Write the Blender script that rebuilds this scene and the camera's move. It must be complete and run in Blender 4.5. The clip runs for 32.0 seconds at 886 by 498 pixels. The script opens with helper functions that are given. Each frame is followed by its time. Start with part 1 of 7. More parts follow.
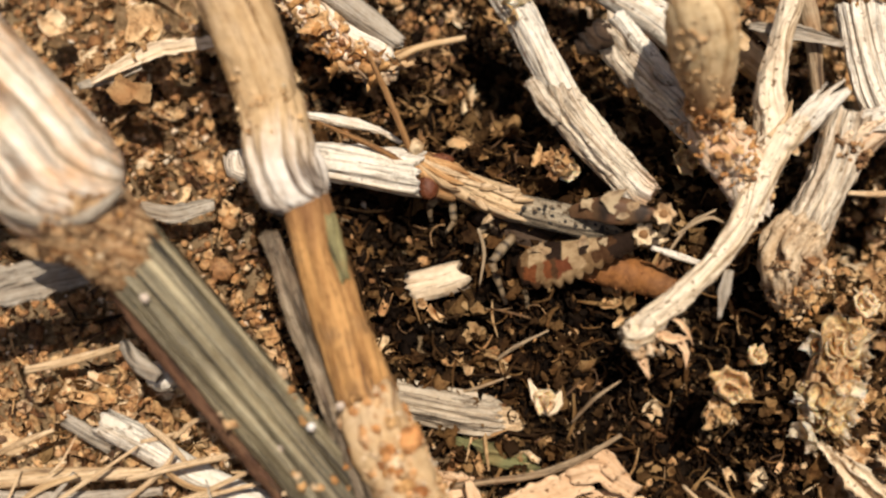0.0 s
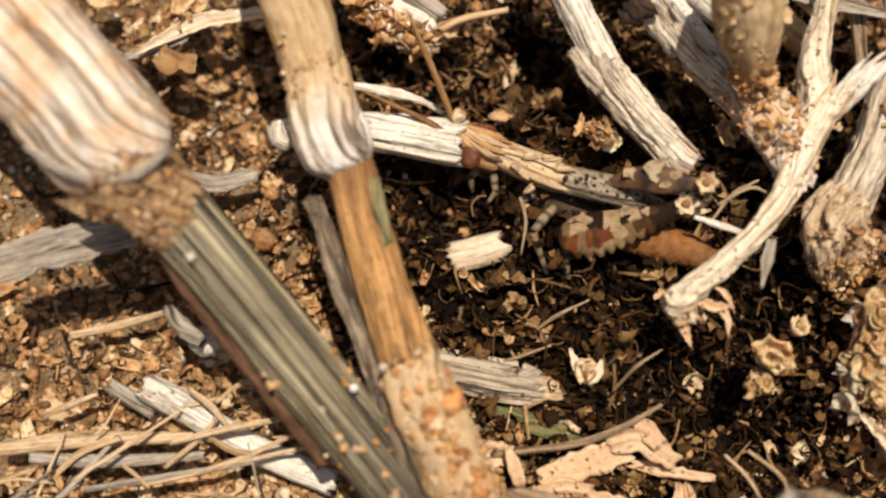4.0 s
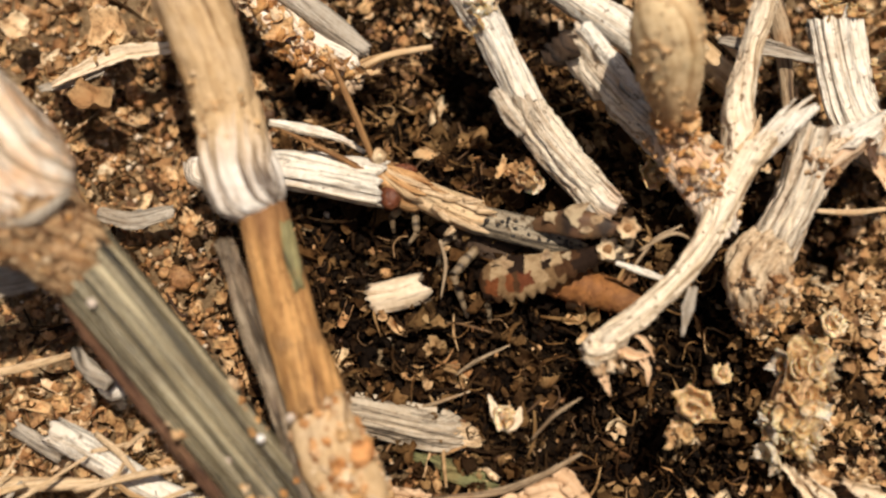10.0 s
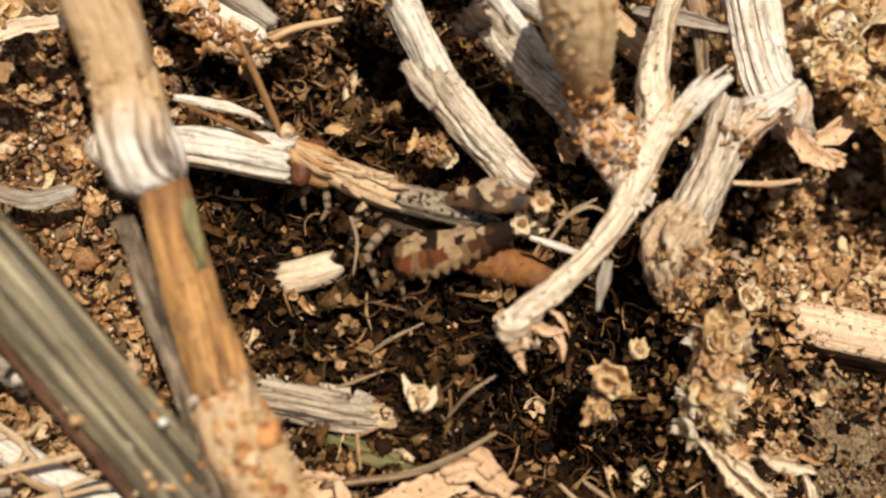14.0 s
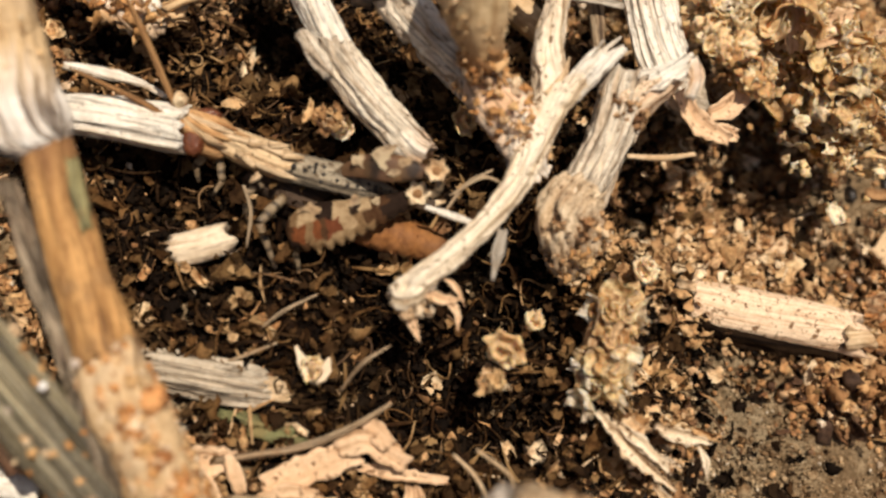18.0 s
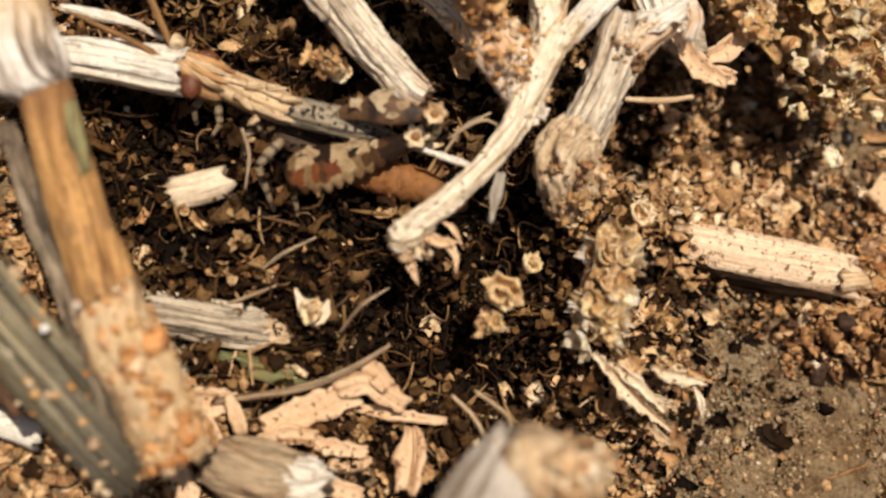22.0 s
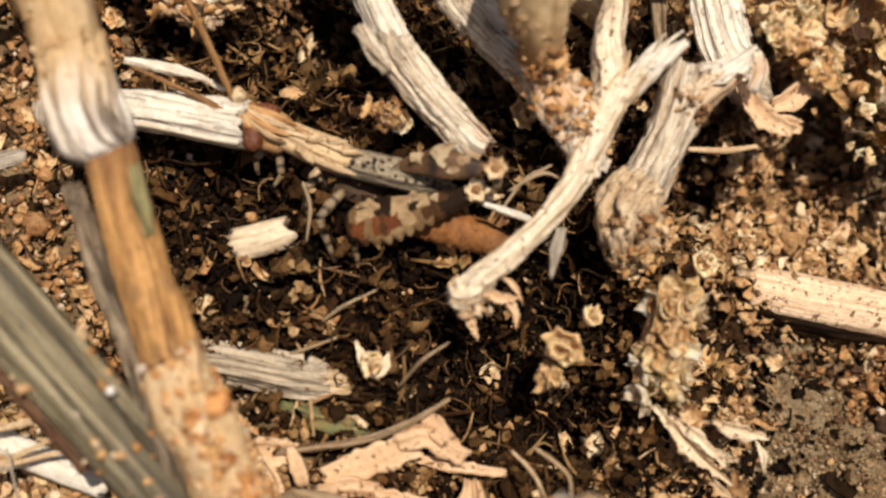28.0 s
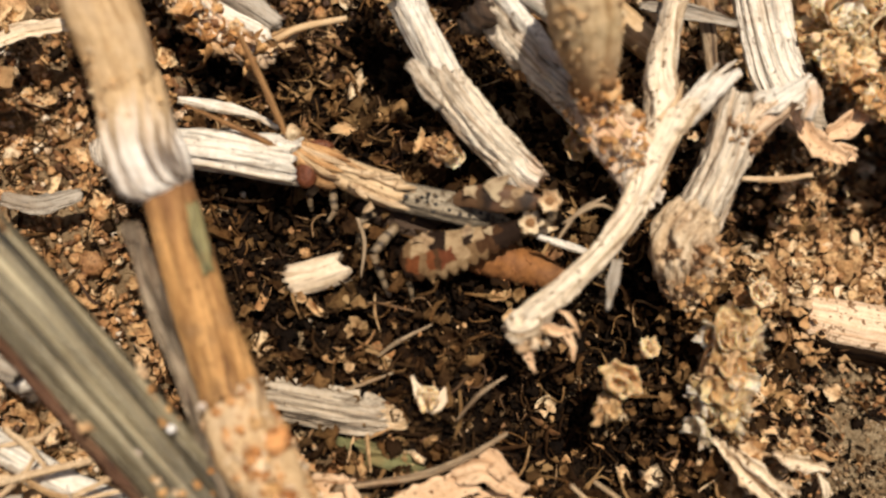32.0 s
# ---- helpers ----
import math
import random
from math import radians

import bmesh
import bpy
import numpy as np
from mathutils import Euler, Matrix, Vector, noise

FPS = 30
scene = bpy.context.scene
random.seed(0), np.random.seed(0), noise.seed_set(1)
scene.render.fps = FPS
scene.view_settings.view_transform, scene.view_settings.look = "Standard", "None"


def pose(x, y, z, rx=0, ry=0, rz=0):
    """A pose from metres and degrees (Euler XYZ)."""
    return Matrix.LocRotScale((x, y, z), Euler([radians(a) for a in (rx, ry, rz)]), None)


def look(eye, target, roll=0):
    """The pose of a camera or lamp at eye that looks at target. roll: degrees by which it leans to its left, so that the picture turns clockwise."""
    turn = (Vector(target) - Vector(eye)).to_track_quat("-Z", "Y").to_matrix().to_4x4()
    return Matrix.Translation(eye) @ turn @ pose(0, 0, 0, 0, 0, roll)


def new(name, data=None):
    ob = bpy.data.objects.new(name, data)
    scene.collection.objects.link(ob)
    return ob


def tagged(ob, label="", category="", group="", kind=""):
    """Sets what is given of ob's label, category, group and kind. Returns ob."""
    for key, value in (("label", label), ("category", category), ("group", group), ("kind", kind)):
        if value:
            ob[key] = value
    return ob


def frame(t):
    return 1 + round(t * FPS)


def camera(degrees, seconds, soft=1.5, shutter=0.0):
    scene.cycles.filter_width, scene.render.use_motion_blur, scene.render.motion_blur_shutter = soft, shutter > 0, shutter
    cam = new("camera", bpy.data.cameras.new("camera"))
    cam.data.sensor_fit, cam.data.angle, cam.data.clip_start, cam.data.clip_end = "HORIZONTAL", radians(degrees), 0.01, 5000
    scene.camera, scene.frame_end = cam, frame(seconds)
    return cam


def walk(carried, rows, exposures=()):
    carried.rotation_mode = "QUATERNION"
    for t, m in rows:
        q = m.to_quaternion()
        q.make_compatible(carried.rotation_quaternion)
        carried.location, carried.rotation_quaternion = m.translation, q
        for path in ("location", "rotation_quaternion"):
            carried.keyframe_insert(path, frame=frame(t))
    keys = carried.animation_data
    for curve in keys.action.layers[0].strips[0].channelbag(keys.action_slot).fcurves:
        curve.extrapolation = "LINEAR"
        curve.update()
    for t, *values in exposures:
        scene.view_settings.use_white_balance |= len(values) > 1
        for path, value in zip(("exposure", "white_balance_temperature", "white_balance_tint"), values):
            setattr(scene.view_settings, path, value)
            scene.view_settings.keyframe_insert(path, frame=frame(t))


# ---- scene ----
# All lengths below are in millimetres unless said otherwise; MM turns them into metres.
MM = 0.001
cam = camera(40, 32.0, soft=2.4)
cam.data.dof.use_dof, cam.data.dof.focus_distance, cam.data.dof.aperture_fstop = True, 0.105, 18.0
PATH = [
    (0.0, pose(-0.00418, -0.04408, 0.09602, 22.787, 0.527, -0.408)),
    (0.5, pose(-0.00455, -0.04308, 0.09723, 22.439, 1.255, -0.171)),
    (1.0, pose(-0.00417, -0.04369, 0.09651, 22.573, 1.329, -0.070)),
    (1.5, pose(-0.00405, -0.04378, 0.09650, 22.294, 1.453, -0.027)),
    (2.0, pose(-0.00457, -0.04509, 0.09609, 22.578, 1.234, 0.028)),
    (2.5, pose(-0.00606, -0.04771, 0.09564, 23.069, 1.221, 0.188)),
    (3.0, pose(-0.00636, -0.04783, 0.09584, 23.154, 1.543, 0.358)),
    (3.5, pose(-0.00520, -0.04727, 0.09504, 23.109, 1.568, 0.433)),
    (5.5, pose(-0.00553, -0.04932, 0.09476, 24.823, 1.844, 1.123)),
    (6.0, pose(-0.00514, -0.04884, 0.09455, 24.659, 1.992, 1.301)),
    (6.5, pose(-0.00277, -0.04637, 0.09485, 23.157, 2.515, 0.944)),
    (7.0, pose(-0.00234, -0.04746, 0.09251, 25.063, 0.689, 0.679)),
    (7.5, pose(-0.00108, -0.04663, 0.09382, 23.813, 1.519, 0.523)),
    (8.0, pose(-0.00367, -0.04895, 0.09211, 25.402, -0.077, 0.509)),
    (8.5, pose(-0.00133, -0.04537, 0.09364, 23.588, 0.933, 0.508)),
    (9.0, pose(-0.00225, -0.04690, 0.09274, 24.686, -0.010, 0.575)),
    (9.5, pose(-0.00071, -0.04471, 0.09387, 23.701, 0.566, 0.531)),
    (10.0, pose(-0.00116, -0.04414, 0.09401, 23.817, 0.017, 0.490)),
    (10.5, pose(-0.00115, -0.04465, 0.09496, 23.382, 0.903, 0.516)),
    (11.0, pose(-0.00053, -0.04362, 0.09563, 24.347, 1.082, 0.536)),
    (11.5, pose(-0.00059, -0.04326, 0.09520, 24.177, 0.679, 0.369)),
    (12.0, pose(0.00047, -0.04334, 0.09452, 24.085, 0.710, 0.439)),
    (12.5, pose(-0.00003, -0.04291, 0.09453, 24.011, 0.505, 0.336)),
    (13.0, pose(0.00049, -0.04234, 0.09384, 23.696, 0.003, 0.007)),
    (13.5, pose(0.00156, -0.04227, 0.09287, 23.817, -1.205, -0.809)),
    (14.0, pose(0.00142, -0.04410, 0.09155, 23.286, -2.145, -1.205)),
    (14.5, pose(0.00305, -0.04360, 0.09085, 22.775, -2.471, -1.665)),
    (15.0, pose(0.00113, -0.04733, 0.09012, 23.875, -3.352, -1.606)),
    (15.5, pose(0.00288, -0.05140, 0.08949, 24.781, -4.214, -1.882)),
    (17.5, pose(0.00332, -0.04901, 0.08885, 24.797, -4.480, -2.117)),
    (18.0, pose(0.00389, -0.04853, 0.08888, 25.009, -5.387, -2.502)),
    (18.5, pose(0.00478, -0.04813, 0.08935, 26.140, -6.391, -3.016)),
    (19.0, pose(0.00451, -0.04802, 0.08882, 25.511, -6.070, -2.841)),
    (19.5, pose(0.00519, -0.04750, 0.08878, 26.341, -6.724, -2.978)),
    (20.0, pose(0.00533, -0.04774, 0.08888, 25.828, -7.179, -3.381)),
    (20.5, pose(0.00493, -0.04813, 0.08824, 25.082, -7.142, -3.460)),
    (21.0, pose(0.00357, -0.04900, 0.08882, 22.917, -6.074, -2.990)),
    (21.5, pose(0.00337, -0.04916, 0.08877, 22.513, -5.478, -2.661)),
    (22.0, pose(0.00355, -0.04881, 0.08914, 22.423, -5.605, -2.657)),
    (22.5, pose(0.00367, -0.04849, 0.08966, 23.297, -5.027, -2.529)),
    (23.0, pose(0.00308, -0.04910, 0.09014, 23.717, -4.097, -2.226)),
    (23.5, pose(0.00343, -0.04872, 0.08988, 23.854, -4.299, -2.226)),
    (24.0, pose(0.00376, -0.04824, 0.08956, 23.889, -4.521, -2.282)),
    (24.5, pose(0.00342, -0.04872, 0.08923, 23.370, -4.414, -2.150)),
    (25.0, pose(0.00319, -0.04888, 0.08985, 23.314, -4.325, -2.154)),
    (25.5, pose(0.00279, -0.04940, 0.09002, 23.270, -3.659, -1.827)),
    (27.5, pose(0.00329, -0.04324, 0.09121, 21.229, -2.867, -1.430)),
    (28.0, pose(0.00360, -0.04299, 0.09144, 21.132, -3.031, -1.452)),
    (28.5, pose(0.00394, -0.04245, 0.09217, 21.630, -3.012, -1.597)),
    (29.0, pose(0.00347, -0.04277, 0.09310, 22.010, -2.177, -1.567)),
    (29.5, pose(0.00325, -0.04255, 0.09320, 22.504, -1.788, -1.594)),
    (30.0, pose(0.00321, -0.04136, 0.09432, 23.673, -1.687, -1.564)),
    (30.5, pose(0.00293, -0.04179, 0.09315, 23.563, -1.521, -1.685)),
    (31.0, pose(0.00278, -0.04229, 0.09391, 23.209, -1.048, -1.560)),
    (31.5, pose(0.00222, -0.04270, 0.09240, 22.781, -1.024, -1.538)),
    (32.0, pose(0.00184, -0.04279, 0.09137, 22.649, -1.307, -1.648)),
]
walk(cam, PATH)

# ---- light: a sun from the far right of the plants, open sky ----
SUN_WAY = Vector((0.10, -0.05, 0.99)).normalized()
sun = new("sun", bpy.data.lights.new("sun", "SUN"))
sun.data.energy, sun.data.angle, sun.data.color = 5.0, radians(0.6), (1.0, 0.895, 0.76)
sun.matrix_world = look(SUN_WAY * 2, (0, 0, 0))
world = bpy.data.worlds.new("sky")
scene.world = world
world.use_nodes = True
wn = world.node_tree
sky = wn.nodes.new("ShaderNodeTexSky")
sky.sky_type, sky.sun_disc = "NISHITA", False
sky.dust_density, sky.ozone_density = 4.0, 0.3
sky.sun_elevation = math.asin(SUN_WAY.z)
sky.sun_rotation = math.atan2(SUN_WAY.x, SUN_WAY.y)
wn.links.new(sky.outputs[0], wn.nodes["Background"].inputs[0])
wn.nodes["Background"].inputs[1].default_value = 0.05
scene.view_settings.exposure = -0.12


# ---- materials ----
def nodes_of(name):
    m = bpy.data.materials.new(name)
    m.use_nodes = True
    t = m.node_tree
    return m, t, t.nodes, t.links, t.nodes["Principled BSDF"]


def ramp(nodes, stops, mode="LINEAR"):
    r = nodes.new("ShaderNodeValToRGB")
    r.color_ramp.interpolation = mode
    els = r.color_ramp.elements
    els[0].position, els[0].color = stops[0][0], (*stops[0][1], 1)
    els[1].position, els[1].color = stops[-1][0], (*stops[-1][1], 1)
    for p, c in stops[1:-1]:
        e = els.new(p)
        e.color = (*c, 1)
    return r


def mixer(nodes, links, a, b, fac, mode="MIX"):
    m = nodes.new("ShaderNodeMix")
    m.data_type, m.blend_type = "RGBA", mode
    for sock, v in ((m.inputs[0], fac), (m.inputs[6], a), (m.inputs[7], b)):
        if isinstance(v, (int, float)):
            sock.default_value = v
        elif isinstance(v, tuple):
            sock.default_value = (*v, 1)
        else:
            links.new(v, sock)
    return m.outputs[2]


def noise_tex(nodes, links, vector, scale, detail=6, rough=0.6):
    n = nodes.new("ShaderNodeTexNoise")
    n.inputs["Scale"].default_value, n.inputs["Detail"].default_value, n.inputs["Roughness"].default_value = scale, detail, rough
    links.new(vector, n.inputs["Vector"])
    return n.outputs[0]


def bumped(nodes, links, bsdf, height, strength, distance):
    b = nodes.new("ShaderNodeBump")
    b.inputs["Strength"].default_value, b.inputs["Distance"].default_value = strength, distance
    links.new(height, b.inputs["Height"])
    links.new(b.outputs[0], bsdf.inputs["Normal"])


def stem_material(name, pale, mid, dark, fibre=1.0, stain=(0.45, 0.22, 0.08), stain_amount=0.35, rough=0.75, speck=0.0, cracks=0.6, gap=1.0, blend=None, run=1.0, rift=1.1, spread=0.5, tone=0.0):
    """Dry plant stem: fibres run along its length (UV in mm: around, along), blotches and stains at a larger scale."""
    m, t, n, l, b = nodes_of(name)
    uv = n.new("ShaderNodeUVMap")
    mp = n.new("ShaderNodeMapping")
    mp.inputs["Scale"].default_value = (1.5, 0.07 * run, 1)
    l.new(uv.outputs[0], mp.inputs[0])
    m2 = n.new("ShaderNodeMapping")
    m2.inputs["Scale"].default_value = (4.5, 0.3 * run, 1)
    l.new(uv.outputs[0], m2.inputs[0])
    both = n.new("ShaderNodeMath")
    both.operation = "MULTIPLY_ADD"
    both.inputs[1].default_value = 0.4
    l.new(noise_tex(n, l, m2.outputs[0], 1.0, 6, 0.6), both.inputs[0])
    wide = n.new("ShaderNodeMath")
    wide.operation = "MULTIPLY"
    wide.inputs[1].default_value = 0.6
    l.new(noise_tex(n, l, mp.outputs[0], 1.0, 3, 0.5), wide.inputs[0])
    l.new(wide.outputs[0], both.inputs[2])
    fib = both.outputs[0]
    m3 = n.new("ShaderNodeMapping")
    m3.inputs["Scale"].default_value = (rift, 0.045 * run, 1)
    l.new(uv.outputs[0], m3.inputs[0])
    crack = ramp(n, [(0.0, (1, 1, 1)), (0.5 - 0.022 * gap, (1, 1, 1)), (0.5 - 0.006 * gap, dark), (0.5 + 0.006 * gap, dark), (0.5 + 0.022 * gap, (1, 1, 1)), (1.0, (1, 1, 1))])
    l.new(noise_tex(n, l, m3.outputs[0], 1.0, 5, 0.7), crack.inputs[0])
    tc = n.new("ShaderNodeTexCoord")
    blotch = noise_tex(n, l, tc.outputs["Object"], 260, 5, 0.6)
    grain = noise_tex(n, l, tc.outputs["Object"], 1800, 4, 0.6)
    base = ramp(n, [(0.38 + tone, dark), (0.43 + tone, mid), (0.52 + tone, pale), (0.7 + tone, tuple(min(1, v * 1.1) for v in pale))])
    l.new(fib, base.inputs[0])
    st = ramp(n, [(spread, (0, 0, 0)), (spread + 0.22, (1, 1, 1))])
    l.new(blotch, st.inputs[0])
    k = n.new("ShaderNodeMath")
    k.operation = "MULTIPLY"
    k.inputs[1].default_value = stain_amount
    l.new(st.outputs[0], k.inputs[0])
    c = mixer(n, l, base.outputs[0], stain, k.outputs[0])
    if speck:
        low = 0.62 - 0.07 * max(0.0, speck - 1)
        sp = ramp(n, [(low, (1, 1, 1)), (low + 0.06, (0.25, 0.18, 0.12))])
        l.new(noise_tex(n, l, tc.outputs["Object"], 1700, 3, 0.6), sp.inputs[0])
        c = mixer(n, l, c, sp.outputs[0], min(speck, 1.0), "MULTIPLY")
    c = mixer(n, l, c, crack.outputs[0], cracks, "MULTIPLY")
    if blend:
        tint, start, end = blend
        sep = n.new("ShaderNodeSeparateXYZ")
        l.new(uv.outputs[0], sep.inputs[0])
        wob = n.new("ShaderNodeMath")
        wob.operation = "MULTIPLY_ADD"
        wob.inputs[1].default_value = 6.0
        l.new(fib, wob.inputs[0])
        l.new(sep.outputs[1], wob.inputs[2])
        mr = n.new("ShaderNodeMapRange")
        mr.inputs["From Min"].default_value, mr.inputs["From Max"].default_value = start + 3, end + 3
        l.new(wob.outputs[0], mr.inputs["Value"])
        c = mixer(n, l, tint, c, mr.outputs[0])
    gr = ramp(n, [(0.3, (0.72, 0.64, 0.55)), (0.65, (1, 1, 1))])
    l.new(grain, gr.inputs[0])
    c = mixer(n, l, c, gr.outputs[0], 0.6, "MULTIPLY")
    l.new(c, b.inputs["Base Color"])
    b.inputs["Roughness"].default_value = rough
    b.inputs["Specular IOR Level"].default_value = 0.35
    add = n.new("ShaderNodeMath")
    add.operation = "MULTIPLY_ADD"
    add.inputs[1].default_value = 0.35
    l.new(grain, add.inputs[0])
    l.new(fib, add.inputs[2])
    bumped(n, l, b, add.outputs[0], 0.9 * fibre, 0.0005)
    return m


def litter_material(name, stops, rough=0.8, scale=1400, by="island", gloss=0.4, thin=0.0):
    """Broken plant matter and grains: every piece takes its own tone, with veins, specks and dirt."""
    m, t, n, l, b = nodes_of(name)
    if by == "island":
        rnd = n.new("ShaderNodeNewGeometry").outputs["Random Per Island"]
    else:
        rnd = n.new("ShaderNodeObjectInfo").outputs["Random"]
    base = ramp(n, stops)
    l.new(rnd, base.inputs[0])
    tc = n.new("ShaderNodeTexCoord")
    g1 = noise_tex(n, l, tc.outputs["Object"], scale, 5, 0.65)
    g2 = noise_tex(n, l, tc.outputs["Object"], scale * 0.25, 3, 0.5)
    r1 = ramp(n, [(0.36, (0.26, 0.19, 0.13)), (0.53, (1, 1, 1))])
    l.new(g1, r1.inputs[0])
    c = mixer(n, l, base.outputs[0], r1.outputs[0], 0.75, "MULTIPLY")
    r2 = ramp(n, [(0.4, (0.7, 0.5, 0.34)), (0.62, (1, 1, 1))])
    l.new(g2, r2.inputs[0])
    c = mixer(n, l, c, r2.outputs[0], 0.6, "MULTIPLY")
    l.new(c, b.inputs["Base Color"])
    b.inputs["Roughness"].default_value = rough
    b.inputs["Specular IOR Level"].default_value = gloss
    if thin:
        b.inputs["Subsurface Weight"].default_value, b.inputs["Subsurface Scale"].default_value = thin, 0.0005
        b.inputs["Subsurface Radius"].default_value = (1.0, 0.6, 0.3)
    bumped(n, l, b, g1, 0.6, 0.0003)
    return m


WHITE_STEM = stem_material("bleached stem", (0.92, 0.86, 0.75), (0.80, 0.69, 0.54), (0.05, 0.035, 0.025), 1.0, (0.42, 0.27, 0.14), 0.4, speck=0.8, gap=1.2, run=0.7, tone=-0.025)
CREAM_STEM = stem_material("smooth bleached stem", (0.88, 0.77, 0.60), (0.74, 0.59, 0.40), (0.20, 0.125, 0.07), 0.5, (0.54, 0.35, 0.19), 0.5, speck=1.25, cracks=0.5, gap=1.3, run=0.5)
WARM_STEM = stem_material("bleached stem with orange stains", (0.90, 0.83, 0.72), (0.82, 0.66, 0.48), (0.07, 0.045, 0.03), 0.5, (0.78, 0.46, 0.24), 0.85, cracks=0.8, gap=1.25, run=0.25, rift=0.6, spread=0.42)
WRINKLED = stem_material("wrinkled grey stem", (0.84, 0.74, 0.59), (0.56, 0.43, 0.30), (0.05, 0.033, 0.022), 1.4, (0.34, 0.22, 0.13), 0.5, speck=0.9, gap=1.4)
PALE_WOOD = stem_material("pale orange wood", (0.86, 0.66, 0.46), (0.80, 0.56, 0.36), (0.36, 0.19, 0.09), 0.5, (0.62, 0.36, 0.17), 0.35, speck=1.7, cracks=0.5, run=0.6)
# Dark brown that paints shade: the stick's hollow and the insect's underside.
SHADE_BROWN = stem_material("dark brown for shaded parts", (0.08, 0.048, 0.028), (0.04, 0.024, 0.015), (0.012, 0.008, 0.006), 1.0, (0.16, 0.09, 0.045), 0.3)
# Near-black bark: the shade under the wood chunk is put into its colour.
UNDERSHADE_BARK = stem_material("bark blackened for shade", (0.03, 0.017, 0.009), (0.016, 0.009, 0.005), (0.007, 0.004, 0.003), 1.0, (0.07, 0.04, 0.02), 0.25)
UNDERSHADE_BARK.node_tree.nodes["Principled BSDF"].inputs["Specular IOR Level"].default_value = 0.05
GREY_STEM = stem_material("weathered grey stem", (0.50, 0.44, 0.36), (0.33, 0.28, 0.22), (0.06, 0.05, 0.04), 1.0, (0.30, 0.20, 0.11), 0.5)
GREEN_STEM = stem_material("ridged grey green stem", (0.60, 0.52, 0.34), (0.20, 0.165, 0.095), (0.016, 0.013, 0.009), 1.0, (0.13, 0.085, 0.04), 0.4, rough=0.42, cracks=0.9, gap=1.8, run=0.2, rift=1.4, tone=0.03, blend=((0.085, 0.072, 0.052), 47.0, 33.0))
TAN_STEM = stem_material("tan stem", (0.64, 0.45, 0.25), (0.50, 0.32, 0.15), (0.22, 0.12, 0.05), 0.5, (0.70, 0.56, 0.40), 0.5, cracks=0.3)
# Brown blend at the top paints the knob's shadow onto the stalk.
ORANGE_STEM = stem_material("orange tan stem with knob shadow", (0.60, 0.33, 0.12), (0.42, 0.21, 0.07), (0.12, 0.055, 0.025), 0.8, (0.28, 0.17, 0.085), 0.8, speck=0.7, cracks=0.6, gap=1.6, blend=((0.26, 0.125, 0.05), 65.0, 70.0))
PALE_NODE = stem_material("pale node", (0.86, 0.78, 0.66), (0.66, 0.55, 0.43), (0.16, 0.11, 0.08), 1.0, (0.46, 0.31, 0.19), 0.55, cracks=0.75, gap=1.5)
KNOB = stem_material("pale knob under tan felt", (0.90, 0.86, 0.79), (0.74, 0.65, 0.55), (0.12, 0.08, 0.055), 0.6, (0.46, 0.33, 0.22), 0.5, cracks=0.95, gap=1.8, blend=((0.64, 0.45, 0.25), 81.5, 86.0), run=0.4, rift=0.5)
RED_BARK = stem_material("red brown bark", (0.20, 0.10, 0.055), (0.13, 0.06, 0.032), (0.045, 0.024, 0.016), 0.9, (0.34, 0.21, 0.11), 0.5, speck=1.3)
STRAW = stem_material("straw", (0.72, 0.54, 0.34), (0.54, 0.37, 0.20), (0.18, 0.11, 0.06), 0.6, (0.48, 0.28, 0.13), 0.5)
TWIG = stem_material("thin brown twig", (0.44, 0.33, 0.21), (0.28, 0.19, 0.11), (0.08, 0.05, 0.03), 0.6)
CRUST = litter_material("orange crust", [(0.0, (0.46, 0.22, 0.07)), (0.35, (0.62, 0.36, 0.14)), (0.7, (0.74, 0.52, 0.29)), (0.9, (0.80, 0.66, 0.46)), (1.0, (0.30, 0.14, 0.06))])
CHAFF = litter_material("tan chaff", [(0.0, (0.06, 0.03, 0.015)), (0.3, (0.28, 0.14, 0.055)), (0.6, (0.50, 0.28, 0.115)), (0.85, (0.64, 0.40, 0.18)), (1.0, (0.80, 0.62, 0.40))])
ORANGE_CRUST = litter_material("bright orange crust", [(0.0, (0.36, 0.15, 0.05)), (0.3, (0.60, 0.28, 0.09)), (0.65, (0.74, 0.44, 0.20)), (1.0, (0.84, 0.66, 0.44))])
# Dark litter, taken near-black so it also paints the shade in the gaps.
SHADE_CHAFF = litter_material("near-black chaff for shaded gaps", [(0.0, (0.006, 0.0035, 0.0018)), (0.6, (0.014, 0.008, 0.004)), (0.88, (0.035, 0.019, 0.008)), (1.0, (0.10, 0.056, 0.024))], gloss=0.08)
SOIL_GRIT = litter_material("soil grit", [(0.0, (0.03, 0.02, 0.012)), (0.3, (0.26, 0.18, 0.10)), (0.75, (0.48, 0.35, 0.20)), (0.95, (0.64, 0.49, 0.31)), (1.0, (0.82, 0.74, 0.60))], scale=3000, gloss=0.15)
FLAKE = litter_material("dry flake", [(0.0, (0.24, 0.13, 0.06)), (0.4, (0.52, 0.33, 0.15)), (0.7, (0.68, 0.47, 0.24)), (1.0, (0.80, 0.66, 0.45))], by="object")
SAND = litter_material("sand grains", [(0.0, (0.07, 0.04, 0.025)), (0.2, (0.36, 0.19, 0.08)), (0.55, (0.58, 0.33, 0.14)), (0.88, (0.74, 0.48, 0.24)), (1.0, (0.88, 0.78, 0.62))], rough=0.5, scale=3000)
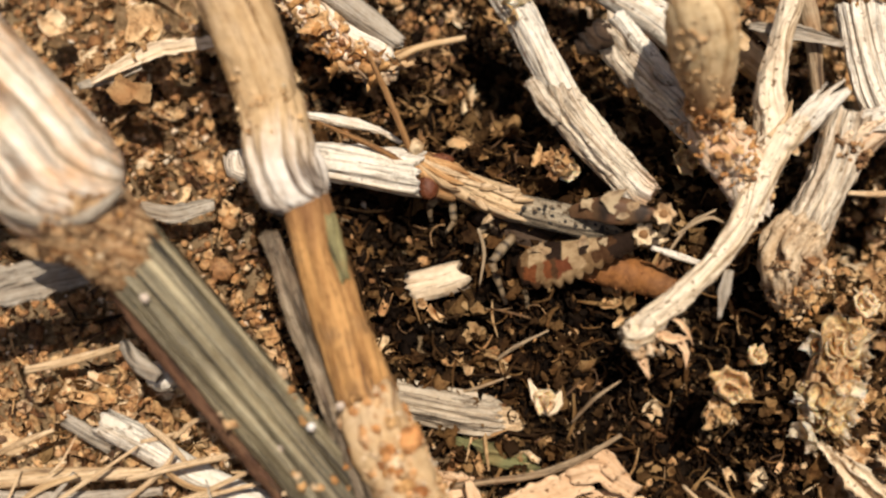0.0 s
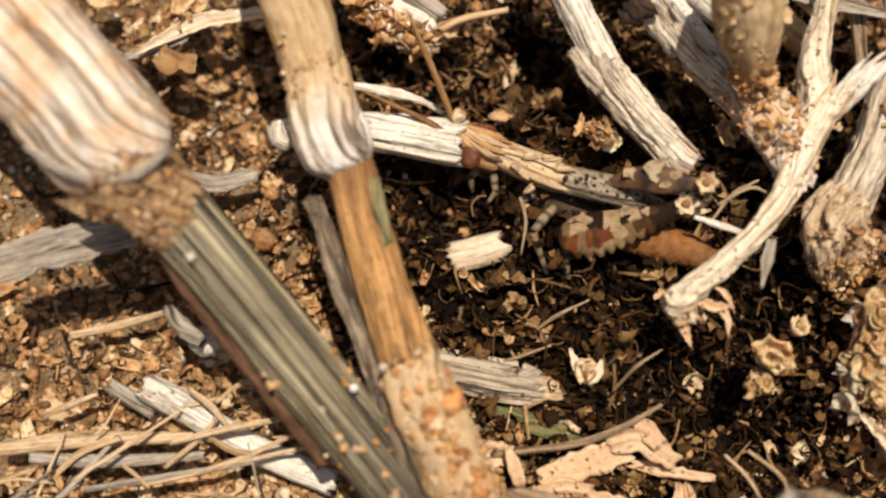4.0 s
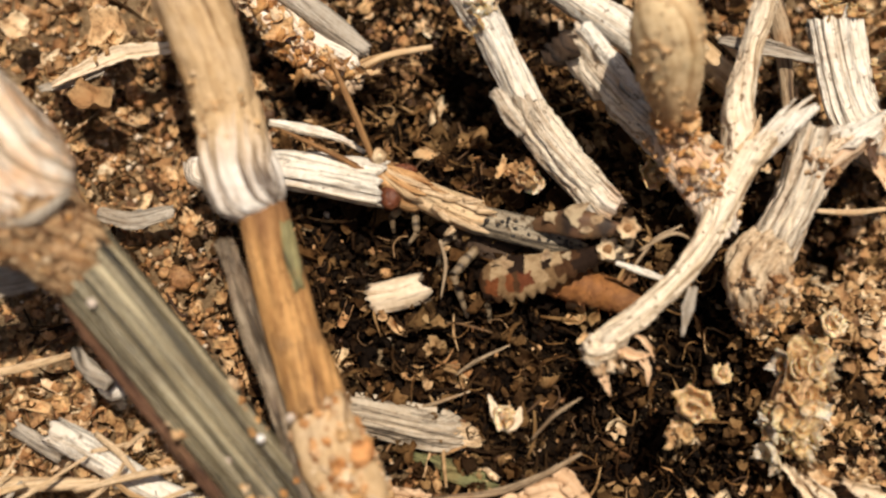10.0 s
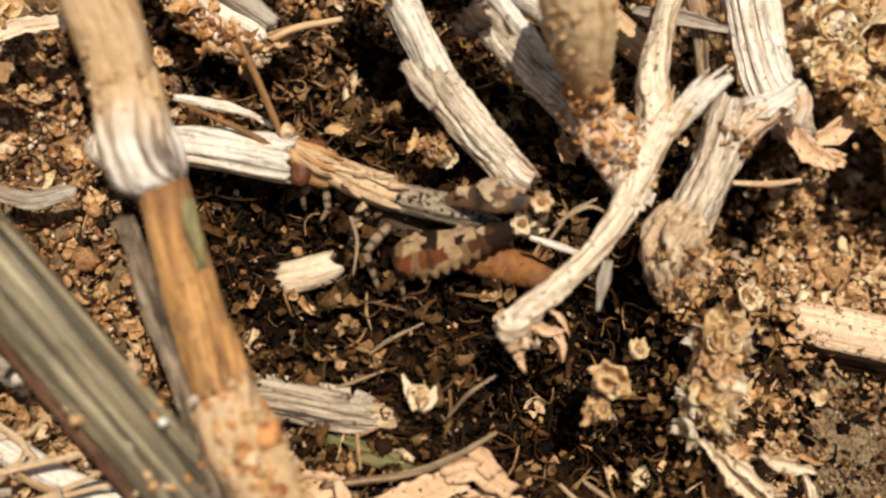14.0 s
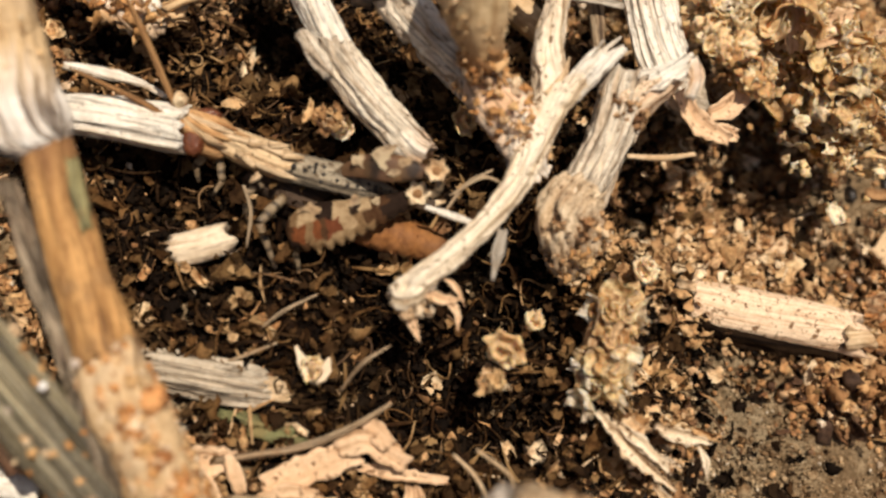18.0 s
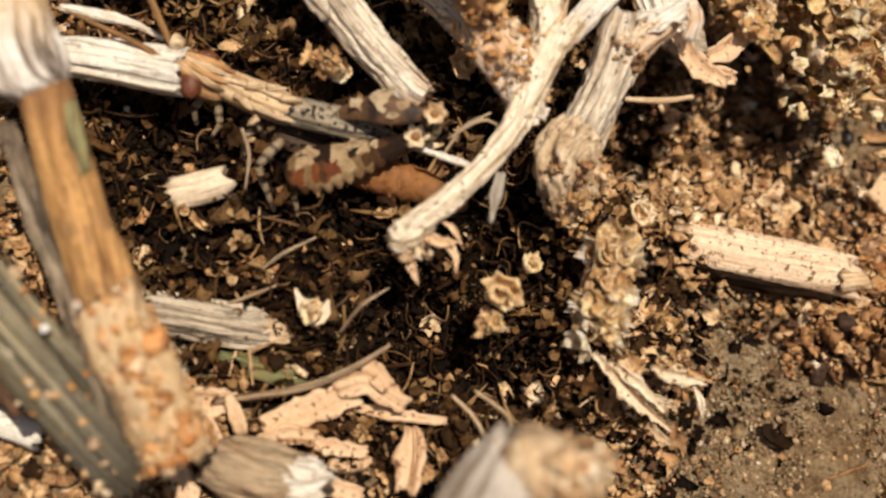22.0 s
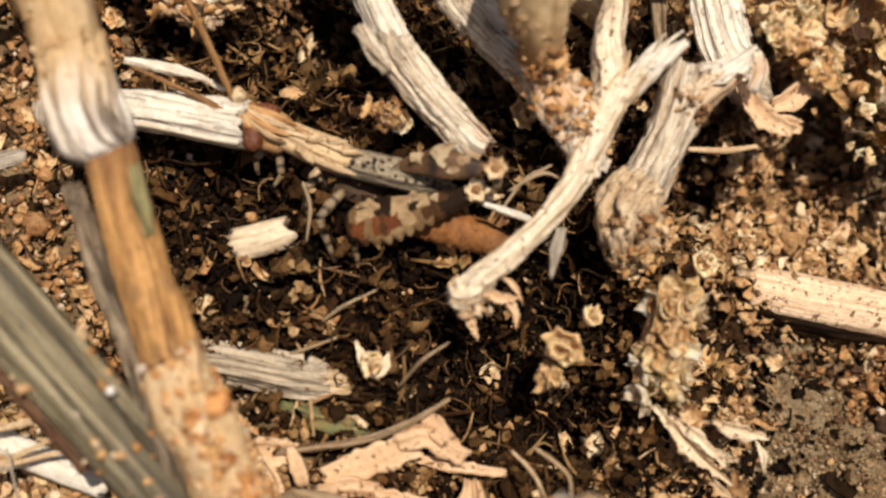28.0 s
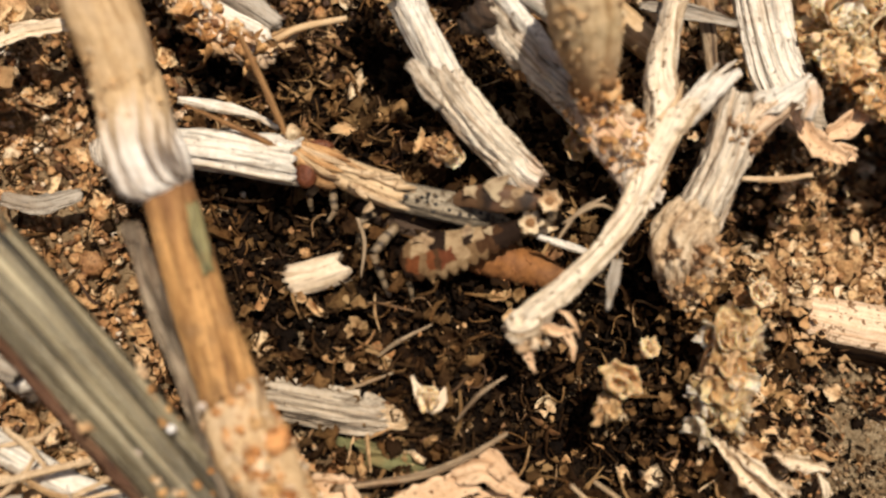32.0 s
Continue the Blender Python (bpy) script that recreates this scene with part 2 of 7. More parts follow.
TAN_BUD = stem_material("tan felted bud", (0.74, 0.57, 0.34), (0.64, 0.45, 0.24), (0.40, 0.24, 0.10), 0.3, (0.46, 0.38, 0.22), 0.5, cracks=0.15, speck=0.5, blend=((0.36, 0.18, 0.07), 182.5, 189.5))
WRINKLED_GREY = stem_material("striated grey stick", (0.60, 0.51, 0.39), (0.40, 0.32, 0.23), (0.04, 0.03, 0.022), 1.2, (0.30, 0.21, 0.13), 0.4, gap=1.3)
DARK_SPLINT = stem_material("dark weathered splinter", (0.34, 0.265, 0.18), (0.12, 0.085, 0.055), (0.02, 0.014, 0.01), 1.2, (0.12, 0.07, 0.04), 0.7, rough=0.5, speck=1.0, gap=1.8)
SMOOTH_GREY = stem_material("smooth grey stem", (0.68, 0.61, 0.53), (0.54, 0.46, 0.38), (0.30, 0.23, 0.17), 0.3, (0.5, 0.36, 0.22), 0.3, rough=0.35)
PALE_CHIP = stem_material("pale chip", (0.84, 0.70, 0.52), (0.80, 0.64, 0.44), (0.30, 0.2, 0.12), 0.7, (0.7, 0.5, 0.3), 0.3)
FLAKE_CRUST = litter_material("cream scales", [(0.0, (0.50, 0.32, 0.16)), (0.6, (0.76, 0.60, 0.40)), (1.0, (0.84, 0.72, 0.54))])
TAN_FELT = litter_material("tan felt", [(0.0, (0.58, 0.38, 0.18)), (0.6, (0.72, 0.51, 0.27)), (1.0, (0.82, 0.68, 0.46))])
BEAD = litter_material("clear pale bead", [(0.0, (0.8, 0.78, 0.74)), (1.0, (0.9, 0.88, 0.84))], rough=0.08)
FLAKE_TOP = stem_material("cream rough top", (0.80, 0.63, 0.42), (0.66, 0.44, 0.24), (0.30, 0.15, 0.07), 0.8, (0.50, 0.27, 0.12), 0.5, speck=1.2)
BARK_TAN = stem_material("tan bark flake", (0.78, 0.55, 0.35), (0.66, 0.43, 0.25), (0.32, 0.17, 0.08), 0.45, (0.60, 0.36, 0.19), 0.55, speck=1.5, cracks=0.2)
ARM_STEM = stem_material("orange tan frayed wood", (0.84, 0.66, 0.46), (0.72, 0.48, 0.30), (0.20, 0.10, 0.05), 0.7, (0.70, 0.38, 0.24), 0.6, speck=1.2, cracks=0.7)
KNOT = stem_material("pitted tan root", (0.80, 0.64, 0.44), (0.62, 0.44, 0.26), (0.12, 0.065, 0.035), 0.8, (0.30, 0.17, 0.08), 0.7, speck=1.2, cracks=0.5, run=4.0, spread=0.45)
KNOT_CRUST = litter_material("brown root crust", [(0.0, (0.14, 0.07, 0.03)), (0.4, (0.36, 0.21, 0.10)), (0.75, (0.54, 0.35, 0.18)), (1.0, (0.70, 0.54, 0.34))])
PEBBLE = litter_material("grit pebble", [(0.0, (0.30, 0.17, 0.08)), (0.5, (0.52, 0.32, 0.16)), (1.0, (0.74, 0.56, 0.36))], by="object")
# Browns lowered to carry some of the shade under the insect.
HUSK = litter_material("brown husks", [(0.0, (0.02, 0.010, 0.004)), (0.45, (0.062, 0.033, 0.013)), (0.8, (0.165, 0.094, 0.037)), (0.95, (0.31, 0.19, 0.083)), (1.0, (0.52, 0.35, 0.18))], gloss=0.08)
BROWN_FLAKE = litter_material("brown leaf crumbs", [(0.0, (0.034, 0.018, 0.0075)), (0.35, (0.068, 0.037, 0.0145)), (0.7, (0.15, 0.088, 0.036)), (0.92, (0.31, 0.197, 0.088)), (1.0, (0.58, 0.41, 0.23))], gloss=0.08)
PALE_CHAFF = litter_material("pale chaff", [(0.0, (0.30, 0.16, 0.07)), (0.3, (0.56, 0.35, 0.16)), (0.65, (0.74, 0.52, 0.28)), (1.0, (0.86, 0.70, 0.48))])
PALE_NODE_CLOD = stem_material("cream clod", (0.72, 0.53, 0.33), (0.64, 0.44, 0.24), (0.36, 0.20, 0.09), 0.5, (0.56, 0.36, 0.18), 0.5, speck=1.1, cracks=0.1)
LEAF = litter_material("pale orange dry leaf", [(0.0, (0.58, 0.36, 0.16)), (0.4, (0.76, 0.54, 0.28)), (0.75, (0.86, 0.67, 0.41)), (1.0, (0.90, 0.78, 0.57))], by="object", thin=0.45)
LEAF_CRUMB = litter_material("pale orange leaf crumbs", [(0.0, (0.40, 0.22, 0.09)), (0.3, (0.66, 0.43, 0.20)), (0.7, (0.82, 0.61, 0.34)), (1.0, (0.90, 0.77, 0.55))], thin=0.45)
HUSK_STRIP = stem_material("pale husk strip", (0.84, 0.72, 0.54), (0.70, 0.53, 0.34), (0.24, 0.14, 0.07), 0.9, (0.58, 0.36, 0.18), 0.55, speck=1.6, cracks=0.7)
SEED = litter_material("black seed", [(0.0, (0.015, 0.012, 0.01)), (1.0, (0.035, 0.028, 0.022))], rough=0.45)
RUST_JOINT = stem_material("rusty joint", (0.62, 0.42, 0.23), (0.42, 0.22, 0.09), (0.10, 0.05, 0.025), 1.2, (0.16, 0.07, 0.035), 0.9, speck=1.5, cracks=0.6, gap=1.5)
RUST_LUMP = litter_material("orange lump", [(0.0, (0.70, 0.34, 0.12)), (1.0, (0.76, 0.40, 0.16))], scale=1100)
BROWN_BIT = litter_material("brown bits", [(0.0, (0.08, 0.044, 0.02)), (0.5, (0.18, 0.105, 0.048)), (1.0, (0.38, 0.255, 0.13))], by="object")


def soil_material():
    m, t, n, l, b = nodes_of("dry soil")
    tc = n.new("ShaderNodeTexCoord")
    v = tc.outputs["Object"]
    g1, g2, g3 = noise_tex(n, l, v, 2200, 6, 0.7), noise_tex(n, l, v, 420, 5, 0.6), noise_tex(n, l, v, 60, 4, 0.5)
    a = ramp(n, [(0.3, (0.08, 0.056, 0.032)), (0.42, (0.34, 0.25, 0.145)), (0.58, (0.54, 0.41, 0.25)), (0.75, (0.70, 0.56, 0.37))])
    l.new(g1, a.inputs[0])
    p = ramp(n, [(0.35, (0.45, 0.36, 0.28)), (0.62, (1, 1, 1))])
    l.new(g2, p.inputs[0])
    c = mixer(n, l, a.outputs[0], p.outputs[0], 0.8, "MULTIPLY")
    q = ramp(n, [(0.35, (0.75, 0.6, 0.48)), (0.65, (1, 1, 1))])
    l.new(g3, q.inputs[0])
    c = mixer(n, l, c, q.outputs[0], 0.7, "MULTIPLY")
    l.new(c, b.inputs["Base Color"])
    b.inputs["Roughness"].default_value = 0.9
    b.inputs["Specular IOR Level"].default_value = 0.1
    s = n.new("ShaderNodeMath")
    s.operation = "ADD"
    l.new(g1, s.inputs[0])
    l.new(g2, s.inputs[1])
    bumped(n, l, b, s.outputs[0], 1.0, 0.0009)
    return m


SOIL = soil_material()


# ---- mesh helpers ----
def mesh_from(name, verts, faces, mat, uvs=None, smooth=True):
    """verts in mm. uvs: one (u, v) a vertex, in mm."""
    me = bpy.data.meshes.new(name)
    me.from_pydata([tuple(c * MM for c in v) for v in verts], [], faces)
    if uvs is not None:
        layer = me.uv_layers.new(name="UVMap")
        idx = np.empty(len(me.loops), dtype=np.int32)
        me.loops.foreach_get("vertex_index", idx)
        layer.data.foreach_set("uv", np.asarray(uvs, dtype=np.float32)[idx].ravel())
    if smooth:
        me.polygons.foreach_set("use_smooth", [True] * len(me.polygons))
    me.materials.append(mat)
    me.update()
    return me


def thing(name, at, label, category, group=""):
    e = new(name)
    e.location = Vector(at) * MM
    e.empty_display_size = 0.002
    return tagged(e, label, category, group)


def part(name, me, parent, label=""):
    """A mesh given in world millimetres, as a part of a thing or of a part."""
    ob = new(name, me)
    ob.parent = parent
    if parent.parent is None:
        ob.matrix_parent_inverse = Matrix.Translation(-parent.location)
    return tagged(ob, label)


def spline(points, step):
    """Points (x, y, z, r) every step mm along a Catmull-Rom line through the given ones, and the length so far."""
    p = np.array([list(a) for a in points], float)
    p = np.vstack([2 * p[0] - p[1], p, 2 * p[-1] - p[-2]])
    p[0, 3], p[-1, 3] = p[1, 3], p[-2, 3]
    out = []
    for i in range(1, len(p) - 2):
        n = max(2, int(np.linalg.norm(p[i + 1, :3] - p[i, :3]) / step))
        for u in np.arange(n) / n:
            a, b, c, d = p[i - 1 : i + 3]
            out.append(0.5 * (2 * b + (c - a) * u + (2 * a - 5 * b + 4 * c - d) * u * u + (3 * b - a - 3 * c + d) * u**3))
    out.append(p[-2])
    q = np.array(out)
    along = np.r_[0, np.cumsum(np.linalg.norm(np.diff(q[:, :3], axis=0), axis=1))]
    return q, along


FACING = Vector((0.0, -0.4, 0.92))


def tube(points, seg=26, step=0.4, ridge=0.05, ridges=14, lump=0.06, seed=0, jag=0.5, flat=1.0, up=FACING, shape=None, tips=(True, True), angle_uv=False, crack=0.0, crack_n=2.6, crack_run=0.11, pit=0.0, fork=0.0):
    """A stem along points (x, y, z, r): ridged lengthwise, lumpy, with frayed or (jag 0) rounded ends. Returns verts, faces, uvs.
    flat: how thick it is in the way of up against its width. shape: a function of (angle, part of the length) that scales the radius.
    crack: depth of the lengthwise splits, of which about 6 * crack_n lie round the stem; pit: depth of round holes; fork: how far the last end splits into teeth."""
    q, along = spline(points, step)
    rng = np.random.default_rng(seed)
    ph = rng.uniform(0, 6.28, 6)
    verts, uvs, faces = [], [], []
    n = len(q)
    if jag == 0:
        for side in (0, 1):
            if tips[side]:
                for k in range(min(4, n // 3)):
                    i = k if side == 0 else n - 1 - k
                    q[i, 3] *= (0.35, 0.7, 0.88, 0.97)[k]
    tang = np.gradient(q[:, :3], axis=0)
    ref = Vector(up)
    wide = None
    for i in range(n):
        t = Vector(tang[i]).normalized()
        side = t.cross(ref).normalized() if wide is None else (wide - t * wide.dot(t)).normalized()
        wide = side
        high = side.cross(t).normalized()
        c, r = Vector(q[i, :3]), q[i, 3]
        for j in range(seg):
            a = 2 * math.pi * j / seg
            rr = 1 + ridge * (math.sin(ridges * a + ph[0] + 0.9 * math.sin(along[i] * 0.25 + ph[1])) * 0.6 + math.sin((ridges * 0.6 // 1) * a + ph[2] + 0.3 * along[i] * 0.3) * 0.4)
            if lump:
                rr += lump * noise.noise((math.cos(a) * 1.3 + seed * 7.7, math.sin(a) * 1.3, along[i] / max(r, 0.3) * 0.45))
                rr += lump * 0.5 * noise.noise((math.cos(a) * 4 + seed, math.sin(a) * 4, along[i] * 0.9))
            if shape:
                rr *= shape(a, along[i] / along[-1])
            if crack:
                w = 0.25 * noise.noise((math.cos(a) * 1.5, math.sin(a) * 1.5, along[i] * 0.5 + seed))
                v = noise.noise((math.cos(a + w) * crack_n + seed * 3.3, math.sin(a + w) * crack_n, along[i] * crack_run))
                g = 0.5 + 0.9 * noise.noise((math.cos(a) * 1.2 + 9, math.sin(a) * 1.2, along[i] * 0.22 + seed * 2.1))
                rr -= crack * max(0.0, 1 - abs(v) / 0.13) * max(0.12, g)
                rr += 0.22 * crack * noise.noise((math.cos(a) * crack_n * 3.1, math.sin(a) * crack_n * 3.1 + seed, along[i] * crack_run * 3))
            if pit:
                v = noise.noise((math.cos(a) * r * 0.8 + seed * 5.7, math.sin(a) * r * 0.8, along[i] * 0.8))
                rr -= pit * max(0.0, v - 0.18) * 2.6
            off = side * (math.cos(a) * r * rr) + high * (math.sin(a) * r * rr * flat)
            if jag and (i == 0 or i == n - 1):
                off += t * ((-1 if i == 0 else 1) * jag * r * noise.noise((a * 2.3, seed * 3.1, i)) * 1.5)
            if fork and i > n - 1 - n // 8:
                off += t * (fork * r * (i - n + 1 + n // 8) / (n // 8) * noise.noise((math.cos(a) * 2.2, math.sin(a) * 2.2, seed * 4.4)) * 2.2)
            verts.append(tuple(c + off))
            uvs.append((a if angle_uv else a * r, along[i] + seed * 13.0))
    for i in range(n - 1):
        for j in range(seg):
            k = (j + 1) % seg
            faces.append((i * seg + j, i * seg + k, (i + 1) * seg + k, (i + 1) * seg + j))
    for end in (0, 1):
        i = 0 if end == 0 else n - 1
        t = Vector(tang[i]).normalized() * (-1 if end == 0 else 1)
        c = Vector(q[i, :3]) + t * (-0.5 * q[i, 3] if jag else 0.25 * q[i, 3])
        verts.append(tuple(c))
        uvs.append((0, along[i]))
        m = len(verts) - 1
        for j in range(seg):
            k = (j + 1) % seg
            f = (i * seg + j, i * seg + k, m)
            faces.append(f if end else f[::-1])
    return verts, faces, uvs


def tube_mesh(name, mat, points, **kw):
    v, f, u = tube(points, **kw)
    return mesh_from(name, v, f, mat, u)


def stick(name, mat, points, label, category="stick", group="", **kw):
    return tagged(new(name, tube_mesh(name, mat, points, **kw)), label, category, group)


def ribbon(points, seed=0, thick=0.3, across=8, step=0.45, ragged=0.35, curl=0.35, up=FACING, waves=0.25):
    """A flat strip of bark or grass along points (x, y, z, half width), with ragged edges, a bent cross-section and thickness."""
    q, along = spline(points, step)
    tang = np.gradient(q[:, :3], axis=0)
    top, low, uvs = [], [], []
    n = len(q)
    for i in range(n):
        t = Vector(tang[i]).normalized()
        side = t.cross(Vector(up)).normalized()
        high = side.cross(t).normalized()
        c, w = Vector(q[i, :3]), q[i, 3]
        for j in range(across):
            k = 2 * j / (across - 1) - 1
            edge = 1 + ragged * noise.noise((along[i] * 0.9 / max(w, 0.4), math.copysign(3.7, k), seed * 5.1)) * abs(k) + 0.5 * ragged * noise.noise((along[i] * 2.7, k * 3, seed))
            z = curl * w * (k * k - 0.4) + waves * w * noise.noise((along[i] * 0.5, k * 1.3, seed * 2.3)) + 0.08 * noise.noise((along[i] * 3, k * 4, seed))
            end = 0.6 * w * noise.noise((k * 2.1, seed * 1.7, i)) if i in (0, n - 1) else 0
            p = c + side * (k * w * edge) + high * z + t * end
            top.append(tuple(p))
            low.append(tuple(p - high * thick))
            uvs.append((k * w, along[i] + seed * 13.0))
    m = n * across
    faces = []
    for i in range(n - 1):
        for j in range(across - 1):
            a = i * across + j
            faces.append((a, a + 1, a + across + 1, a + across))
            faces.append((m + a, m + a + across, m + a + across + 1, m + a + 1))
    rim = list(range(across)) + [i * across + across - 1 for i in range(1, n)] + [(n - 1) * across + j for j in range(across - 2, -1, -1)] + [i * across for i in range(n - 2, 0, -1)]
    for k in range(len(rim)):
        a, b = rim[k], rim[(k + 1) % len(rim)]
        faces.append((a, m + a, m + b, b))
    return top + low, faces, uvs + uvs


def strip(name, mat, points, label, category, group="", **kw):
    v, f, u = ribbon(points, **kw)
    return tagged(new(name, mesh_from(name, v, f, mat, u)), label, category, group)


def P(p, r):
    return (*p, r)


# hollows in the litter: x, y, radius, depth
HOLLOWS = [(12, -15.5, 4.5, 5.0), (17.5, -8, 3.5, 5.0), (34, 0, 3.5, 5.0), (18, -19, 4.0, 5.5), (-28, 10, 4.5, 3.0), (-1, 13, 4.0, 4.0), (47.5, 8.5, 4.5, 5.0), (43, 3, 3.0, 4.0), (21.5, -8.5, 2.5, 3.0), (22, -13, 2.5, 3.0), (-9, -1, 3.0, 3.0), (33, -11.5, 2.0, 3.0), (9.5, -18.5, 2.6, 3.5), (8.5, -9.5, 3.2, 3.0), (18.5, -11.0, 2.2, 3.0)]


def ground_z(x, y):
    """Height of the bare ground, in mm."""
    s = min(max((x - 20) / 20, 0), 1)
    s = s * s * (3 - 2 * s)
    return -6.5 + 0.12 * max(min(y, 60), -60) - 6 * s + 2.5 * math.exp(-((x - 5) ** 2 + (y + 8) ** 2) / 225) - sum(d * math.exp(-((x - a) ** 2 + (y - b) ** 2) / (r * r)) for a, b, r, d in HOLLOWS)


# ---- ground: one sheet, fine near the plants and coarse out to the horizon ----
def make_ground():
    near = list(np.arange(-110, 110.1, 1.0))
    far = [150, 220, 350, 600, 1200, 3000, 10000, 40000, 200000, 1000000]
    axis = [-v for v in reversed(far)] + near + far
    n = len(axis)
    verts = []
    for y in axis:
        for x in axis:
            z = ground_z(x, y)
            if abs(x) < 150 and abs(y) < 150:
                z += 0.9 * noise.noise((x * 0.11, y * 0.11, 0)) + 0.45 * noise.noise((x * 0.4, y * 0.4, 3)) + 0.2 * noise.noise((x * 1.1, y * 1.1, 5))
            verts.append((x, y, z))
    faces = [(j * n + i, j * n + i + 1, (j + 1) * n + i + 1, (j + 1) * n + i) for j in range(n - 1) for i in range(n - 1)]
    tagged(new("ground", mesh_from("ground", verts, faces, SOIL)), "dry sandy brown soil under plant litter", "ground", kind="structure")


make_ground()

# ---- shapes of small loose pieces ----
def ball(r, seed, seg=10, rings=7, rough=0.35, squash=1.0):
    v, f = [], []
    for i in range(rings + 1):
        p = math.pi * i / rings
        for j in range(seg):
            a = 2 * math.pi * j / seg
            d = Vector((math.sin(p) * math.cos(a), math.sin(p) * math.sin(a), math.cos(p)))
            k = r * (1 + rough * noise.noise(d * 1.6 + Vector((seed * 5.3, 0, 0))))
            v.append((d.x * k, d.y * k, d.z * k * squash))
    for i in range(rings):
        for j in range(seg):
            k = (j + 1) % seg
            f.append((i * seg + j, (i + 1) * seg + j, (i + 1) * seg + k, i * seg + k))
    return np.array(v), f


def sheet(seed, w=1.0, h=1.0, curl=0.6, cup=0.3, ragged=0.35, thick=0.07, n=5):
    """A ragged, curled scrap of dry leaf or husk, with thickness."""
    rng = np.random.default_rng(seed)
    ph = rng.uniform(0, 6.28, 4)
    top = []
    for j in range(n):
        for i in range(n):
            u, v = 2 * i / (n - 1) - 1, 2 * j / (n - 1) - 1
            a = math.atan2(v, u)
            edge = max(abs(u), abs(v))
            k = 1 + edge * ragged * (math.sin(3 * a + ph[0]) * 0.5 + math.sin(5 * a + ph[1]) * 0.6 + rng.uniform(-0.5, 0.5))
            k *= 1 - 0.22 * (abs(u * v))
            x, y = u * k * w, v * k * h
            z = curl * (u * u) * w + cup * v * v * h + 0.18 * math.sin(4 * u + ph[2]) * math.sin(3 * v + ph[3])
            if curl > 0.8:
                ang = u * curl * 1.5
                x, z = math.sin(ang) * w / 1.5, (1 - math.cos(ang)) * w / 1.5 + cup * v * v * h
            top.append((x, y, z))
    low = [(x * 0.97, y * 0.97, z - thick) for x, y, z in top]
    v = np.array(top + low)
    m = n * n
    f = []
    for j in range(n - 1):
        for i in range(n - 1):
            a = j * n + i
            f.append((a, a + 1, a + n + 1, a + n))
            f.append((m + a, m + a + n, m + a + n + 1, m + a + 1))
    rim = [i for i in range(n)] + [j * n + n - 1 for j in range(1, n)] + [(n - 1) * n + i for i in range(n - 2, -1, -1)] + [j * n for j in range(n - 2, 0, -1)]
    for q in range(len(rim)):
        a, b = rim[q], rim[(q + 1) % len(rim)]
        f.append((a, m + a, m + b, b))
    return v, f


def calyx(seed, r=1.0, deep=0.9, teeth=5, hole=0.35, tooth_size=1.0):
    """A dry cup with a toothed rim, open at the top, with a small floor inside."""
    rng = np.random.default_rng(seed)
    seg = teeth * 4
    rows = [(0.35, -deep), (0.75, -deep * 0.55), (1.0, 0.0), (0.86, 0.02), (0.62, -deep * 0.4), (hole, -deep * 0.55)]
    v, f = [], []
    jit = rng.uniform(-0.12, 0.12, seg)
    for k, (rad, z) in enumerate(rows):
        for j in range(seg):
            a = 2 * math.pi * j / seg
            tooth = tooth_size * (0.5 + 0.5 * math.cos(teeth * a)) if k in (2, 3) else 0
            rr = r * (rad + tooth * 0.35 + (jit[j] if k in (1, 2, 3) else 0))
            v.append((math.cos(a) * rr, math.sin(a) * rr, r * (z + tooth * 0.55)))
    for k in range(len(rows) - 1):
        for j in range(seg):
            q = (j + 1) % seg
            f.append((k * seg + j, k * seg + q, (k + 1) * seg + q, (k + 1) * seg + j))
    v.append((0, 0, -r * deep * 0.6))
    v.append((0, 0, -r * deep))
    c = len(v)
    last = (len(rows) - 1) * seg
    for j in range(seg):
        q = (j + 1) % seg
        f.append((last + j, last + q, c - 2))
        f.append((q, j, c - 1))
    return np.array(v), f


def flake(seed, thick=0.12):
    """A flat crumb of leaf or husk with an angular, notched outline and a bend, with thickness."""
    rng = np.random.default_rng(seed + 900)
    n = int(rng.integers(7, 12))
    a = (np.arange(n) + rng.uniform(-0.35, 0.35, n)) * 2 * math.pi / n
    r = rng.uniform(0.45, 1.15, n)
    r[rng.integers(0, n)] *= 1.5
    bend, slope = rng.uniform(-0.5, 0.7), rng.uniform(-0.3, 0.3)
    wide = rng.uniform(0.5, 1.0)

    def lift(x, y):
        return bend * x * x + slope * x * y

    top = [(0.1, 0.05, 0.12)]
    for k, size in ((0, 0.55), (1, 1.0)):
        top += [(math.cos(q) * p * size, math.sin(q) * p * size * wide, lift(math.cos(q) * p * size, math.sin(q) * p * size) + rng.uniform(-0.06, 0.06)) for q, p in zip(a, r)]
    low = [(x * 0.96, y * 0.96, z - thick) for x, y, z in top]
    m = len(top)
    f = []
    for j in range(n):
        k = (j + 1) % n
        f += [(0, 1 + j, 1 + k), (1 + j, 1 + n + j, 1 + n + k, 1 + k), (m, m + 1 + k, m + 1 + j), (m + 1 + j, m + 1 + k, m + 1 + n + k, m + 1 + n + j), (1 + n + j, m + 1 + n + j, m + 1 + n + k, 1 + n + k)]
    return np.array(top + low), f


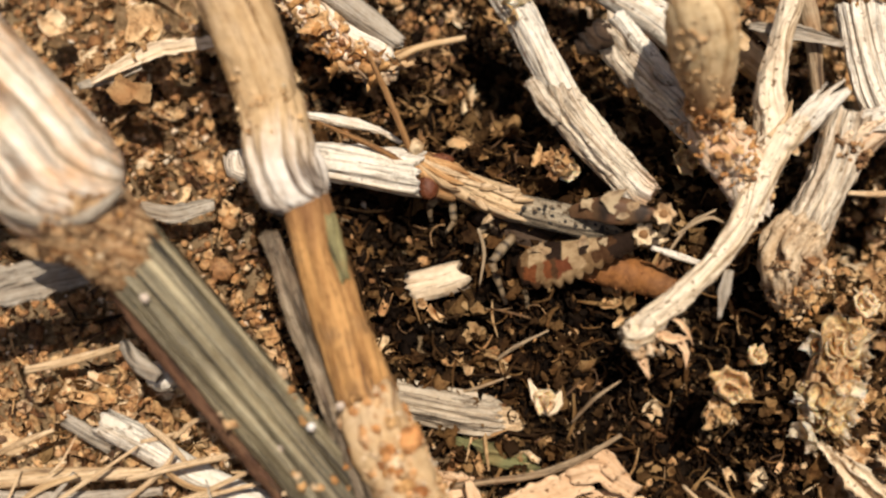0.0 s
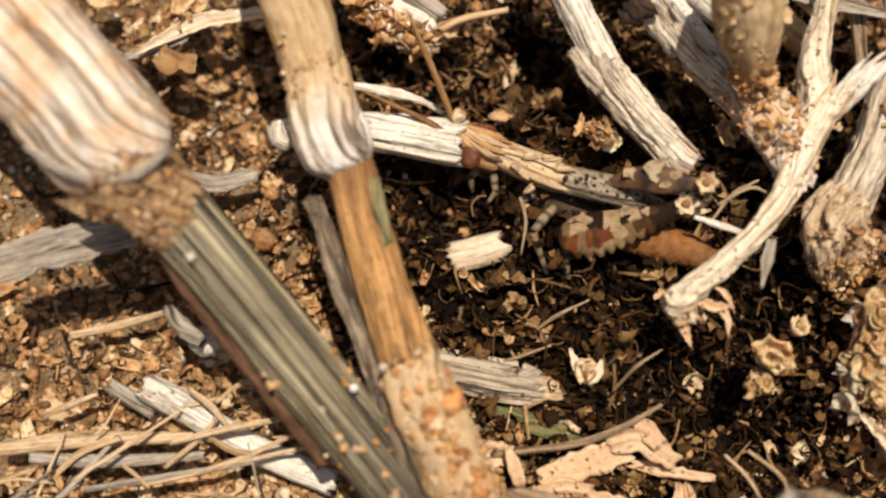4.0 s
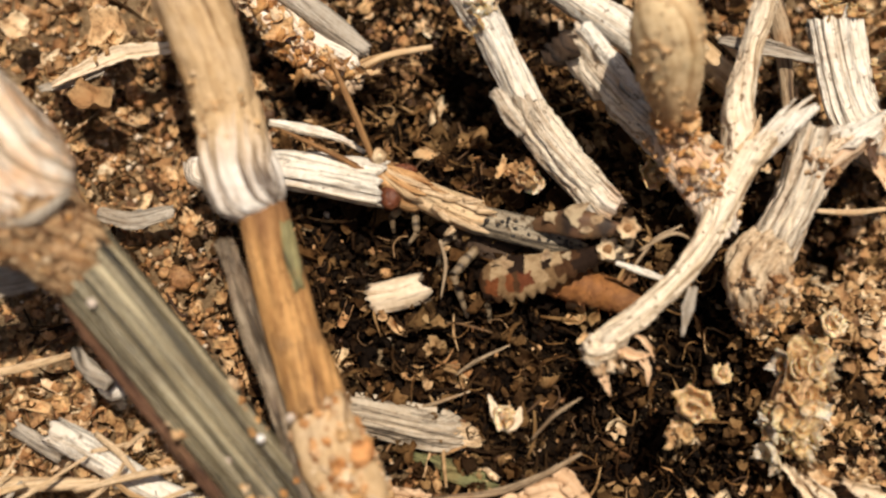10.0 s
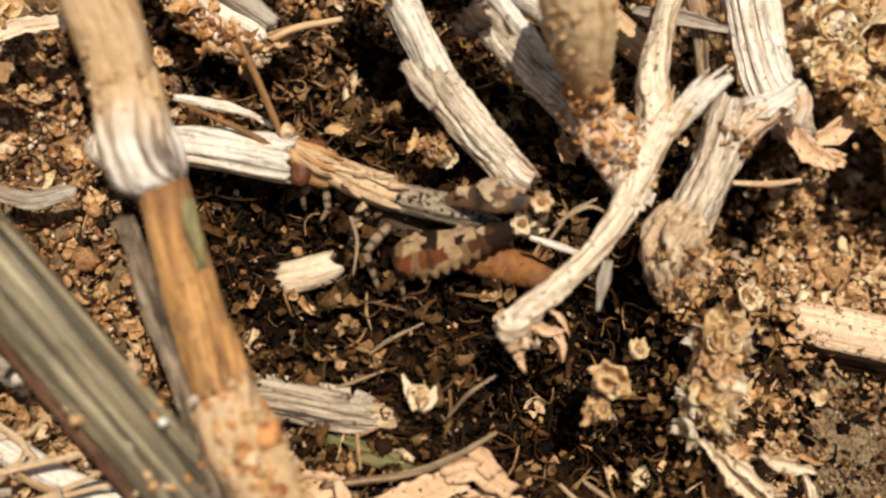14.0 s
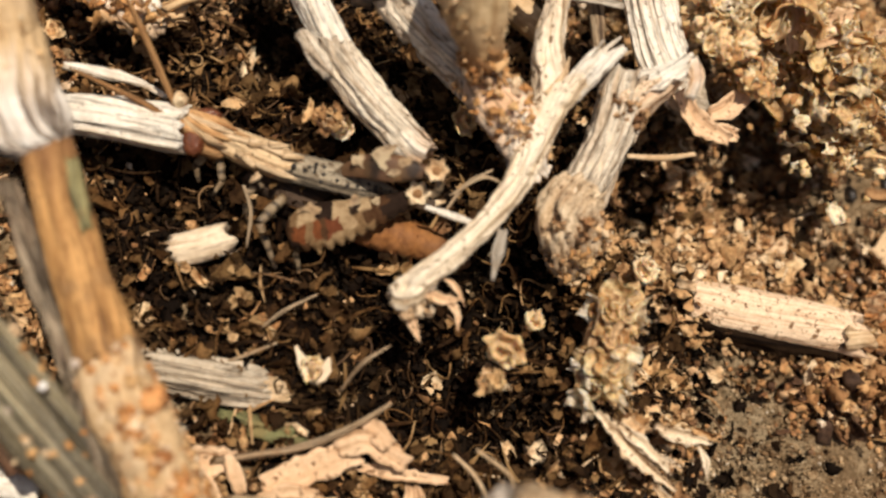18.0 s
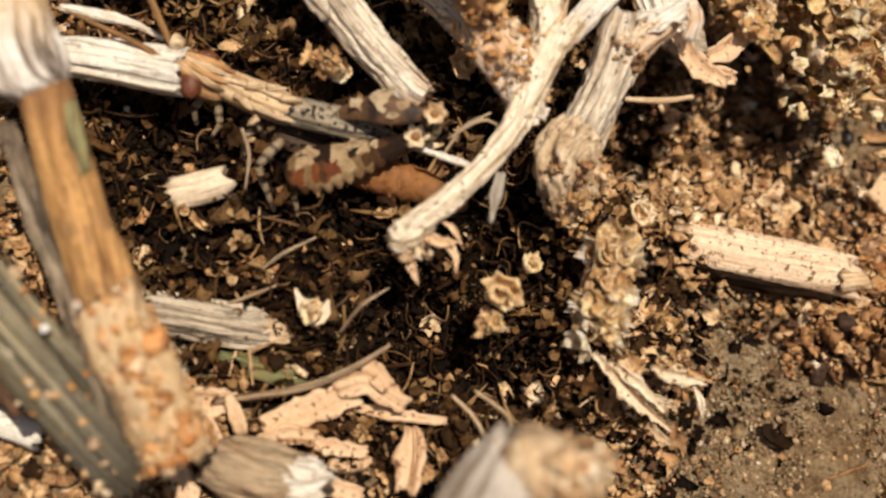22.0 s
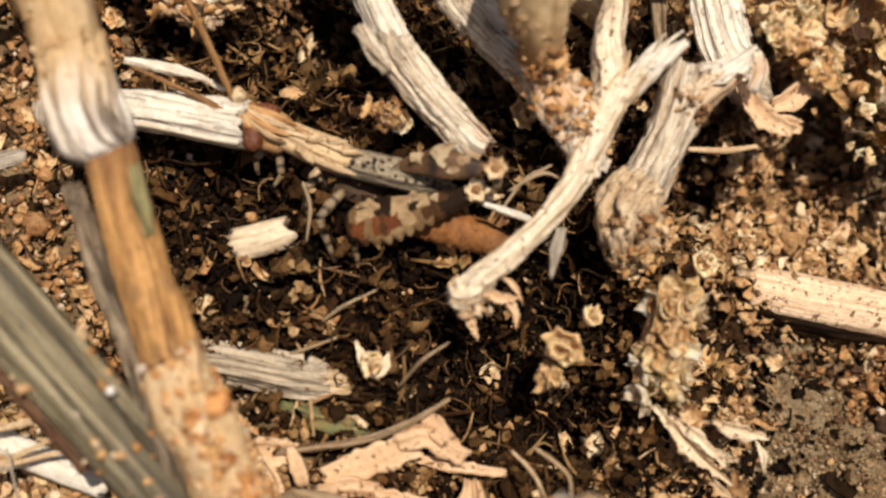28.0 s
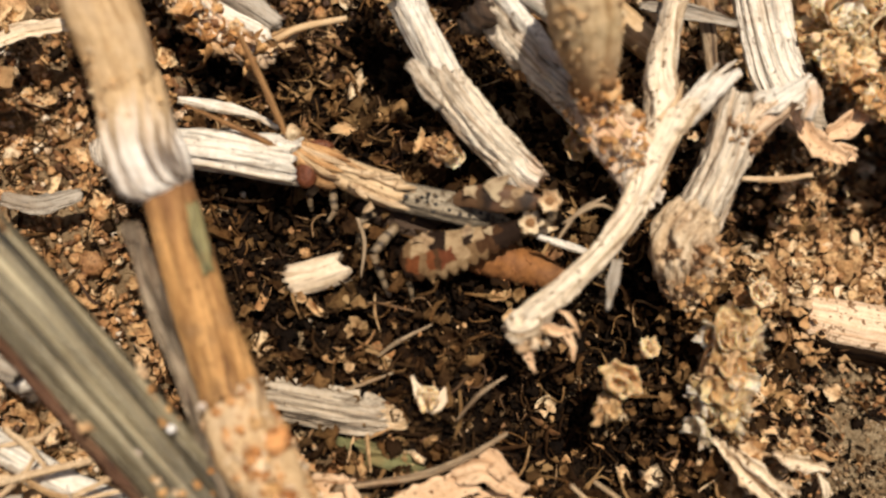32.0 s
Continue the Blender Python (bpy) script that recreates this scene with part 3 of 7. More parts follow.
def sliver(seed, length=2.0, r=0.16):
    rng = np.random.default_rng(seed)
    b = rng.uniform(-0.5, 0.5, 2) * length * 0.5
    v, f, u = tube([(-length, 0, 0, r * 0.6), (0, b[0], b[1] * 0.5, r), (length, 0, b[1] * 0.3, r * 0.3)], seg=6, step=length / 3, ridge=0, lump=0.2, seed=seed, flat=0.6, up=Vector((0, 0, 1)))
    return np.array(v), f


def curl_fibre(seed, r=1.2, thin=0.09):
    rng = np.random.default_rng(seed)
    span = rng.uniform(2.0, 4.6)
    pts = [(math.cos(a) * r, math.sin(a) * r * rng.uniform(0.7, 1.1), 0.25 * math.sin(2 * a) + 0.1 * k, thin) for k, a in enumerate(np.linspace(0, span, 5))]
    v, f, u = tube(pts, seg=5, step=r * 0.5, ridge=0, lump=0.1, seed=seed, up=Vector((0, 0, 1)))
    return np.array(v), f


def curl_wall(r, tall, turn, seed, n=16, m=6, thick=0.12):
    """A curled-up leaf edge: an open ring of thin wall with a hollow in the middle and a wavy top."""
    verts = []
    for side in (0, 1):
        for i in range(n):
            a = turn * i / (n - 1)
            rr = r * (1 + 0.25 * noise.noise((a * 0.9, seed * 3.3, 0)) - 0.35 * i / n) - side * thick
            for j in range(m):
                h = j / (m - 1)
                top = tall * (0.75 + 0.5 * noise.noise((a * 1.1, seed * 1.9, 4)))
                k = rr * (0.75 + 0.35 * h + 0.12 * noise.noise((a * 2, h * 3, seed)))
                verts.append((k * math.cos(a), k * math.sin(a), (h - 0.5) * top + 0.1 * noise.noise((a * 4, h * 5, seed + 9))))
    o = n * m
    faces = []
    for i in range(n - 1):
        for j in range(m - 1):
            a = i * m + j
            faces += [(a, a + m, a + m + 1, a + 1), (o + a, o + a + 1, o + a + m + 1, o + a + m)]
        faces += [(i * m + m - 1, (i + 1) * m + m - 1, o + (i + 1) * m + m - 1, o + i * m + m - 1), (i * m, o + i * m, o + (i + 1) * m, (i + 1) * m)]
    for i in (0, n - 1):
        faces += [(i * m + j, i * m + j + 1, o + i * m + j + 1, o + i * m + j) for j in range(m - 1)]
    return np.array(verts), faces


def turns(n, rng, tilt):
    """n turns: any heading, tilted by up to tilt radians."""
    az, ti, sp = rng.uniform(0, 6.283, n), np.abs(rng.normal(0, tilt, n)), rng.uniform(0, 6.283, n)
    ax = np.stack([np.cos(az), np.sin(az), 0 * az], 1)
    c, s = np.cos(ti)[:, None, None], np.sin(ti)[:, None, None]
    k = np.zeros((n, 3, 3))
    k[:, 0, 2], k[:, 1, 2], k[:, 2, 0], k[:, 2, 1] = ax[:, 1], -ax[:, 0], -ax[:, 1], ax[:, 0]
    lean = np.eye(3) + s * k + (1 - c) * (k @ k)
    z = np.zeros((n, 3, 3))
    z[:, 0, 0], z[:, 0, 1], z[:, 1, 0], z[:, 1, 1], z[:, 2, 2] = np.cos(sp), -np.sin(sp), np.sin(sp), np.cos(sp), 1
    return lean @ z


def heap_mesh(name, variants, places, sizes, mat, tilt=0.7, seed=0, smooth=True):
    """ONE mesh of many small pieces, each a turned and scaled copy of one of the variants."""
    rng = np.random.default_rng(seed)
    n = len(places)
    rot = turns(n, rng, tilt)
    pick = rng.integers(0, len(variants), n)
    stretch = rng.uniform(0.7, 1.3, (n, 1, 3))
    V, F, base = [], [], 0
    for k, (v, f) in enumerate(variants):
        idx = np.nonzero(pick == k)[0]
        if not len(idx):
            continue
        w = np.einsum("nij,nvj->nvi", rot[idx], v[None] * stretch[idx] * sizes[idx, None, None]) + places[idx, None, :]
        V.append(w.reshape(-1, 3))
        quads = [q if len(q) == 4 else (*q, q[2]) for q in f]
        fa = np.array(quads)
        F.append((fa[None] + (np.arange(len(idx)) * len(v))[:, None, None] + base).reshape(-1, 4))
        base += len(idx) * len(v)
    V, F = np.concatenate(V) * MM, np.concatenate(F)
    tri = F[:, 2] == F[:, 3]
    sizes_f = np.where(tri, 3, 4)
    loops = F[np.stack([np.ones(len(F), bool)] * 3 + [~tri], 1)]
    me = bpy.data.meshes.new(name)
    me.vertices.add(len(V))
    me.vertices.foreach_set("co", V.astype(np.float32).ravel())
    me.loops.add(len(loops))
    me.loops.foreach_set("vertex_index", loops.astype(np.int32))
    me.polygons.add(len(F))
    me.polygons.foreach_set("loop_start", np.r_[0, np.cumsum(sizes_f)[:-1]].astype(np.int32))
    me.polygons.foreach_set("use_smooth", np.full(len(F), smooth))
    me.materials.append(mat)
    me.update(calc_edges=True)
    me.validate()
    return me


def heap(name, variants, places, sizes, mat, label, category, tilt=0.7, seed=0, smooth=True):
    return tagged(new(name, heap_mesh(name, variants, places, sizes, mat, tilt, seed, smooth)), label, category, kind="stuff")


GRAINS = [ball(1.0, s, seg=6, rings=4, rough=0.55, squash=0.8) for s in range(6)]
CRUMBS = [ball(1.0, s + 20, seg=8, rings=5, rough=0.9, squash=0.7) for s in range(6)]
SLIVERS = [sliver(s) for s in range(6)]
FLAKES = [flake(s) for s in range(16)]
LUMPS = [ball(1.0, s + 60, seg=12, rings=8, rough=0.45, squash=0.85) for s in range(5)]
SCRAPS = [sheet(s, 1.0, 1.0 + 0.5 * (s % 3), curl=(0.3, 0.7, 1.1)[s % 3], cup=(0.1, 0.45)[s % 2], n=4 + s % 2) for s in range(10)]


def crust_on(name, points, count, size, mat, parent, label="", seed=0, scraps=True, side=None, proud=1.0, kinds=None):
    """Grains and scales stuck to the outside of a stem that runs along points (x, y, z, r)."""
    rng = np.random.default_rng(seed)
    q, along = spline(points, 0.3)
    pick = rng.integers(0, len(q), count)
    way = rng.normal(0, 1, (count, 3))
    tang = np.gradient(q[:, :3], axis=0)[pick]
    tang /= np.linalg.norm(tang, axis=1, keepdims=True)
    if side is not None:
        way += 1.2 * np.array(side)
    way -= tang * (way * tang).sum(1, keepdims=True)
    way /= np.linalg.norm(way, axis=1, keepdims=True)
    at = q[pick, :3] + way * q[pick, 3:4] * proud
    kinds = kinds or CRUMBS + GRAINS[:1] + (SCRAPS[:6] if scraps else [])
    return part(name, heap_mesh(name, kinds, at, rng.lognormal(math.log(size), 0.5, count).clip(0, 2.0 * size), mat, 1.2, seed), parent, label)


# ---- large stems ----
def grooves(count, depth, seed):
    """Narrow lengthwise grooves, unevenly spaced round a stem, that wander and fade along it."""
    rng = np.random.default_rng(seed)
    lines = [(a, rng.uniform(0.5, 1.2), rng.uniform(0.07, 0.14), rng.uniform(0, 6)) for a in (np.arange(count) + rng.uniform(-0.3, 0.3, count)) * 2 * math.pi / count]

    def shape(a, u):
        k = 1.0
        for at, deep, wide, ph in lines:
            d = (a - at - 0.06 * math.sin(5 * u + ph) + math.pi) % (2 * math.pi) - math.pi
            k -= depth * deep * (0.6 + 0.4 * math.sin(9 * u + ph)) * math.exp(-((d / wide) ** 2))
        return k

    return shape


def jointed_stem():
    e = thing("jointed_stem", (-7.8, -31.2, -2.6), "thick ridged grey-green dry stem with a pale swollen joint", "plant stem")
    low = [P((-30.5, -6.4, 13.6), 2.9), P((-26.0, -11.1, 11.0), 2.8), P((-19.6, -18.1, 6.9), 2.75), P((-13.8, -24.6, 2.5), 2.7), P((-10.2, -28.6, -0.6), 2.6), P((-9.2, -29.7, -1.5), 2.0)]
    stalk = part("stalk", tube_mesh("stalk", GREEN_STEM, low, seg=120, ridge=0.05, ridges=19, lump=0.04, seed=1, shape=grooves(11, 0.17, 1)), e)
    # Red-brown strip; its dark tone also paints the shade on the stalk's left.
    part("bark_strip", tube_mesh("bark_strip", RED_BARK, [P((-30.3, -9.6, 11.2), 0.9), P((-26.1, -14.5, 8.3), 1.1), P((-21.8, -19.6, 5.0), 1.1), P((-17.0, -25.2, 1.2), 0.9)], seg=18, ridge=0.06, lump=0.2, seed=2), e, "red-brown bark strip, also painting the stalk's shaded side")
    part("sheath", tube_mesh("sheath", WARM_STEM, [P((-50.0, 14.2, 30.7), 4.9), P((-44.5, 7.0, 24.4), 4.9), P((-39.9, 2.2, 20.7), 4.9), P((-35.7, -1.7, 17.9), 4.9), P((-33.3, -4.1, 16.1), 5.0), P((-31.4, -5.8, 14.8), 4.3), P((-30.4, -6.7, 14.0), 3.1)], seg=120, ridge=0.012, ridges=31, lump=0.07, seed=4, jag=0.25, crack=0.05, crack_n=1.7, crack_run=0.05, shape=grooves(8, 0.09, 4)), e, "bleached fibrous upper sheath with orange stains")
    part("collar", tube_mesh("collar", GREY_STEM, [P((-37.9, -6.2, 18.2), 0.35), P((-35.0, -8.2, 18.1), 0.45), P((-32.2, -8.9, 17.9), 0.4), P((-29.6, -8.4, 17.9), 0.45), P((-27.4, -6.5, 18.2), 0.3)], seg=16, ridge=0.05, lump=0.25, seed=3), e, "grey rim of the sheath")
    joint = [P((-32.7, -6.6, 15.5), 4.0), P((-30.6, -7.5, 14.6), 3.5), P((-28.9, -8.8, 13.2), 3.0), P((-26.9, -10.5, 11.3), 2.2)]
    part("joint", tube_mesh("joint", RUST_JOINT, joint, seg=44, ridge=0.03, lump=0.22, seed=5, jag=0.8), e, "crusted tan joint")
    crust_on("joint_grit", joint, 350, 0.14, CRUST, e, "orange grit on the joint", 206, proud=0.98)
    crust_on("joint_crust", joint, 600, 0.17, KNOT_CRUST, e, "orange crust grains on the joint", 6, proud=0.97, scraps=False)
    crust_on("grit", low[2:], 90, 0.3, CRUST, stalk, "tan grit stuck to the stalk", 7, scraps=False)


def slender_stem():
    e = thing("slender_stem", (-5.9, -28.8, 1.6), "slender orange-tan dry stem with a whitish knob", "plant stem")
    line = [P((-15.5, -3.7, 11.2), 1.9), P((-14.2, -8.4, 9.2), 1.95), P((-13.6, -10.4, 8.5), 2.0), P((-12.3, -14.2, 7.3), 2.05), P((-10.4, -19.3, 6.2), 2.35)]
    part("stalk", tube_mesh("stalk", ORANGE_STEM, line, seg=48, ridge=0.06, ridges=5, lump=0.09, seed=5), e)
    part("green_edge", tube_mesh("green_edge", stem_material("dry green streak", (0.34, 0.30, 0.14), (0.20, 0.18, 0.08), (0.07, 0.06, 0.03), 0.6), [P((-13.5, -5.5, 11.3), 0.5), P((-12.9, -8.0, 10.4), 0.7), P((-12.3, -10.4, 9.5), 0.5)], seg=16, lump=0.3, seed=15), e, "dull green streak on the stalk")
    part("knob", tube_mesh("knob", KNOB, [P((-18.8, 4.8, 15.1), 2.0), P((-17.9, 2.3, 13.9), 2.42), P((-17.1, -0.9, 12.5), 2.8), P((-16.4, -2.5, 11.8), 2.95), P((-15.95, -3.8, 11.2), 2.75), P((-15.7, -4.6, 10.8), 2.2), P((-15.5, -5.1, 10.6), 1.5)], seg=90, ridge=0.04, ridges=17, lump=0.14, seed=6, jag=0, shape=grooves(5, 0.12, 8)), e, "whitish fibrous knob")
    crust_on("felt", [P((-18.9, 5.3, 15.6), 2.35), P((-18.0, 2.4, 14.1), 2.4), P((-17.5, 0.6, 13.2), 2.6)], 260, 0.13, TAN_FELT, e, "tan felt above the knob", 306, proud=0.97)
    part("upper_stalk", tube_mesh("upper_stalk", TAN_STEM, [P((-23.0, 19.9, 25.0), 2.8), P((-21.4, 11.9, 19.9), 2.75), P((-19.9, 8.1, 17.3), 2.6), P((-18.7, 5.1, 15.5), 2.5), P((-18.0, 2.6, 14.2), 2.3), P((-17.5, 0.8, 13.4), 1.6)], seg=40, ridge=0.03, lump=0.12, seed=7), e, "tan upper stalk")
    low = [P((-10.6, -18.5, 6.5), 2.1), P((-9.5, -21.4, 5.8), 2.4), P((-8.0, -24.1, 4.2), 2.4), P((-5.9, -28.7, 1.1), 2.5)]
    base = part("base", tube_mesh("base", TAN_STEM, low, seg=36, ridge=0.0, lump=0.3, seed=8), e, "crusted base of the stem")
    crust_on("base_crust", low, 420, 0.3, ORANGE_CRUST, base, "orange and pale lumps of crust", 8, kinds=LUMPS, proud=0.95)
    v, f = ball(1.0, 61, 20, 14, 0.5, 0.85)
    part("lump", mesh_from("lump", v + np.array((-7.3, -22.0, 7.3)), f, RUST_LUMP), base, "bright orange rounded lump")
    crust_on("base_crumb", low, 310, 0.24, CRUST, base, "cream lumps of crust", 209, kinds=LUMPS, proud=0.97)
    crust_on("base_grit", low, 220, 0.13, FLAKE_CRUST, base, "cream grit on the crust", 208, scraps=False, proud=1.08)
    part("splinter", tube_mesh("splinter", DARK_SPLINT, [P((-18.5, -5.7, 8.2), 0.7), P((-16.4, -10.8, 7.0), 1.05), P((-15.0, -14.2, 5.9), 1.05), P((-13.4, -17.5, 4.8), 1.25), P((-11.1, -23.1, 3.6), 1.5), P((-8.7, -28.6, 0.7), 1.4)], seg=90, crack=0.2, crack_n=2.0, ridge=0.14, ridges=9, lump=0.3, seed=9), e, "thin grey splinter beside the stalk")
    for k, at in enumerate([(-12.4, -19.9, 8.7), (-14.6, -21.2, 7.7), (-16.9, -22.5, 6.8), (-26.3, -13.1, 13.7)]):
        v, f = ball(0.36, k, 14, 10, 0.05)
        part("dew_bead", mesh_from("dew_bead", v + np.array(at), f, BEAD), e, "small shiny pale bead")


jointed_stem()
slender_stem()


def stem_piece():
    e = thing("stem_piece", (-14.8, 2.9, 0.4), "bleached broken stem piece beneath the knob", "stick")
    part("shaft", tube_mesh("shaft", WHITE_STEM, [P((-23.2, 4.2, 1.1), 1.0), P((-19.7, 4.3, 1.6), 1.3), P((-13.7, 3.5, 2.2), 1.75), P((-6.6, 2.4, 2.1), 2.0)], seg=110, ridge=0.07, ridges=11, lump=0.05, crack=0.2, crack_n=2.2, crack_run=0.06, seed=11), e)
    part("broken_end", tube_mesh("broken_end", PALE_NODE, [P((-22.8, 4.4, 2.2), 0.8), P((-22.5, 3.1, 1.7), 0.9), P((-21.8, 2.4, 1.4), 0.5)], seg=18, lump=0.4, seed=12), e, "whitish broken end")


stem_piece()


def white_stick():
    e = thing("white_stick", (12.1, -0.4, 3.0), "bleached white stick with a peeling nub", "stick")
    part("upper_shaft", tube_mesh("upper_shaft", WHITE_STEM, [P((-0.4, 17.6, 9.9), 1.4), P((1.0, 15.6, 9.0), 1.45), P((2.6, 13.2, 7.8), 1.35), P((4.2, 10.2, 6.5), 1.4), P((5.6, 7.6, 5.7), 1.5)], seg=110, ridge=0.07, ridges=9, lump=0.14, crack=0.06, crack_n=2.6, step=0.2, seed=12), e)
    part("lower_shaft", tube_mesh("lower_shaft", WRINKLED, [P((5.0, 8.3, 5.9), 1.5), P((6.1, 6.5, 5.4), 1.65), P((8.2, 3.7, 4.8), 1.6), P((10.3, 1.5, 3.9), 1.5), P((11.4, 0.4, 3.4), 1.45)], seg=120, ridge=0.10, ridges=12, lump=0.16, crack=0.14, crack_n=5.0, crack_run=0.22, step=0.2, seed=13), e, "wrinkled grey lower part")
    part("cut_end", tube_mesh("cut_end", WARM_STEM, [P((10.9, 1.0, 3.6), 1.5), P((11.8, 0.1, 3.3), 1.6), P((12.6, -0.6, 3.0), 1.4)], seg=36, ridge=0.05, lump=0.1, crack=0.14, step=0.2, seed=14, jag=0.3), e, "paler orange cut end")
    part("strand", tube_mesh("strand", WRINKLED, [P((0.4, 19.3, 8.4), 0.6), P((2.0, 16.6, 7.9), 0.75), P((3.4, 13.8, 7.3), 0.7), P((5.0, 10.6, 6.2), 0.4)], seg=36, step=0.25, ridge=0.06, lump=0.2, crack=0.2, crack_n=1.4, seed=215), e, "grey strand split off beside the shaft")
    crust_on("leaf_bit", [P((0.6, 15.4, 9.3), 1.3), P((1.7, 14.2, 8.6), 1.3)], 9, 0.4, LEAF_CRUMB, e, "orange crumbs stuck to the shaft", 316, side=(0.4, -0.2, 0.9), kinds=SCRAPS)
    part("peeling_nub", tube_mesh("peeling_nub", WRINKLED, [P((2.4, 8.3, 7.4), 0.5), P((3.3, 7.2, 7.5), 0.7), P((4.4, 5.5, 7.1), 0.7), P((4.9, 4.6, 6.6), 0.4)], seg=18, lump=0.4, flat=0.6, seed=15), e, "peeling flake of bark")


def crusted_stick():
    e = thing("crusted_stick", (21.6, 0.0, 2.1), "weathered grey stick with orange crust and hollow end", "stick")
    part("shaft", tube_mesh("shaft", WRINKLED, [P((8.7, 12.7, 8.8), 1.6), P((11.9, 9.6, 7.4), 1.85), P((15.4, 6.4, 6.0), 1.9), P((18.9, 3.4, 4.7), 2.1), P((21.6, 0.0, 2.1), 1.9)], seg=120, ridge=0.05, ridges=11, lump=0.08, crack=0.15, crack_n=2.8, crack_run=0.14, pit=0.3, step=0.2, seed=13), e)
    # White strip paints the light caught along the stick's upper edge.
    part("pale_edge", tube_mesh("pale_edge", WHITE_STEM, [P((9.7, 12.8, 10.5), 0.7), P((11.7, 10.7, 9.5), 0.8), P((13.8, 8.2, 8.4), 0.6), P((14.3, 7.4, 7.9), 0.3)], seg=20, ridge=0.06, lump=0.2, seed=16), e, "pale upper edge, brightness of the lit rim painted in")
    # Solid dark lump; the darkness inside the hollow is put into its colour.
    part("hollow_shade", tube_mesh("hollow_shade", SHADE_BROWN, [P((7.4, 12.0, 9.4), 1.2), P((8.1, 11.4, 9.2), 1.6), P((8.8, 10.6, 8.7), 1.1)], seg=26, lump=0.6, seed=17), e, "dark lump standing in for the shade of a hollow end")
    part("tail", tube_mesh("tail", WARM_STEM, [P((16.2, 5.0, 7.1), 1.2), P((17.8, 2.9, 6.7), 1.9), P((19.6, 1.0, 5.9), 2.0), P((20.8, -1.0, 4.4), 1.9), P((21.4, -1.9, 2.9), 1.5)], seg=44, ridge=0.06, ridges=9, lump=0.3, pit=0.5, crack=0.1, step=0.2, seed=216), e, "cream tail under the crust")
    low = [P((15.8, 5.7, 7.3), 2.0), P((18.2, 2.8, 6.9), 2.2), P((19.9, 0.8, 5.9), 2.1), P((21.0, -1.1, 4.0), 1.8)]
    crust_on("crust", low, 300, 0.27, CRUST, e, "orange grainy crust", 18, side=(0.3, -0.3, 0.8), kinds=FLAKES + CRUMBS)


def round_stub():
    e = thing("round_stub", (16.9, 4.5, 9.0), "tan rounded stub standing up from a stick", "plant stub")
    body = [P((17.0, 4.5, 9.0), 1.45), P((16.5, 4.7, 11.3), 1.65), P((15.9, 5.7, 13.9), 2.35), P((15.3, 6.8, 16.6), 2.65), P((14.9, 7.8, 18.8), 2.5), P((14.75, 8.7, 20.0), 2.0), P((14.7, 9.4, 20.8), 1.3), P((14.7, 9.7, 21.1), 0.5)]
    part("body", tube_mesh("body", TAN_BUD, body, seg=44, ridge=0.02, lump=0.16, seed=14, jag=0), e)
    crust_on("felt", body[1:], 700, 0.13, TAN_FELT, e, "tan felted tufts", 119, proud=0.98)
    crust_on("waist_crust", body[:3], 120, 0.2, TAN_FELT, e, "tan scales at the waist", 120, proud=0.93, kinds=FLAKES)
    crust_on("crust", [P((16.8, 3.8, 9.3), 1.5), P((16.5, 4.6, 11.3), 1.8)], 110, 0.28, CRUST, e, "orange crusted foot", 19, kinds=FLAKES + SCRAPS[:4])


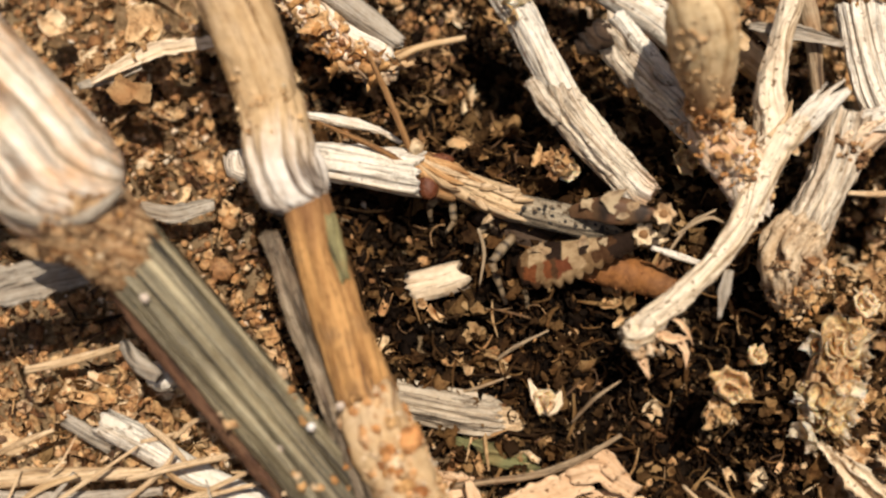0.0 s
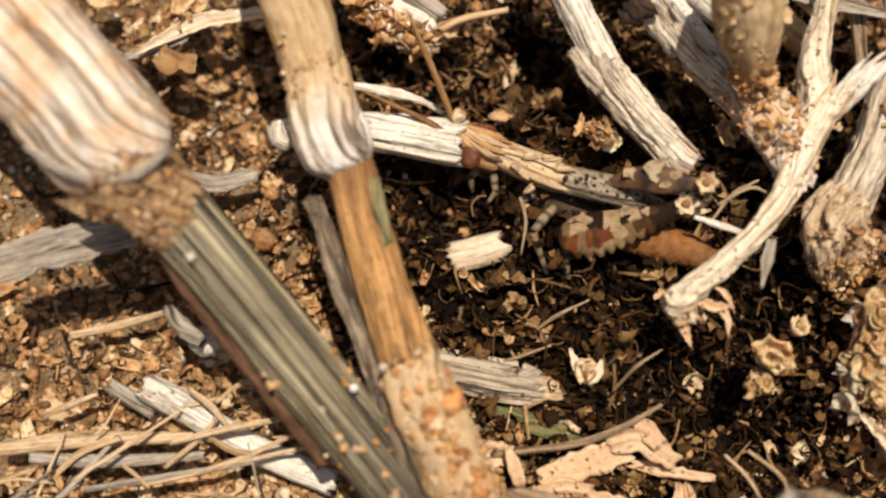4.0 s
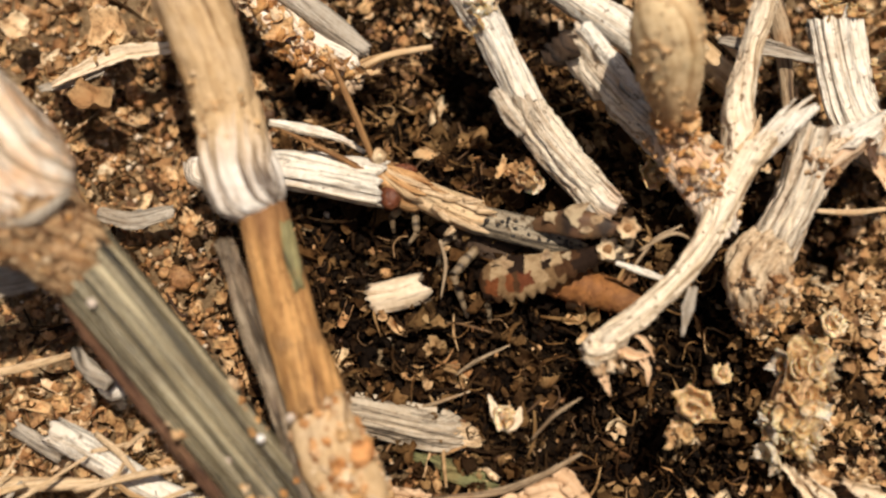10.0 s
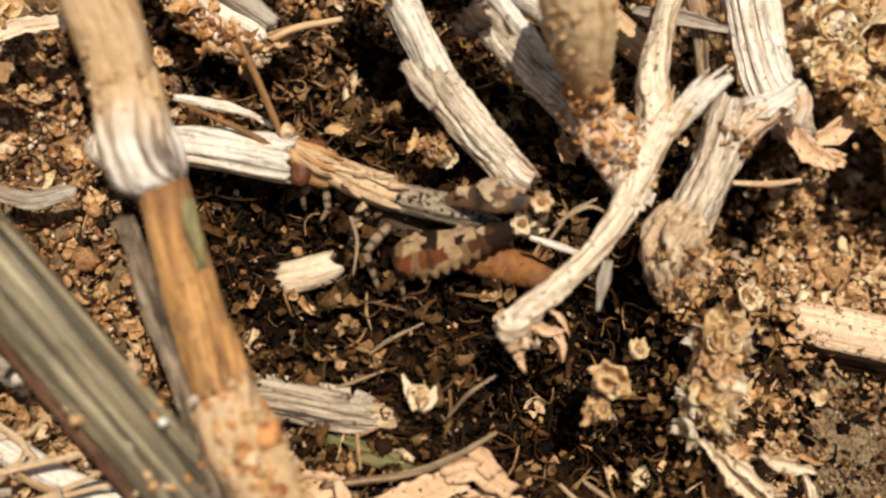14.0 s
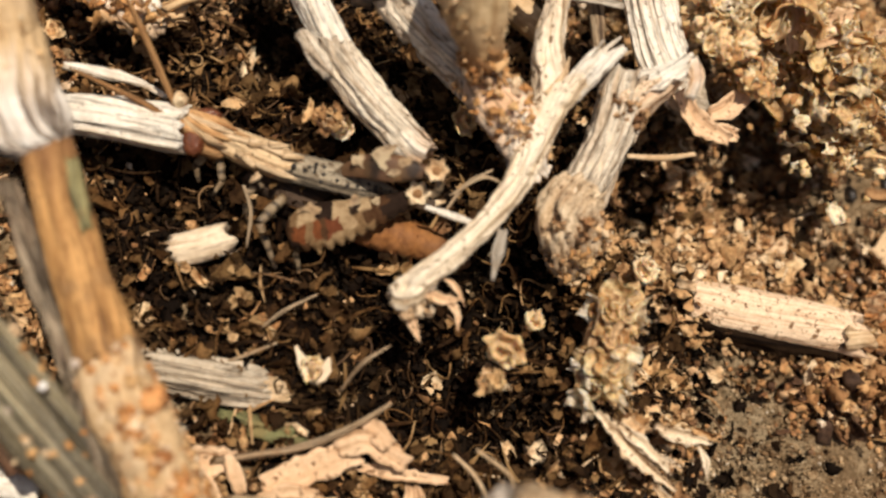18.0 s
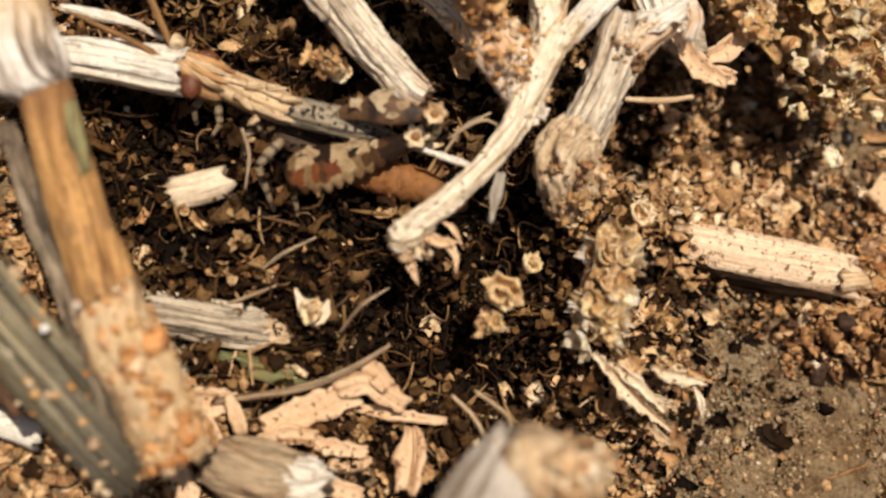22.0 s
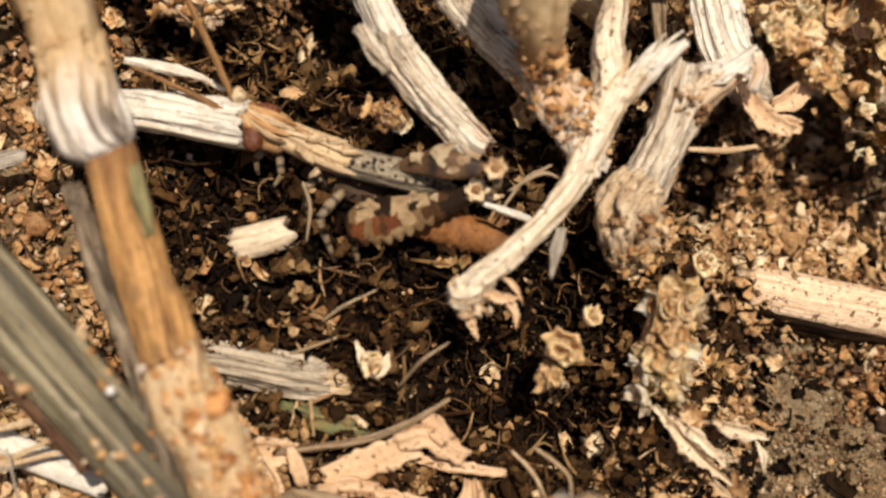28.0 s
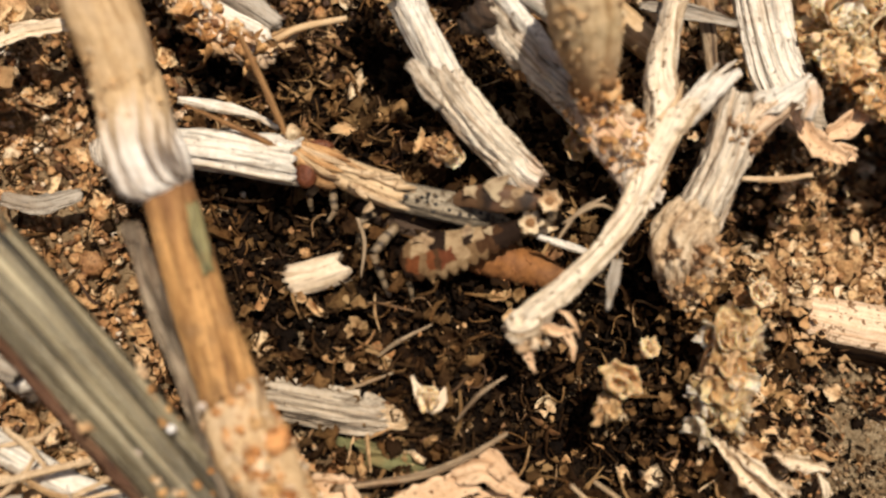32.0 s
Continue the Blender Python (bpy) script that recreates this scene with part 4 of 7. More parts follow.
def forked_stick():
    e = thing("forked_stick", (10.4, -12.6, 3.7), "bleached forked stick with a crusted tip", "stick")
    part("main_branch", tube_mesh("main_branch", CREAM_STEM, [P((10.6, -12.6, 4.2), 0.85), P((13.0, -10.9, 4.5), 0.95), P((16.2, -8.3, 5.1), 0.9), P((19.2, -4.7, 5.5), 1.05), P((20.8, -1.5, 5.9), 1.15), P((22.2, 1.5, 6.7), 1.3), P((24.2, 3.3, 7.9), 0.95), P((27.0, 5.3, 9.2), 0.4)], seg=110, step=0.2, ridge=0.09, ridges=5, lump=0.24, crack=0.2, crack_n=1.5, fork=0.8, seed=15, jag=0.9), e)
    part("side_branch", tube_mesh("side_branch", CREAM_STEM, [P((21.2, -0.6, 5.6), 0.7), P((22.3, 2.0, 6.2), 1.2), P((22.6, 4.6, 6.9), 1.45), P((22.5, 7.3, 8.1), 1.25), P((23.5, 11.1, 9.7), 0.9), P((24.2, 13.2, 10.6), 1.0), P((24.8, 15.3, 11.6), 0.85), P((25.4, 19.5, 13.4), 0.8)], seg=90, step=0.2, ridge=0.09, ridges=5, lump=0.22, crack=0.24, crack_n=1.6, seed=16), e, "bleached side branch")
    part("splinter", tube_mesh("splinter", WHITE_STEM, [P((23.7, 2.5, 7.6), 0.9), P((25.6, 4.1, 8.8), 0.9), P((28.2, 5.6, 10.0), 0.35)], seg=20, ridge=0.1, lump=0.2, flat=0.5, seed=116), e, "split fibrous sliver")
    for k, (a, b, c) in enumerate((((24.2, 3.8, 8.3), (26.0, 5.2, 9.4), (27.9, 6.4, 10.4)), ((24.6, 3.2, 8.2), (26.6, 4.4, 9.2), (28.3, 5.3, 9.9)), ((23.2, 2.9, 7.9), (25.0, 4.9, 9.0), (26.6, 6.4, 9.9)), ((22.0, 2.6, 7.6), (23.4, 4.0, 8.2), (24.0, 5.6, 8.6)))):
        part("fibre", tube_mesh("fibre", (WHITE_STEM, STRAW)[k % 2], [P(a, 0.3), P(b, 0.28), P(c, 0.08)], seg=14, step=0.25, ridge=0.1, lump=0.3, flat=0.6, seed=520 + k), e, "frayed fibre at the broken top")
    part("dangling_strip", tube_mesh("dangling_strip", GREY_STEM, [P((18.3, -7.8, 4.7), 0.4), P((17.9, -9.4, 4.0), 0.5), P((17.5, -11.4, 2.9), 0.15)], seg=12, lump=0.3, flat=0.4, seed=117), e, "thin dangling strip of bark")
    tip = [P((9.4, -13.2, 4.2), 0.7), P((10.3, -13.0, 4.2), 1.15), P((11.6, -12.2, 4.2), 1.1), P((12.6, -11.5, 4.3), 0.8)]
    part("tip", tube_mesh("tip", CREAM_STEM, tip, seg=60, step=0.15, ridge=0.0, lump=0.5, pit=0.7, crack=0.2, seed=17, jag=0.4), e, "knobbly tan tip with dark pits")
    crust_on("tip_crust", [P((10.4, -13.8, 3.4), 0.7), P((12.4, -13.4, 3.0), 0.8)], 60, 0.26, FLAKE_CRUST, e, "tan crusty scales", 20)
    for k, (a, b, c, r) in enumerate((((12.0, -12.6, 3.6), (13.6, -13.2, 3.6), (14.9, -13.0, 3.2), 0.55), ((13.8, -13.0, 3.3), (14.6, -14.0, 2.8), (14.7, -15.2, 2.0), 0.4), ((10.6, -13.9, 3.3), (11.3, -15.0, 2.4), (11.8, -15.9, 1.4), 0.5), ((13.6, -11.4, 3.8), (14.6, -12.2, 3.4), (15.3, -13.4, 2.6), 0.3))):
        v, f, u = ribbon([P(a, r * 0.6), P(b, r * 0.7), P(c, r * 0.12)], seed=500 + k, thick=0.12, ragged=0.6, curl=0.7, waves=0.4, step=0.25)
        part("petal", mesh_from("petal", v, f, BARK_TAN, u), e, "pale hanging scale at the tip")


def root_knot():
    e = thing("root_knot", (24.4, -7.2, 0.1), "grey twisted root stub with a knobbly crusted base", "root")
    part("trunk", tube_mesh("trunk", WRINKLED, [P((29.7, 5.3, 6.6), 2.3), P((28.6, 2.5, 5.4), 2.1), P((26.9, -0.8, 3.9), 1.9), P((25.8, -2.9, 3.0), 2.0), P((25.1, -4.7, 1.2), 2.0)], seg=120, ridge=0.07, ridges=17, lump=0.18, crack=0.2, crack_n=3.0, step=0.2, seed=18, shape=grooves(8, 0.12, 18)), e)
    part("arm", tube_mesh("arm", ARM_STEM, [P((28.4, 2.7, 6.1), 1.5), P((30.3, 3.6, 7.0), 1.5), P((32.2, 4.3, 7.8), 1.1), P((33.9, 5.3, 9.4), 0.45)], seg=34, ridge=0.10, ridges=6, lump=0.25, seed=19), e, "pale frayed arm")
    v, f, u = ribbon([P((28.5, 3.0, 7.6), 0.7), P((30.5, 3.5, 8.6), 0.9), P((32.6, 4.4, 9.5), 0.8), P((33.7, 5.0, 10.1), 0.25)], seed=118, thick=0.25, ragged=0.7, curl=0.5, waves=0.4)
    part("rim", mesh_from("rim", v, f, WHITE_STEM, u), e, "bleached peeling rim")
    v, f, u = ribbon([P((33.6, 4.8, 9.9), 0.3), P((34.0, 3.6, 9.0), 0.6), P((33.6, 2.5, 7.6), 0.4)], seed=119, thick=0.2, ragged=0.7, curl=0.6, waves=0.4)
    part("peel", mesh_from("peel", v, f, WARM_STEM, u), e, "curled end of the peeling rim")
    head = [P((29.9, 4.0, 6.1), 1.7), P((28.8, 2.8, 5.7), 2.1), P((28.2, 1.7, 5.1), 1.9)]
    crust_on("head_crust", head, 130, 0.2, KNOT_CRUST, e, "brown crust on the head", 122, proud=0.97)
    low = [P((25.4, -3.1, 3.5), 1.9), P((24.2, -5.2, 2.6), 2.7), P((24.4, -6.8, 0.8), 2.5), P((24.9, -7.6, -2.3), 1.8)]
    part("knob", tube_mesh("knob", KNOT, low, seg=72, step=0.25, ridge=0.04, ridges=19, lump=0.3, pit=0.55, crack=0.16, seed=20, shape=grooves(9, 0.12, 20)), e, "knobbly base")
    crust_on("bark_crust", low[1:], 130, 0.2, KNOT_CRUST, e, "brown bumpy bark on the knob", 121, side=(0.35, -0.3, 0.8), proud=0.95)
    crust_on("knob_crust", [P((26.2, -5.6, 2.2), 1.8), P((25.2, -7.4, 1.0), 2.2), P((25.1, -8.6, -1.6), 2.0)], 150, 0.26, CRUST, e, "orange crust on the knob", 21, kinds=FLAKES + CRUMBS[:2])


white_stick()
crusted_stick()
round_stub()
forked_stick()
root_knot()
stalk = thing("striated_stalk", (36.9, 5.4, 3.4), "bleached striated flat stalk standing in litter", "plant stem")
part("shaft", tube_mesh("shaft", WHITE_STEM, [P((31.9, 16.3, 6.4), 2.3), P((32.2, 14.0, 5.7), 2.3), P((32.6, 11.4, 5.0), 2.25), P((33.3, 8.0, 4.4), 2.15), P((34.7, 5.2, 3.6), 1.7)], seg=150, ridge=0.10, ridges=16, lump=0.08, flat=0.6, crack=0.12, crack_n=5.0, crack_run=0.04, step=0.25, seed=21), stalk)
part("foot", tube_mesh("foot", WRINKLED_GREY, [P((34.0, 6.4, 3.9), 1.8), P((35.2, 4.9, 3.4), 1.6), P((36.4, 3.9, 2.8), 1.0)], seg=36, ridge=0.08, lump=0.2, flat=0.7, seed=221), stalk, "grey rotten foot")
rng = np.random.default_rng(222)
for k, rot in enumerate(turns(7, rng, 0.7)):
    v, f = sheet(700 + k, rng.uniform(0.6, 1.1), rng.uniform(0.6, 1.0), curl=rng.uniform(0.4, 1.0), cup=0.5, ragged=0.35, thick=0.12, n=8)
    part("leaf_scrap", mesh_from("leaf_scrap", v @ rot.T + np.array((30.6 + 0.55 * k, 17.0 - 0.1 * k, 7.4)) + rng.normal(0, 0.35, 3), f, LEAF), stalk, "orange scrap of leaf on the broken top")


def wood_chunk():
    e = thing("wood_chunk", (46.3, -10.5, -13.0), "pale orange split piece of wood on soil", "wood chip")
    line = [P((37.5, -7.5, -10.6), 1.9), P((42.0, -8.5, -10.5), 2.1), P((47.1, -9.6, -10.3), 2.1), P((52.2, -10.9, -10.3), 1.9)]
    part("wood", tube_mesh("wood", PALE_WOOD, line, seg=60, step=0.25, ridge=0.03, ridges=7, lump=0.08, flat=0.6, crack=0.06, crack_n=3.0, fork=0.7, seed=22), e)
    # Dark strip below the wood imitates its shaded lower face.
    part("bark", tube_mesh("bark", UNDERSHADE_BARK, [P((37.0, -8.0, -11.8), 1.6), P((42.4, -9.5, -12.2), 1.75), P((47.4, -10.7, -12.2), 1.6), P((51.6, -11.8, -12.2), 1.2)], seg=26, ridge=0.05, lump=0.3, seed=23), e, "dark underside, its shade painted in as black bark")
    part("frayed_end", tube_mesh("frayed_end", STRAW, [P((51.2, -11.2, -10.0), 1.3), P((52.9, -11.6, -9.9), 0.9), P((54.2, -12.2, -10.4), 0.25)], seg=18, ridge=0.2, ridges=5, lump=0.4, seed=24), e, "frayed fibres")


wood_chunk()


def near_stub():
    e = thing("near_stub", (11.5, -40.9, 2.0), "smooth grey stub with a crusted tan top", "plant stub")
    part("body", tube_mesh("body", SMOOTH_GREY, [P((10.8, -41.8, 0.5), 3.4), P((14.0, -36.3, 6.4), 3.6), P((16.2, -33.6, 9.9), 3.6), P((17.9, -32.0, 11.8), 3.2)], seg=44, ridge=0.02, lump=0.08, seed=25, jag=0.2), e)
    top = [P((19.2, -33.9, 11.8), 2.5), P((19.5, -32.3, 13.0), 2.9), P((19.6, -31.5, 13.5), 2.2)]
    part("top", tube_mesh("top", FLAKE_TOP, [P((18.6, -34.2, 11.0), 2.2), P((19.1, -32.7, 12.5), 2.9), P((19.4, -31.8, 13.4), 2.8), P((19.8, -31.4, 13.8), 1.4)], seg=36, lump=0.35, seed=26, jag=0), e, "tan rough top")
    crust_on("top_crust", top, 300, 0.24, FLAKE_CRUST, e, "cream and tan crust flakes", 27)
    crust_on("top_grit", top, 200, 0.2, ORANGE_CRUST, e, "orange crust grains", 127, scraps=False)


near_stub()
grey = thing("grey_stick", (-5.5, -16.7, -7.4), "grey striated stick end in the litter", "stick")
part("shaft", tube_mesh("shaft", WRINKLED_GREY, [P((-13.1, -14.6, -6.5), 1.6), P((-7.3, -15.7, -5.9), 1.7), P((-2.5, -16.8, -5.3), 1.75), P((-0.6, -17.2, -5.4), 1.5), P((0.8, -17.5, -5.6), 0.9)], seg=150, ridge=0.12, ridges=17, lump=0.06, crack=0.2, crack_n=4.4, crack_run=0.07, seed=23), grey)
part("frayed_end", tube_mesh("frayed_end", STRAW, [P((-0.4, -17.2, -5.2), 1.15), P((1.2, -17.6, -5.4), 0.9), P((2.1, -17.8, -5.7), 0.3)], seg=30, ridge=0.2, ridges=8, lump=0.3, seed=223), grey, "paler frayed fibres")
stick("pale_chip", PALE_CHIP, [P((-7.7, -6.4, -2.3), 1.3), P((-5.4, -5.9, -2.1), 1.4), P((-3.1, -5.4, -1.9), 1.35)], "short pale broken chip of stem", "wood chip", seg=26, ridge=0.05, lump=0.12, jag=0.55, seed=24)


# ---- smaller stems, twigs and straws ----
stick("broken_stem", WHITE_STEM, [P((-21.9, 25.1, 7.7), 2.0), P((-17.4, 19.7, 5.3), 2.0), P((-13.5, 16.5, 3.9), 1.9), P((-9.1, 13.8, 2.7), 1.6)], "pale broken stem with orange bark", seg=30, ridge=0.05, lump=0.2, seed=31)
bark = thing("bark_crust", (-13.5, 14.7, 3.1), "orange crusty bark along a pale stem", "bark")
BARK_LINE = [P((-18.2, 18.6, 5.9), 1.2), P((-14.8, 15.3, 4.5), 1.4), P((-11.5, 13.1, 3.0), 1.2), P((-8.6, 12.7, 2.2), 0.7)]
part("bark", tube_mesh("bark", WARM_STEM, BARK_LINE, seg=24, ridge=0.0, lump=0.5, seed=32), bark)
crust_on("crust", BARK_LINE, 260, 0.4, CRUST, bark, "orange scales", 33)
stick("grey_splinter", GREY_STEM, [P((-15.7, 18.5, 7.0), 0.8), P((-12.3, 16.5, 6.1), 1.1), P((-8.5, 14.2, 4.0), 0.9)], "grey weathered splinter on a stem", "splinter", seg=22, ridge=0.08, flat=0.6, seed=33)
stick("twig", TAN_STEM, [P((-9.0, 13.1, 3.5), 0.5), P((-6.5, 14.0, 3.9), 0.35), P((-2.6, 14.7, 4.2), 0.25)], "thin tan twig sticking out sideways", "twig", seg=12, ridge=0.04, seed=34)
stick("stem_piece", WHITE_STEM, [P((4.7, 22.8, 6.7), 1.5), P((9.1, 19.7, 5.3), 1.5), P((14.1, 16.8, 4.0), 1.6), P((18.0, 13.8, 2.7), 1.5)], "pale stem lying behind the stub", seg=30, ridge=0.06, lump=0.12, seed=35)
stick("stem_piece", TAN_STEM, [P((19.6, 16.4, 2.8), 1.3), P((22.1, 14.4, 1.9), 1.35), P((24.9, 12.1, 0.9), 1.2)], "tan striated stem piece behind the stub", seg=28, ridge=0.09, ridges=14, seed=36)
stick("twig", TWIG, [P((26.3, 17.9, 7.8), 0.9), P((27.3, 14.0, 6.1), 0.8), P((27.8, 8.5, 3.7), 0.5)], "thin brown twig beside the forked stick", "twig", seg=18, ridge=0.08, seed=37)
stick("twig", STRAW, [P((21.4, 14.1, 7.2), 0.25), P((23.3, 12.4, 6.5), 0.3), P((24.2, 10.8, 5.8), 0.2)], "short straw splinter in litter", "twig", seg=10, seed=38)
strip("dry_grass", GREY_STEM, [P((21.4, 13.2, 7.9), 0.3), P((25.1, 12.7, 7.7), 0.7), P((29.4, 11.7, 7.3), 0.3)], "narrow grey dry grass blade", "grass blade", seed=39)
stick("twig", WHITE_STEM, [P((12.4, -5.3, 3.6), 0.2), P((14.3, -5.9, 3.4), 0.32), P((17.0, -6.9, 3.3), 0.22)], "thin whitish twig in the dark litter", "twig", seg=12, seed=40)
stick("twig", STRAW, [P((29.3, -0.3, 3.1), 0.22), P((32.3, -0.4, 3.0), 0.28), P((35.1, -0.1, 3.2), 0.2)], "thin straw-coloured twig in litter", "twig", seg=12, seed=41)
stick("pale_strand", WHITE_STEM, [P((-16.5, 7.6, 3.3), 0.35), P((-13.1, 7.1, 3.0), 0.5), P((-10.2, 6.3, 2.7), 0.3), P((-8.3, 5.3, 2.3), 0.2)], "frayed whitish bark strand", "bark", seg=14, lump=0.4, flat=0.5, seed=42)
strip("dry_grass", GREY_STEM, [P((-45.0, -10.6, 5.2), 1.4), P((-39.1, -9.3, 6.7), 1.6), P((-33.9, -8.6, 7.9), 1.3), P((-28.3, -8.0, 9.1), 0.8)], "broad grey dry grass blade", "grass blade", seed=43)
strip("dry_grass", GREY_STEM, [P((-31.5, 1.0, -1.1), 0.6), P((-28.5, 0.5, -1.4), 0.9), P((-24.9, 1.3, -1.2), 0.5)], "grey dry blade fragment", "grass blade", seed=44)
strip("dry_grass", PALE_CHIP, [P((-35.8, 11.5, 2.7), 0.3), P((-31.0, 14.2, 3.0), 0.7), P((-27.6, 14.8, 3.3), 0.6), P((-24.2, 15.2, 3.4), 0.5)], "long pale dry grass blade", "grass blade", seed=45)
strip("dry_grass", GREY_STEM, [P((-37.4, 11.9, 1.2), 0.3), P((-34.4, 12.6, 1.9), 0.6), P((-31.6, 13.4, 2.3), 0.4)], "grey dry grass blade beneath a pale one", "grass blade", seed=145)
for k, (at, w, h, tilt) in enumerate([((-31.4, 17.3, 2.6), 1.7, 2.0, 0.4), ((-32.4, 10.2, 1.8), 1.5, 2.2, -0.3), ((-40.0, 18.0, 1.6), 1.3, 1.2, 0.2), ((-43.6, 16.0, 1.4), 1.2, 1.4, 0.1)]):
    v, f = sheet(810 + k, w, h, curl=0.6, cup=0.35, ragged=0.12, thick=0.2, n=12)
    ob = new("dry_leaf", mesh_from("dry_leaf", v, f, FLAKE))
    ob.matrix_world = Matrix.Translation(Vector(at) * MM) @ Matrix.Rotation(tilt, 4, "X") @ Matrix.Rotation(k * 1.1, 4, "Z")
    tagged(ob, "pale thin dry leaf lying on grit", "dry leaf", "pale dry leaves")
stick("straw_stub", WHITE_STEM, [P((-33.5, -17.7, -3.4), 1.25), P((-29.9, -19.4, -4.3), 1.3), P((-25.1, -22.1, -5.5), 1.2), P((-17.5, -25.2, -6.9), 1.1)], "pale grey straw stub on sandy soil", "straw", seg=26, ridge=0.07, ridges=11, seed=46)
stick("straw_stub", GREY_STEM, [P((-36.9, -17.3, -4.3), 0.6), P((-35.0, -18.3, -4.8), 0.7), P((-33.0, -19.6, -5.4), 0.5)], "short grey straw stub", "straw", seg=16, seed=47)
stick("straw_stub", GREY_STEM, [P((-31.1, -12.3, 0.9), 0.5), P((-29.6, -14.0, 1.2), 0.8), P((-27.8, -15.4, 1.2), 0.5)], "grey husk beside a white crumb", "husk", seg=16, lump=0.3, seed=48)
stick("white_crumb", WHITE_STEM, [P((-29.6, -14.6, -1.9), 0.8), P((-28.4, -14.5, -1.4), 1.35), P((-26.6, -14.6, -1.6), 0.9)], "whitish chalky crumb on the soil", "crumb", seg=20, lump=0.5, jag=0, seed=49)
STRAWS = [
    ((-45.8, -23.0, -4.3), (-39.6, -22.2, -4.1), (-29.1, -22.0, -3.7), 0.75),
    ((-42.6, -23.8, -3.6), (-36.0, -24.0, -3.9), (-28.0, -23.5, -3.8), 0.6),
    ((-31.1, -24.7, -3.2), (-27.8, -22.1, -2.2), (-26.7, -20.6, -1.6), 0.25),
    ((-27.8, -22.1, -2.2), (-25.5, -23.4, -2.7), (-22.7, -23.8, -3.0), 0.25),
    ((-32.9, -26.0, -3.7), (-26.4, -24.5, -3.2), (-19.9, -21.9, -2.2), 0.28),
    ((-37.6, -26.4, -3.7), (-32.0, -25.5, -3.5), (-23.6, -24.2, -3.1), 0.3),
]
STRAWS += [
    ((-42.3, -20.1, -4.3), (-39.5, -19.0, -3.9), (-37.5, -18.3, -3.6), 0.3),
    ((-40.3, -25.5, -3.3), (-38.0, -23.6, -2.6), (-34.7, -22.5, -2.2), 0.3),
    ((-40.6, -13.1, -3.6), (-36.2, -12.2, -3.3), (-32.0, -11.1, -2.9), 0.4),
    ((-28.7, -15.5, -1.6), (-26.3, -15.3, -1.5), (-24.6, -16.2, -1.9), 0.3),
    ((-27.1, -19.5, -2.2), (-25.4, -18.2, -1.7), (-23.3, -17.5, -1.4), 0.2),
    ((-26.7, -16.0, -0.2), (-25.3, -16.0, -0.2), (-24.2, -16.7, -0.6), 0.35),
    ((-29.4, -18.4, -1.7), (-27.3, -20.0, -1.3), (-25.8, -21.6, -2.0), 0.3),
]
rng = np.random.default_rng(77)
CORNER = Vector((-34.7, -23.3, -3.0))
for k in range(17):
    c = CORNER + Vector((rng.uniform(-11, 15), rng.uniform(-5, 4.5), rng.uniform(-0.8, 1.6)))
    a, h = rng.normal(0.35, 0.4), rng.uniform(1.5, 5.5)
    d = Vector((math.cos(a), math.sin(a) * 0.9, rng.normal(0, 0.12))) * h
    STRAWS.append((tuple(c - d), tuple(c + Vector((0, rng.normal(0, 0.4), 0.3))), tuple(c + d), float(rng.choice([0.1, 0.14, 0.2, 0.3, 0.45]))))
for k, (a, b, c, r) in enumerate(STRAWS):
    stick("straw", (STRAW, GREY_STEM, STRAW, TAN_STEM)[k % 4], [P(a, r * 0.8), P(b, r), P(c, r * 0.6)], "pale dry straw lying on sandy soil", "straw", "loose straws", seg=12, ridge=0.05, lump=0.1, flat=0.6, seed=60 + k)
stick("thin_twig", TWIG, [P((-4.1, -22.8, -6.0), 0.3), P((2.1, -22.4, -4.5), 0.32), P((6.1, -21.4, -3.2), 0.3), P((9.7, -19.6, -2.0), 0.15)], "thin curved brown twig with a pale tip", "twig", seg=14, seed=75)
BARK_BITS = [
    ((-6.0, -22.6, -6.8), (-4.4, -22.8, -6.0), (-2.4, -23.0, -6.0), 1.5),
    ((-0.3, -25.2, -5.4), (3.5, -23.8, -5.0), (7.3, -22.8, -4.6), 1.5),
    ((5.3, -22.5, -4.3), (7.9, -22.3, -3.4), (11.0, -23.8, -4.8), 1.2),
    ((5.7, -23.1, -6.2), (10.2, -24.2, -6.1), (14.3, -24.8, -5.9), 0.55),
    ((-2.9, -22.9, -3.8), (-2.3, -24.4, -4.4), (-1.8, -25.7, -5.4), 0.7),
    ((11.4, -25.4, -5.0), (11.3, -28.0, -4.6), (10.7, -30.6, -4.8), 1.45),
]
BARK_BITS += [
    ((3.0, -25.6, -6.4), (4.8, -26.5, -6.6), (7.9, -27.0, -6.4), 0.8),
    ((-7.3, -27.2, -7.3), (-6.2, -29.4, -6.6), (-5.6, -31.5, -6.8), 1.1),
    ((-1.4, -26.4, -6.2), (1.3, -25.9, -5.0), (3.9, -26.2, -4.8), 1.0),
    ((0.4, -30.3, -6.9), (3.9, -29.7, -5.7), (7.4, -30.7, -5.7), 1.0),
    ((-5.9, -23.1, -6.3), (-4.5, -24.9, -6.4), (-4.1, -26.6, -7.0), 0.9),
    ((7.5, -20.4, -3.7), (8.8, -21.8, -3.0), (9.6, -22.8, -3.3), 0.9),
]
for k, (a, b, c, r) in enumerate(BARK_BITS):
    strip("bark_flake", BARK_TAN, [P(a, r * 0.5), P(b, r * 0.85), P(c, r * 0.6)], "tan dry bark flake with ragged edges", "bark", "bark flakes", thick=0.7, ragged=0.55, curl=0.2, waves=0.22, seed=80 + k)
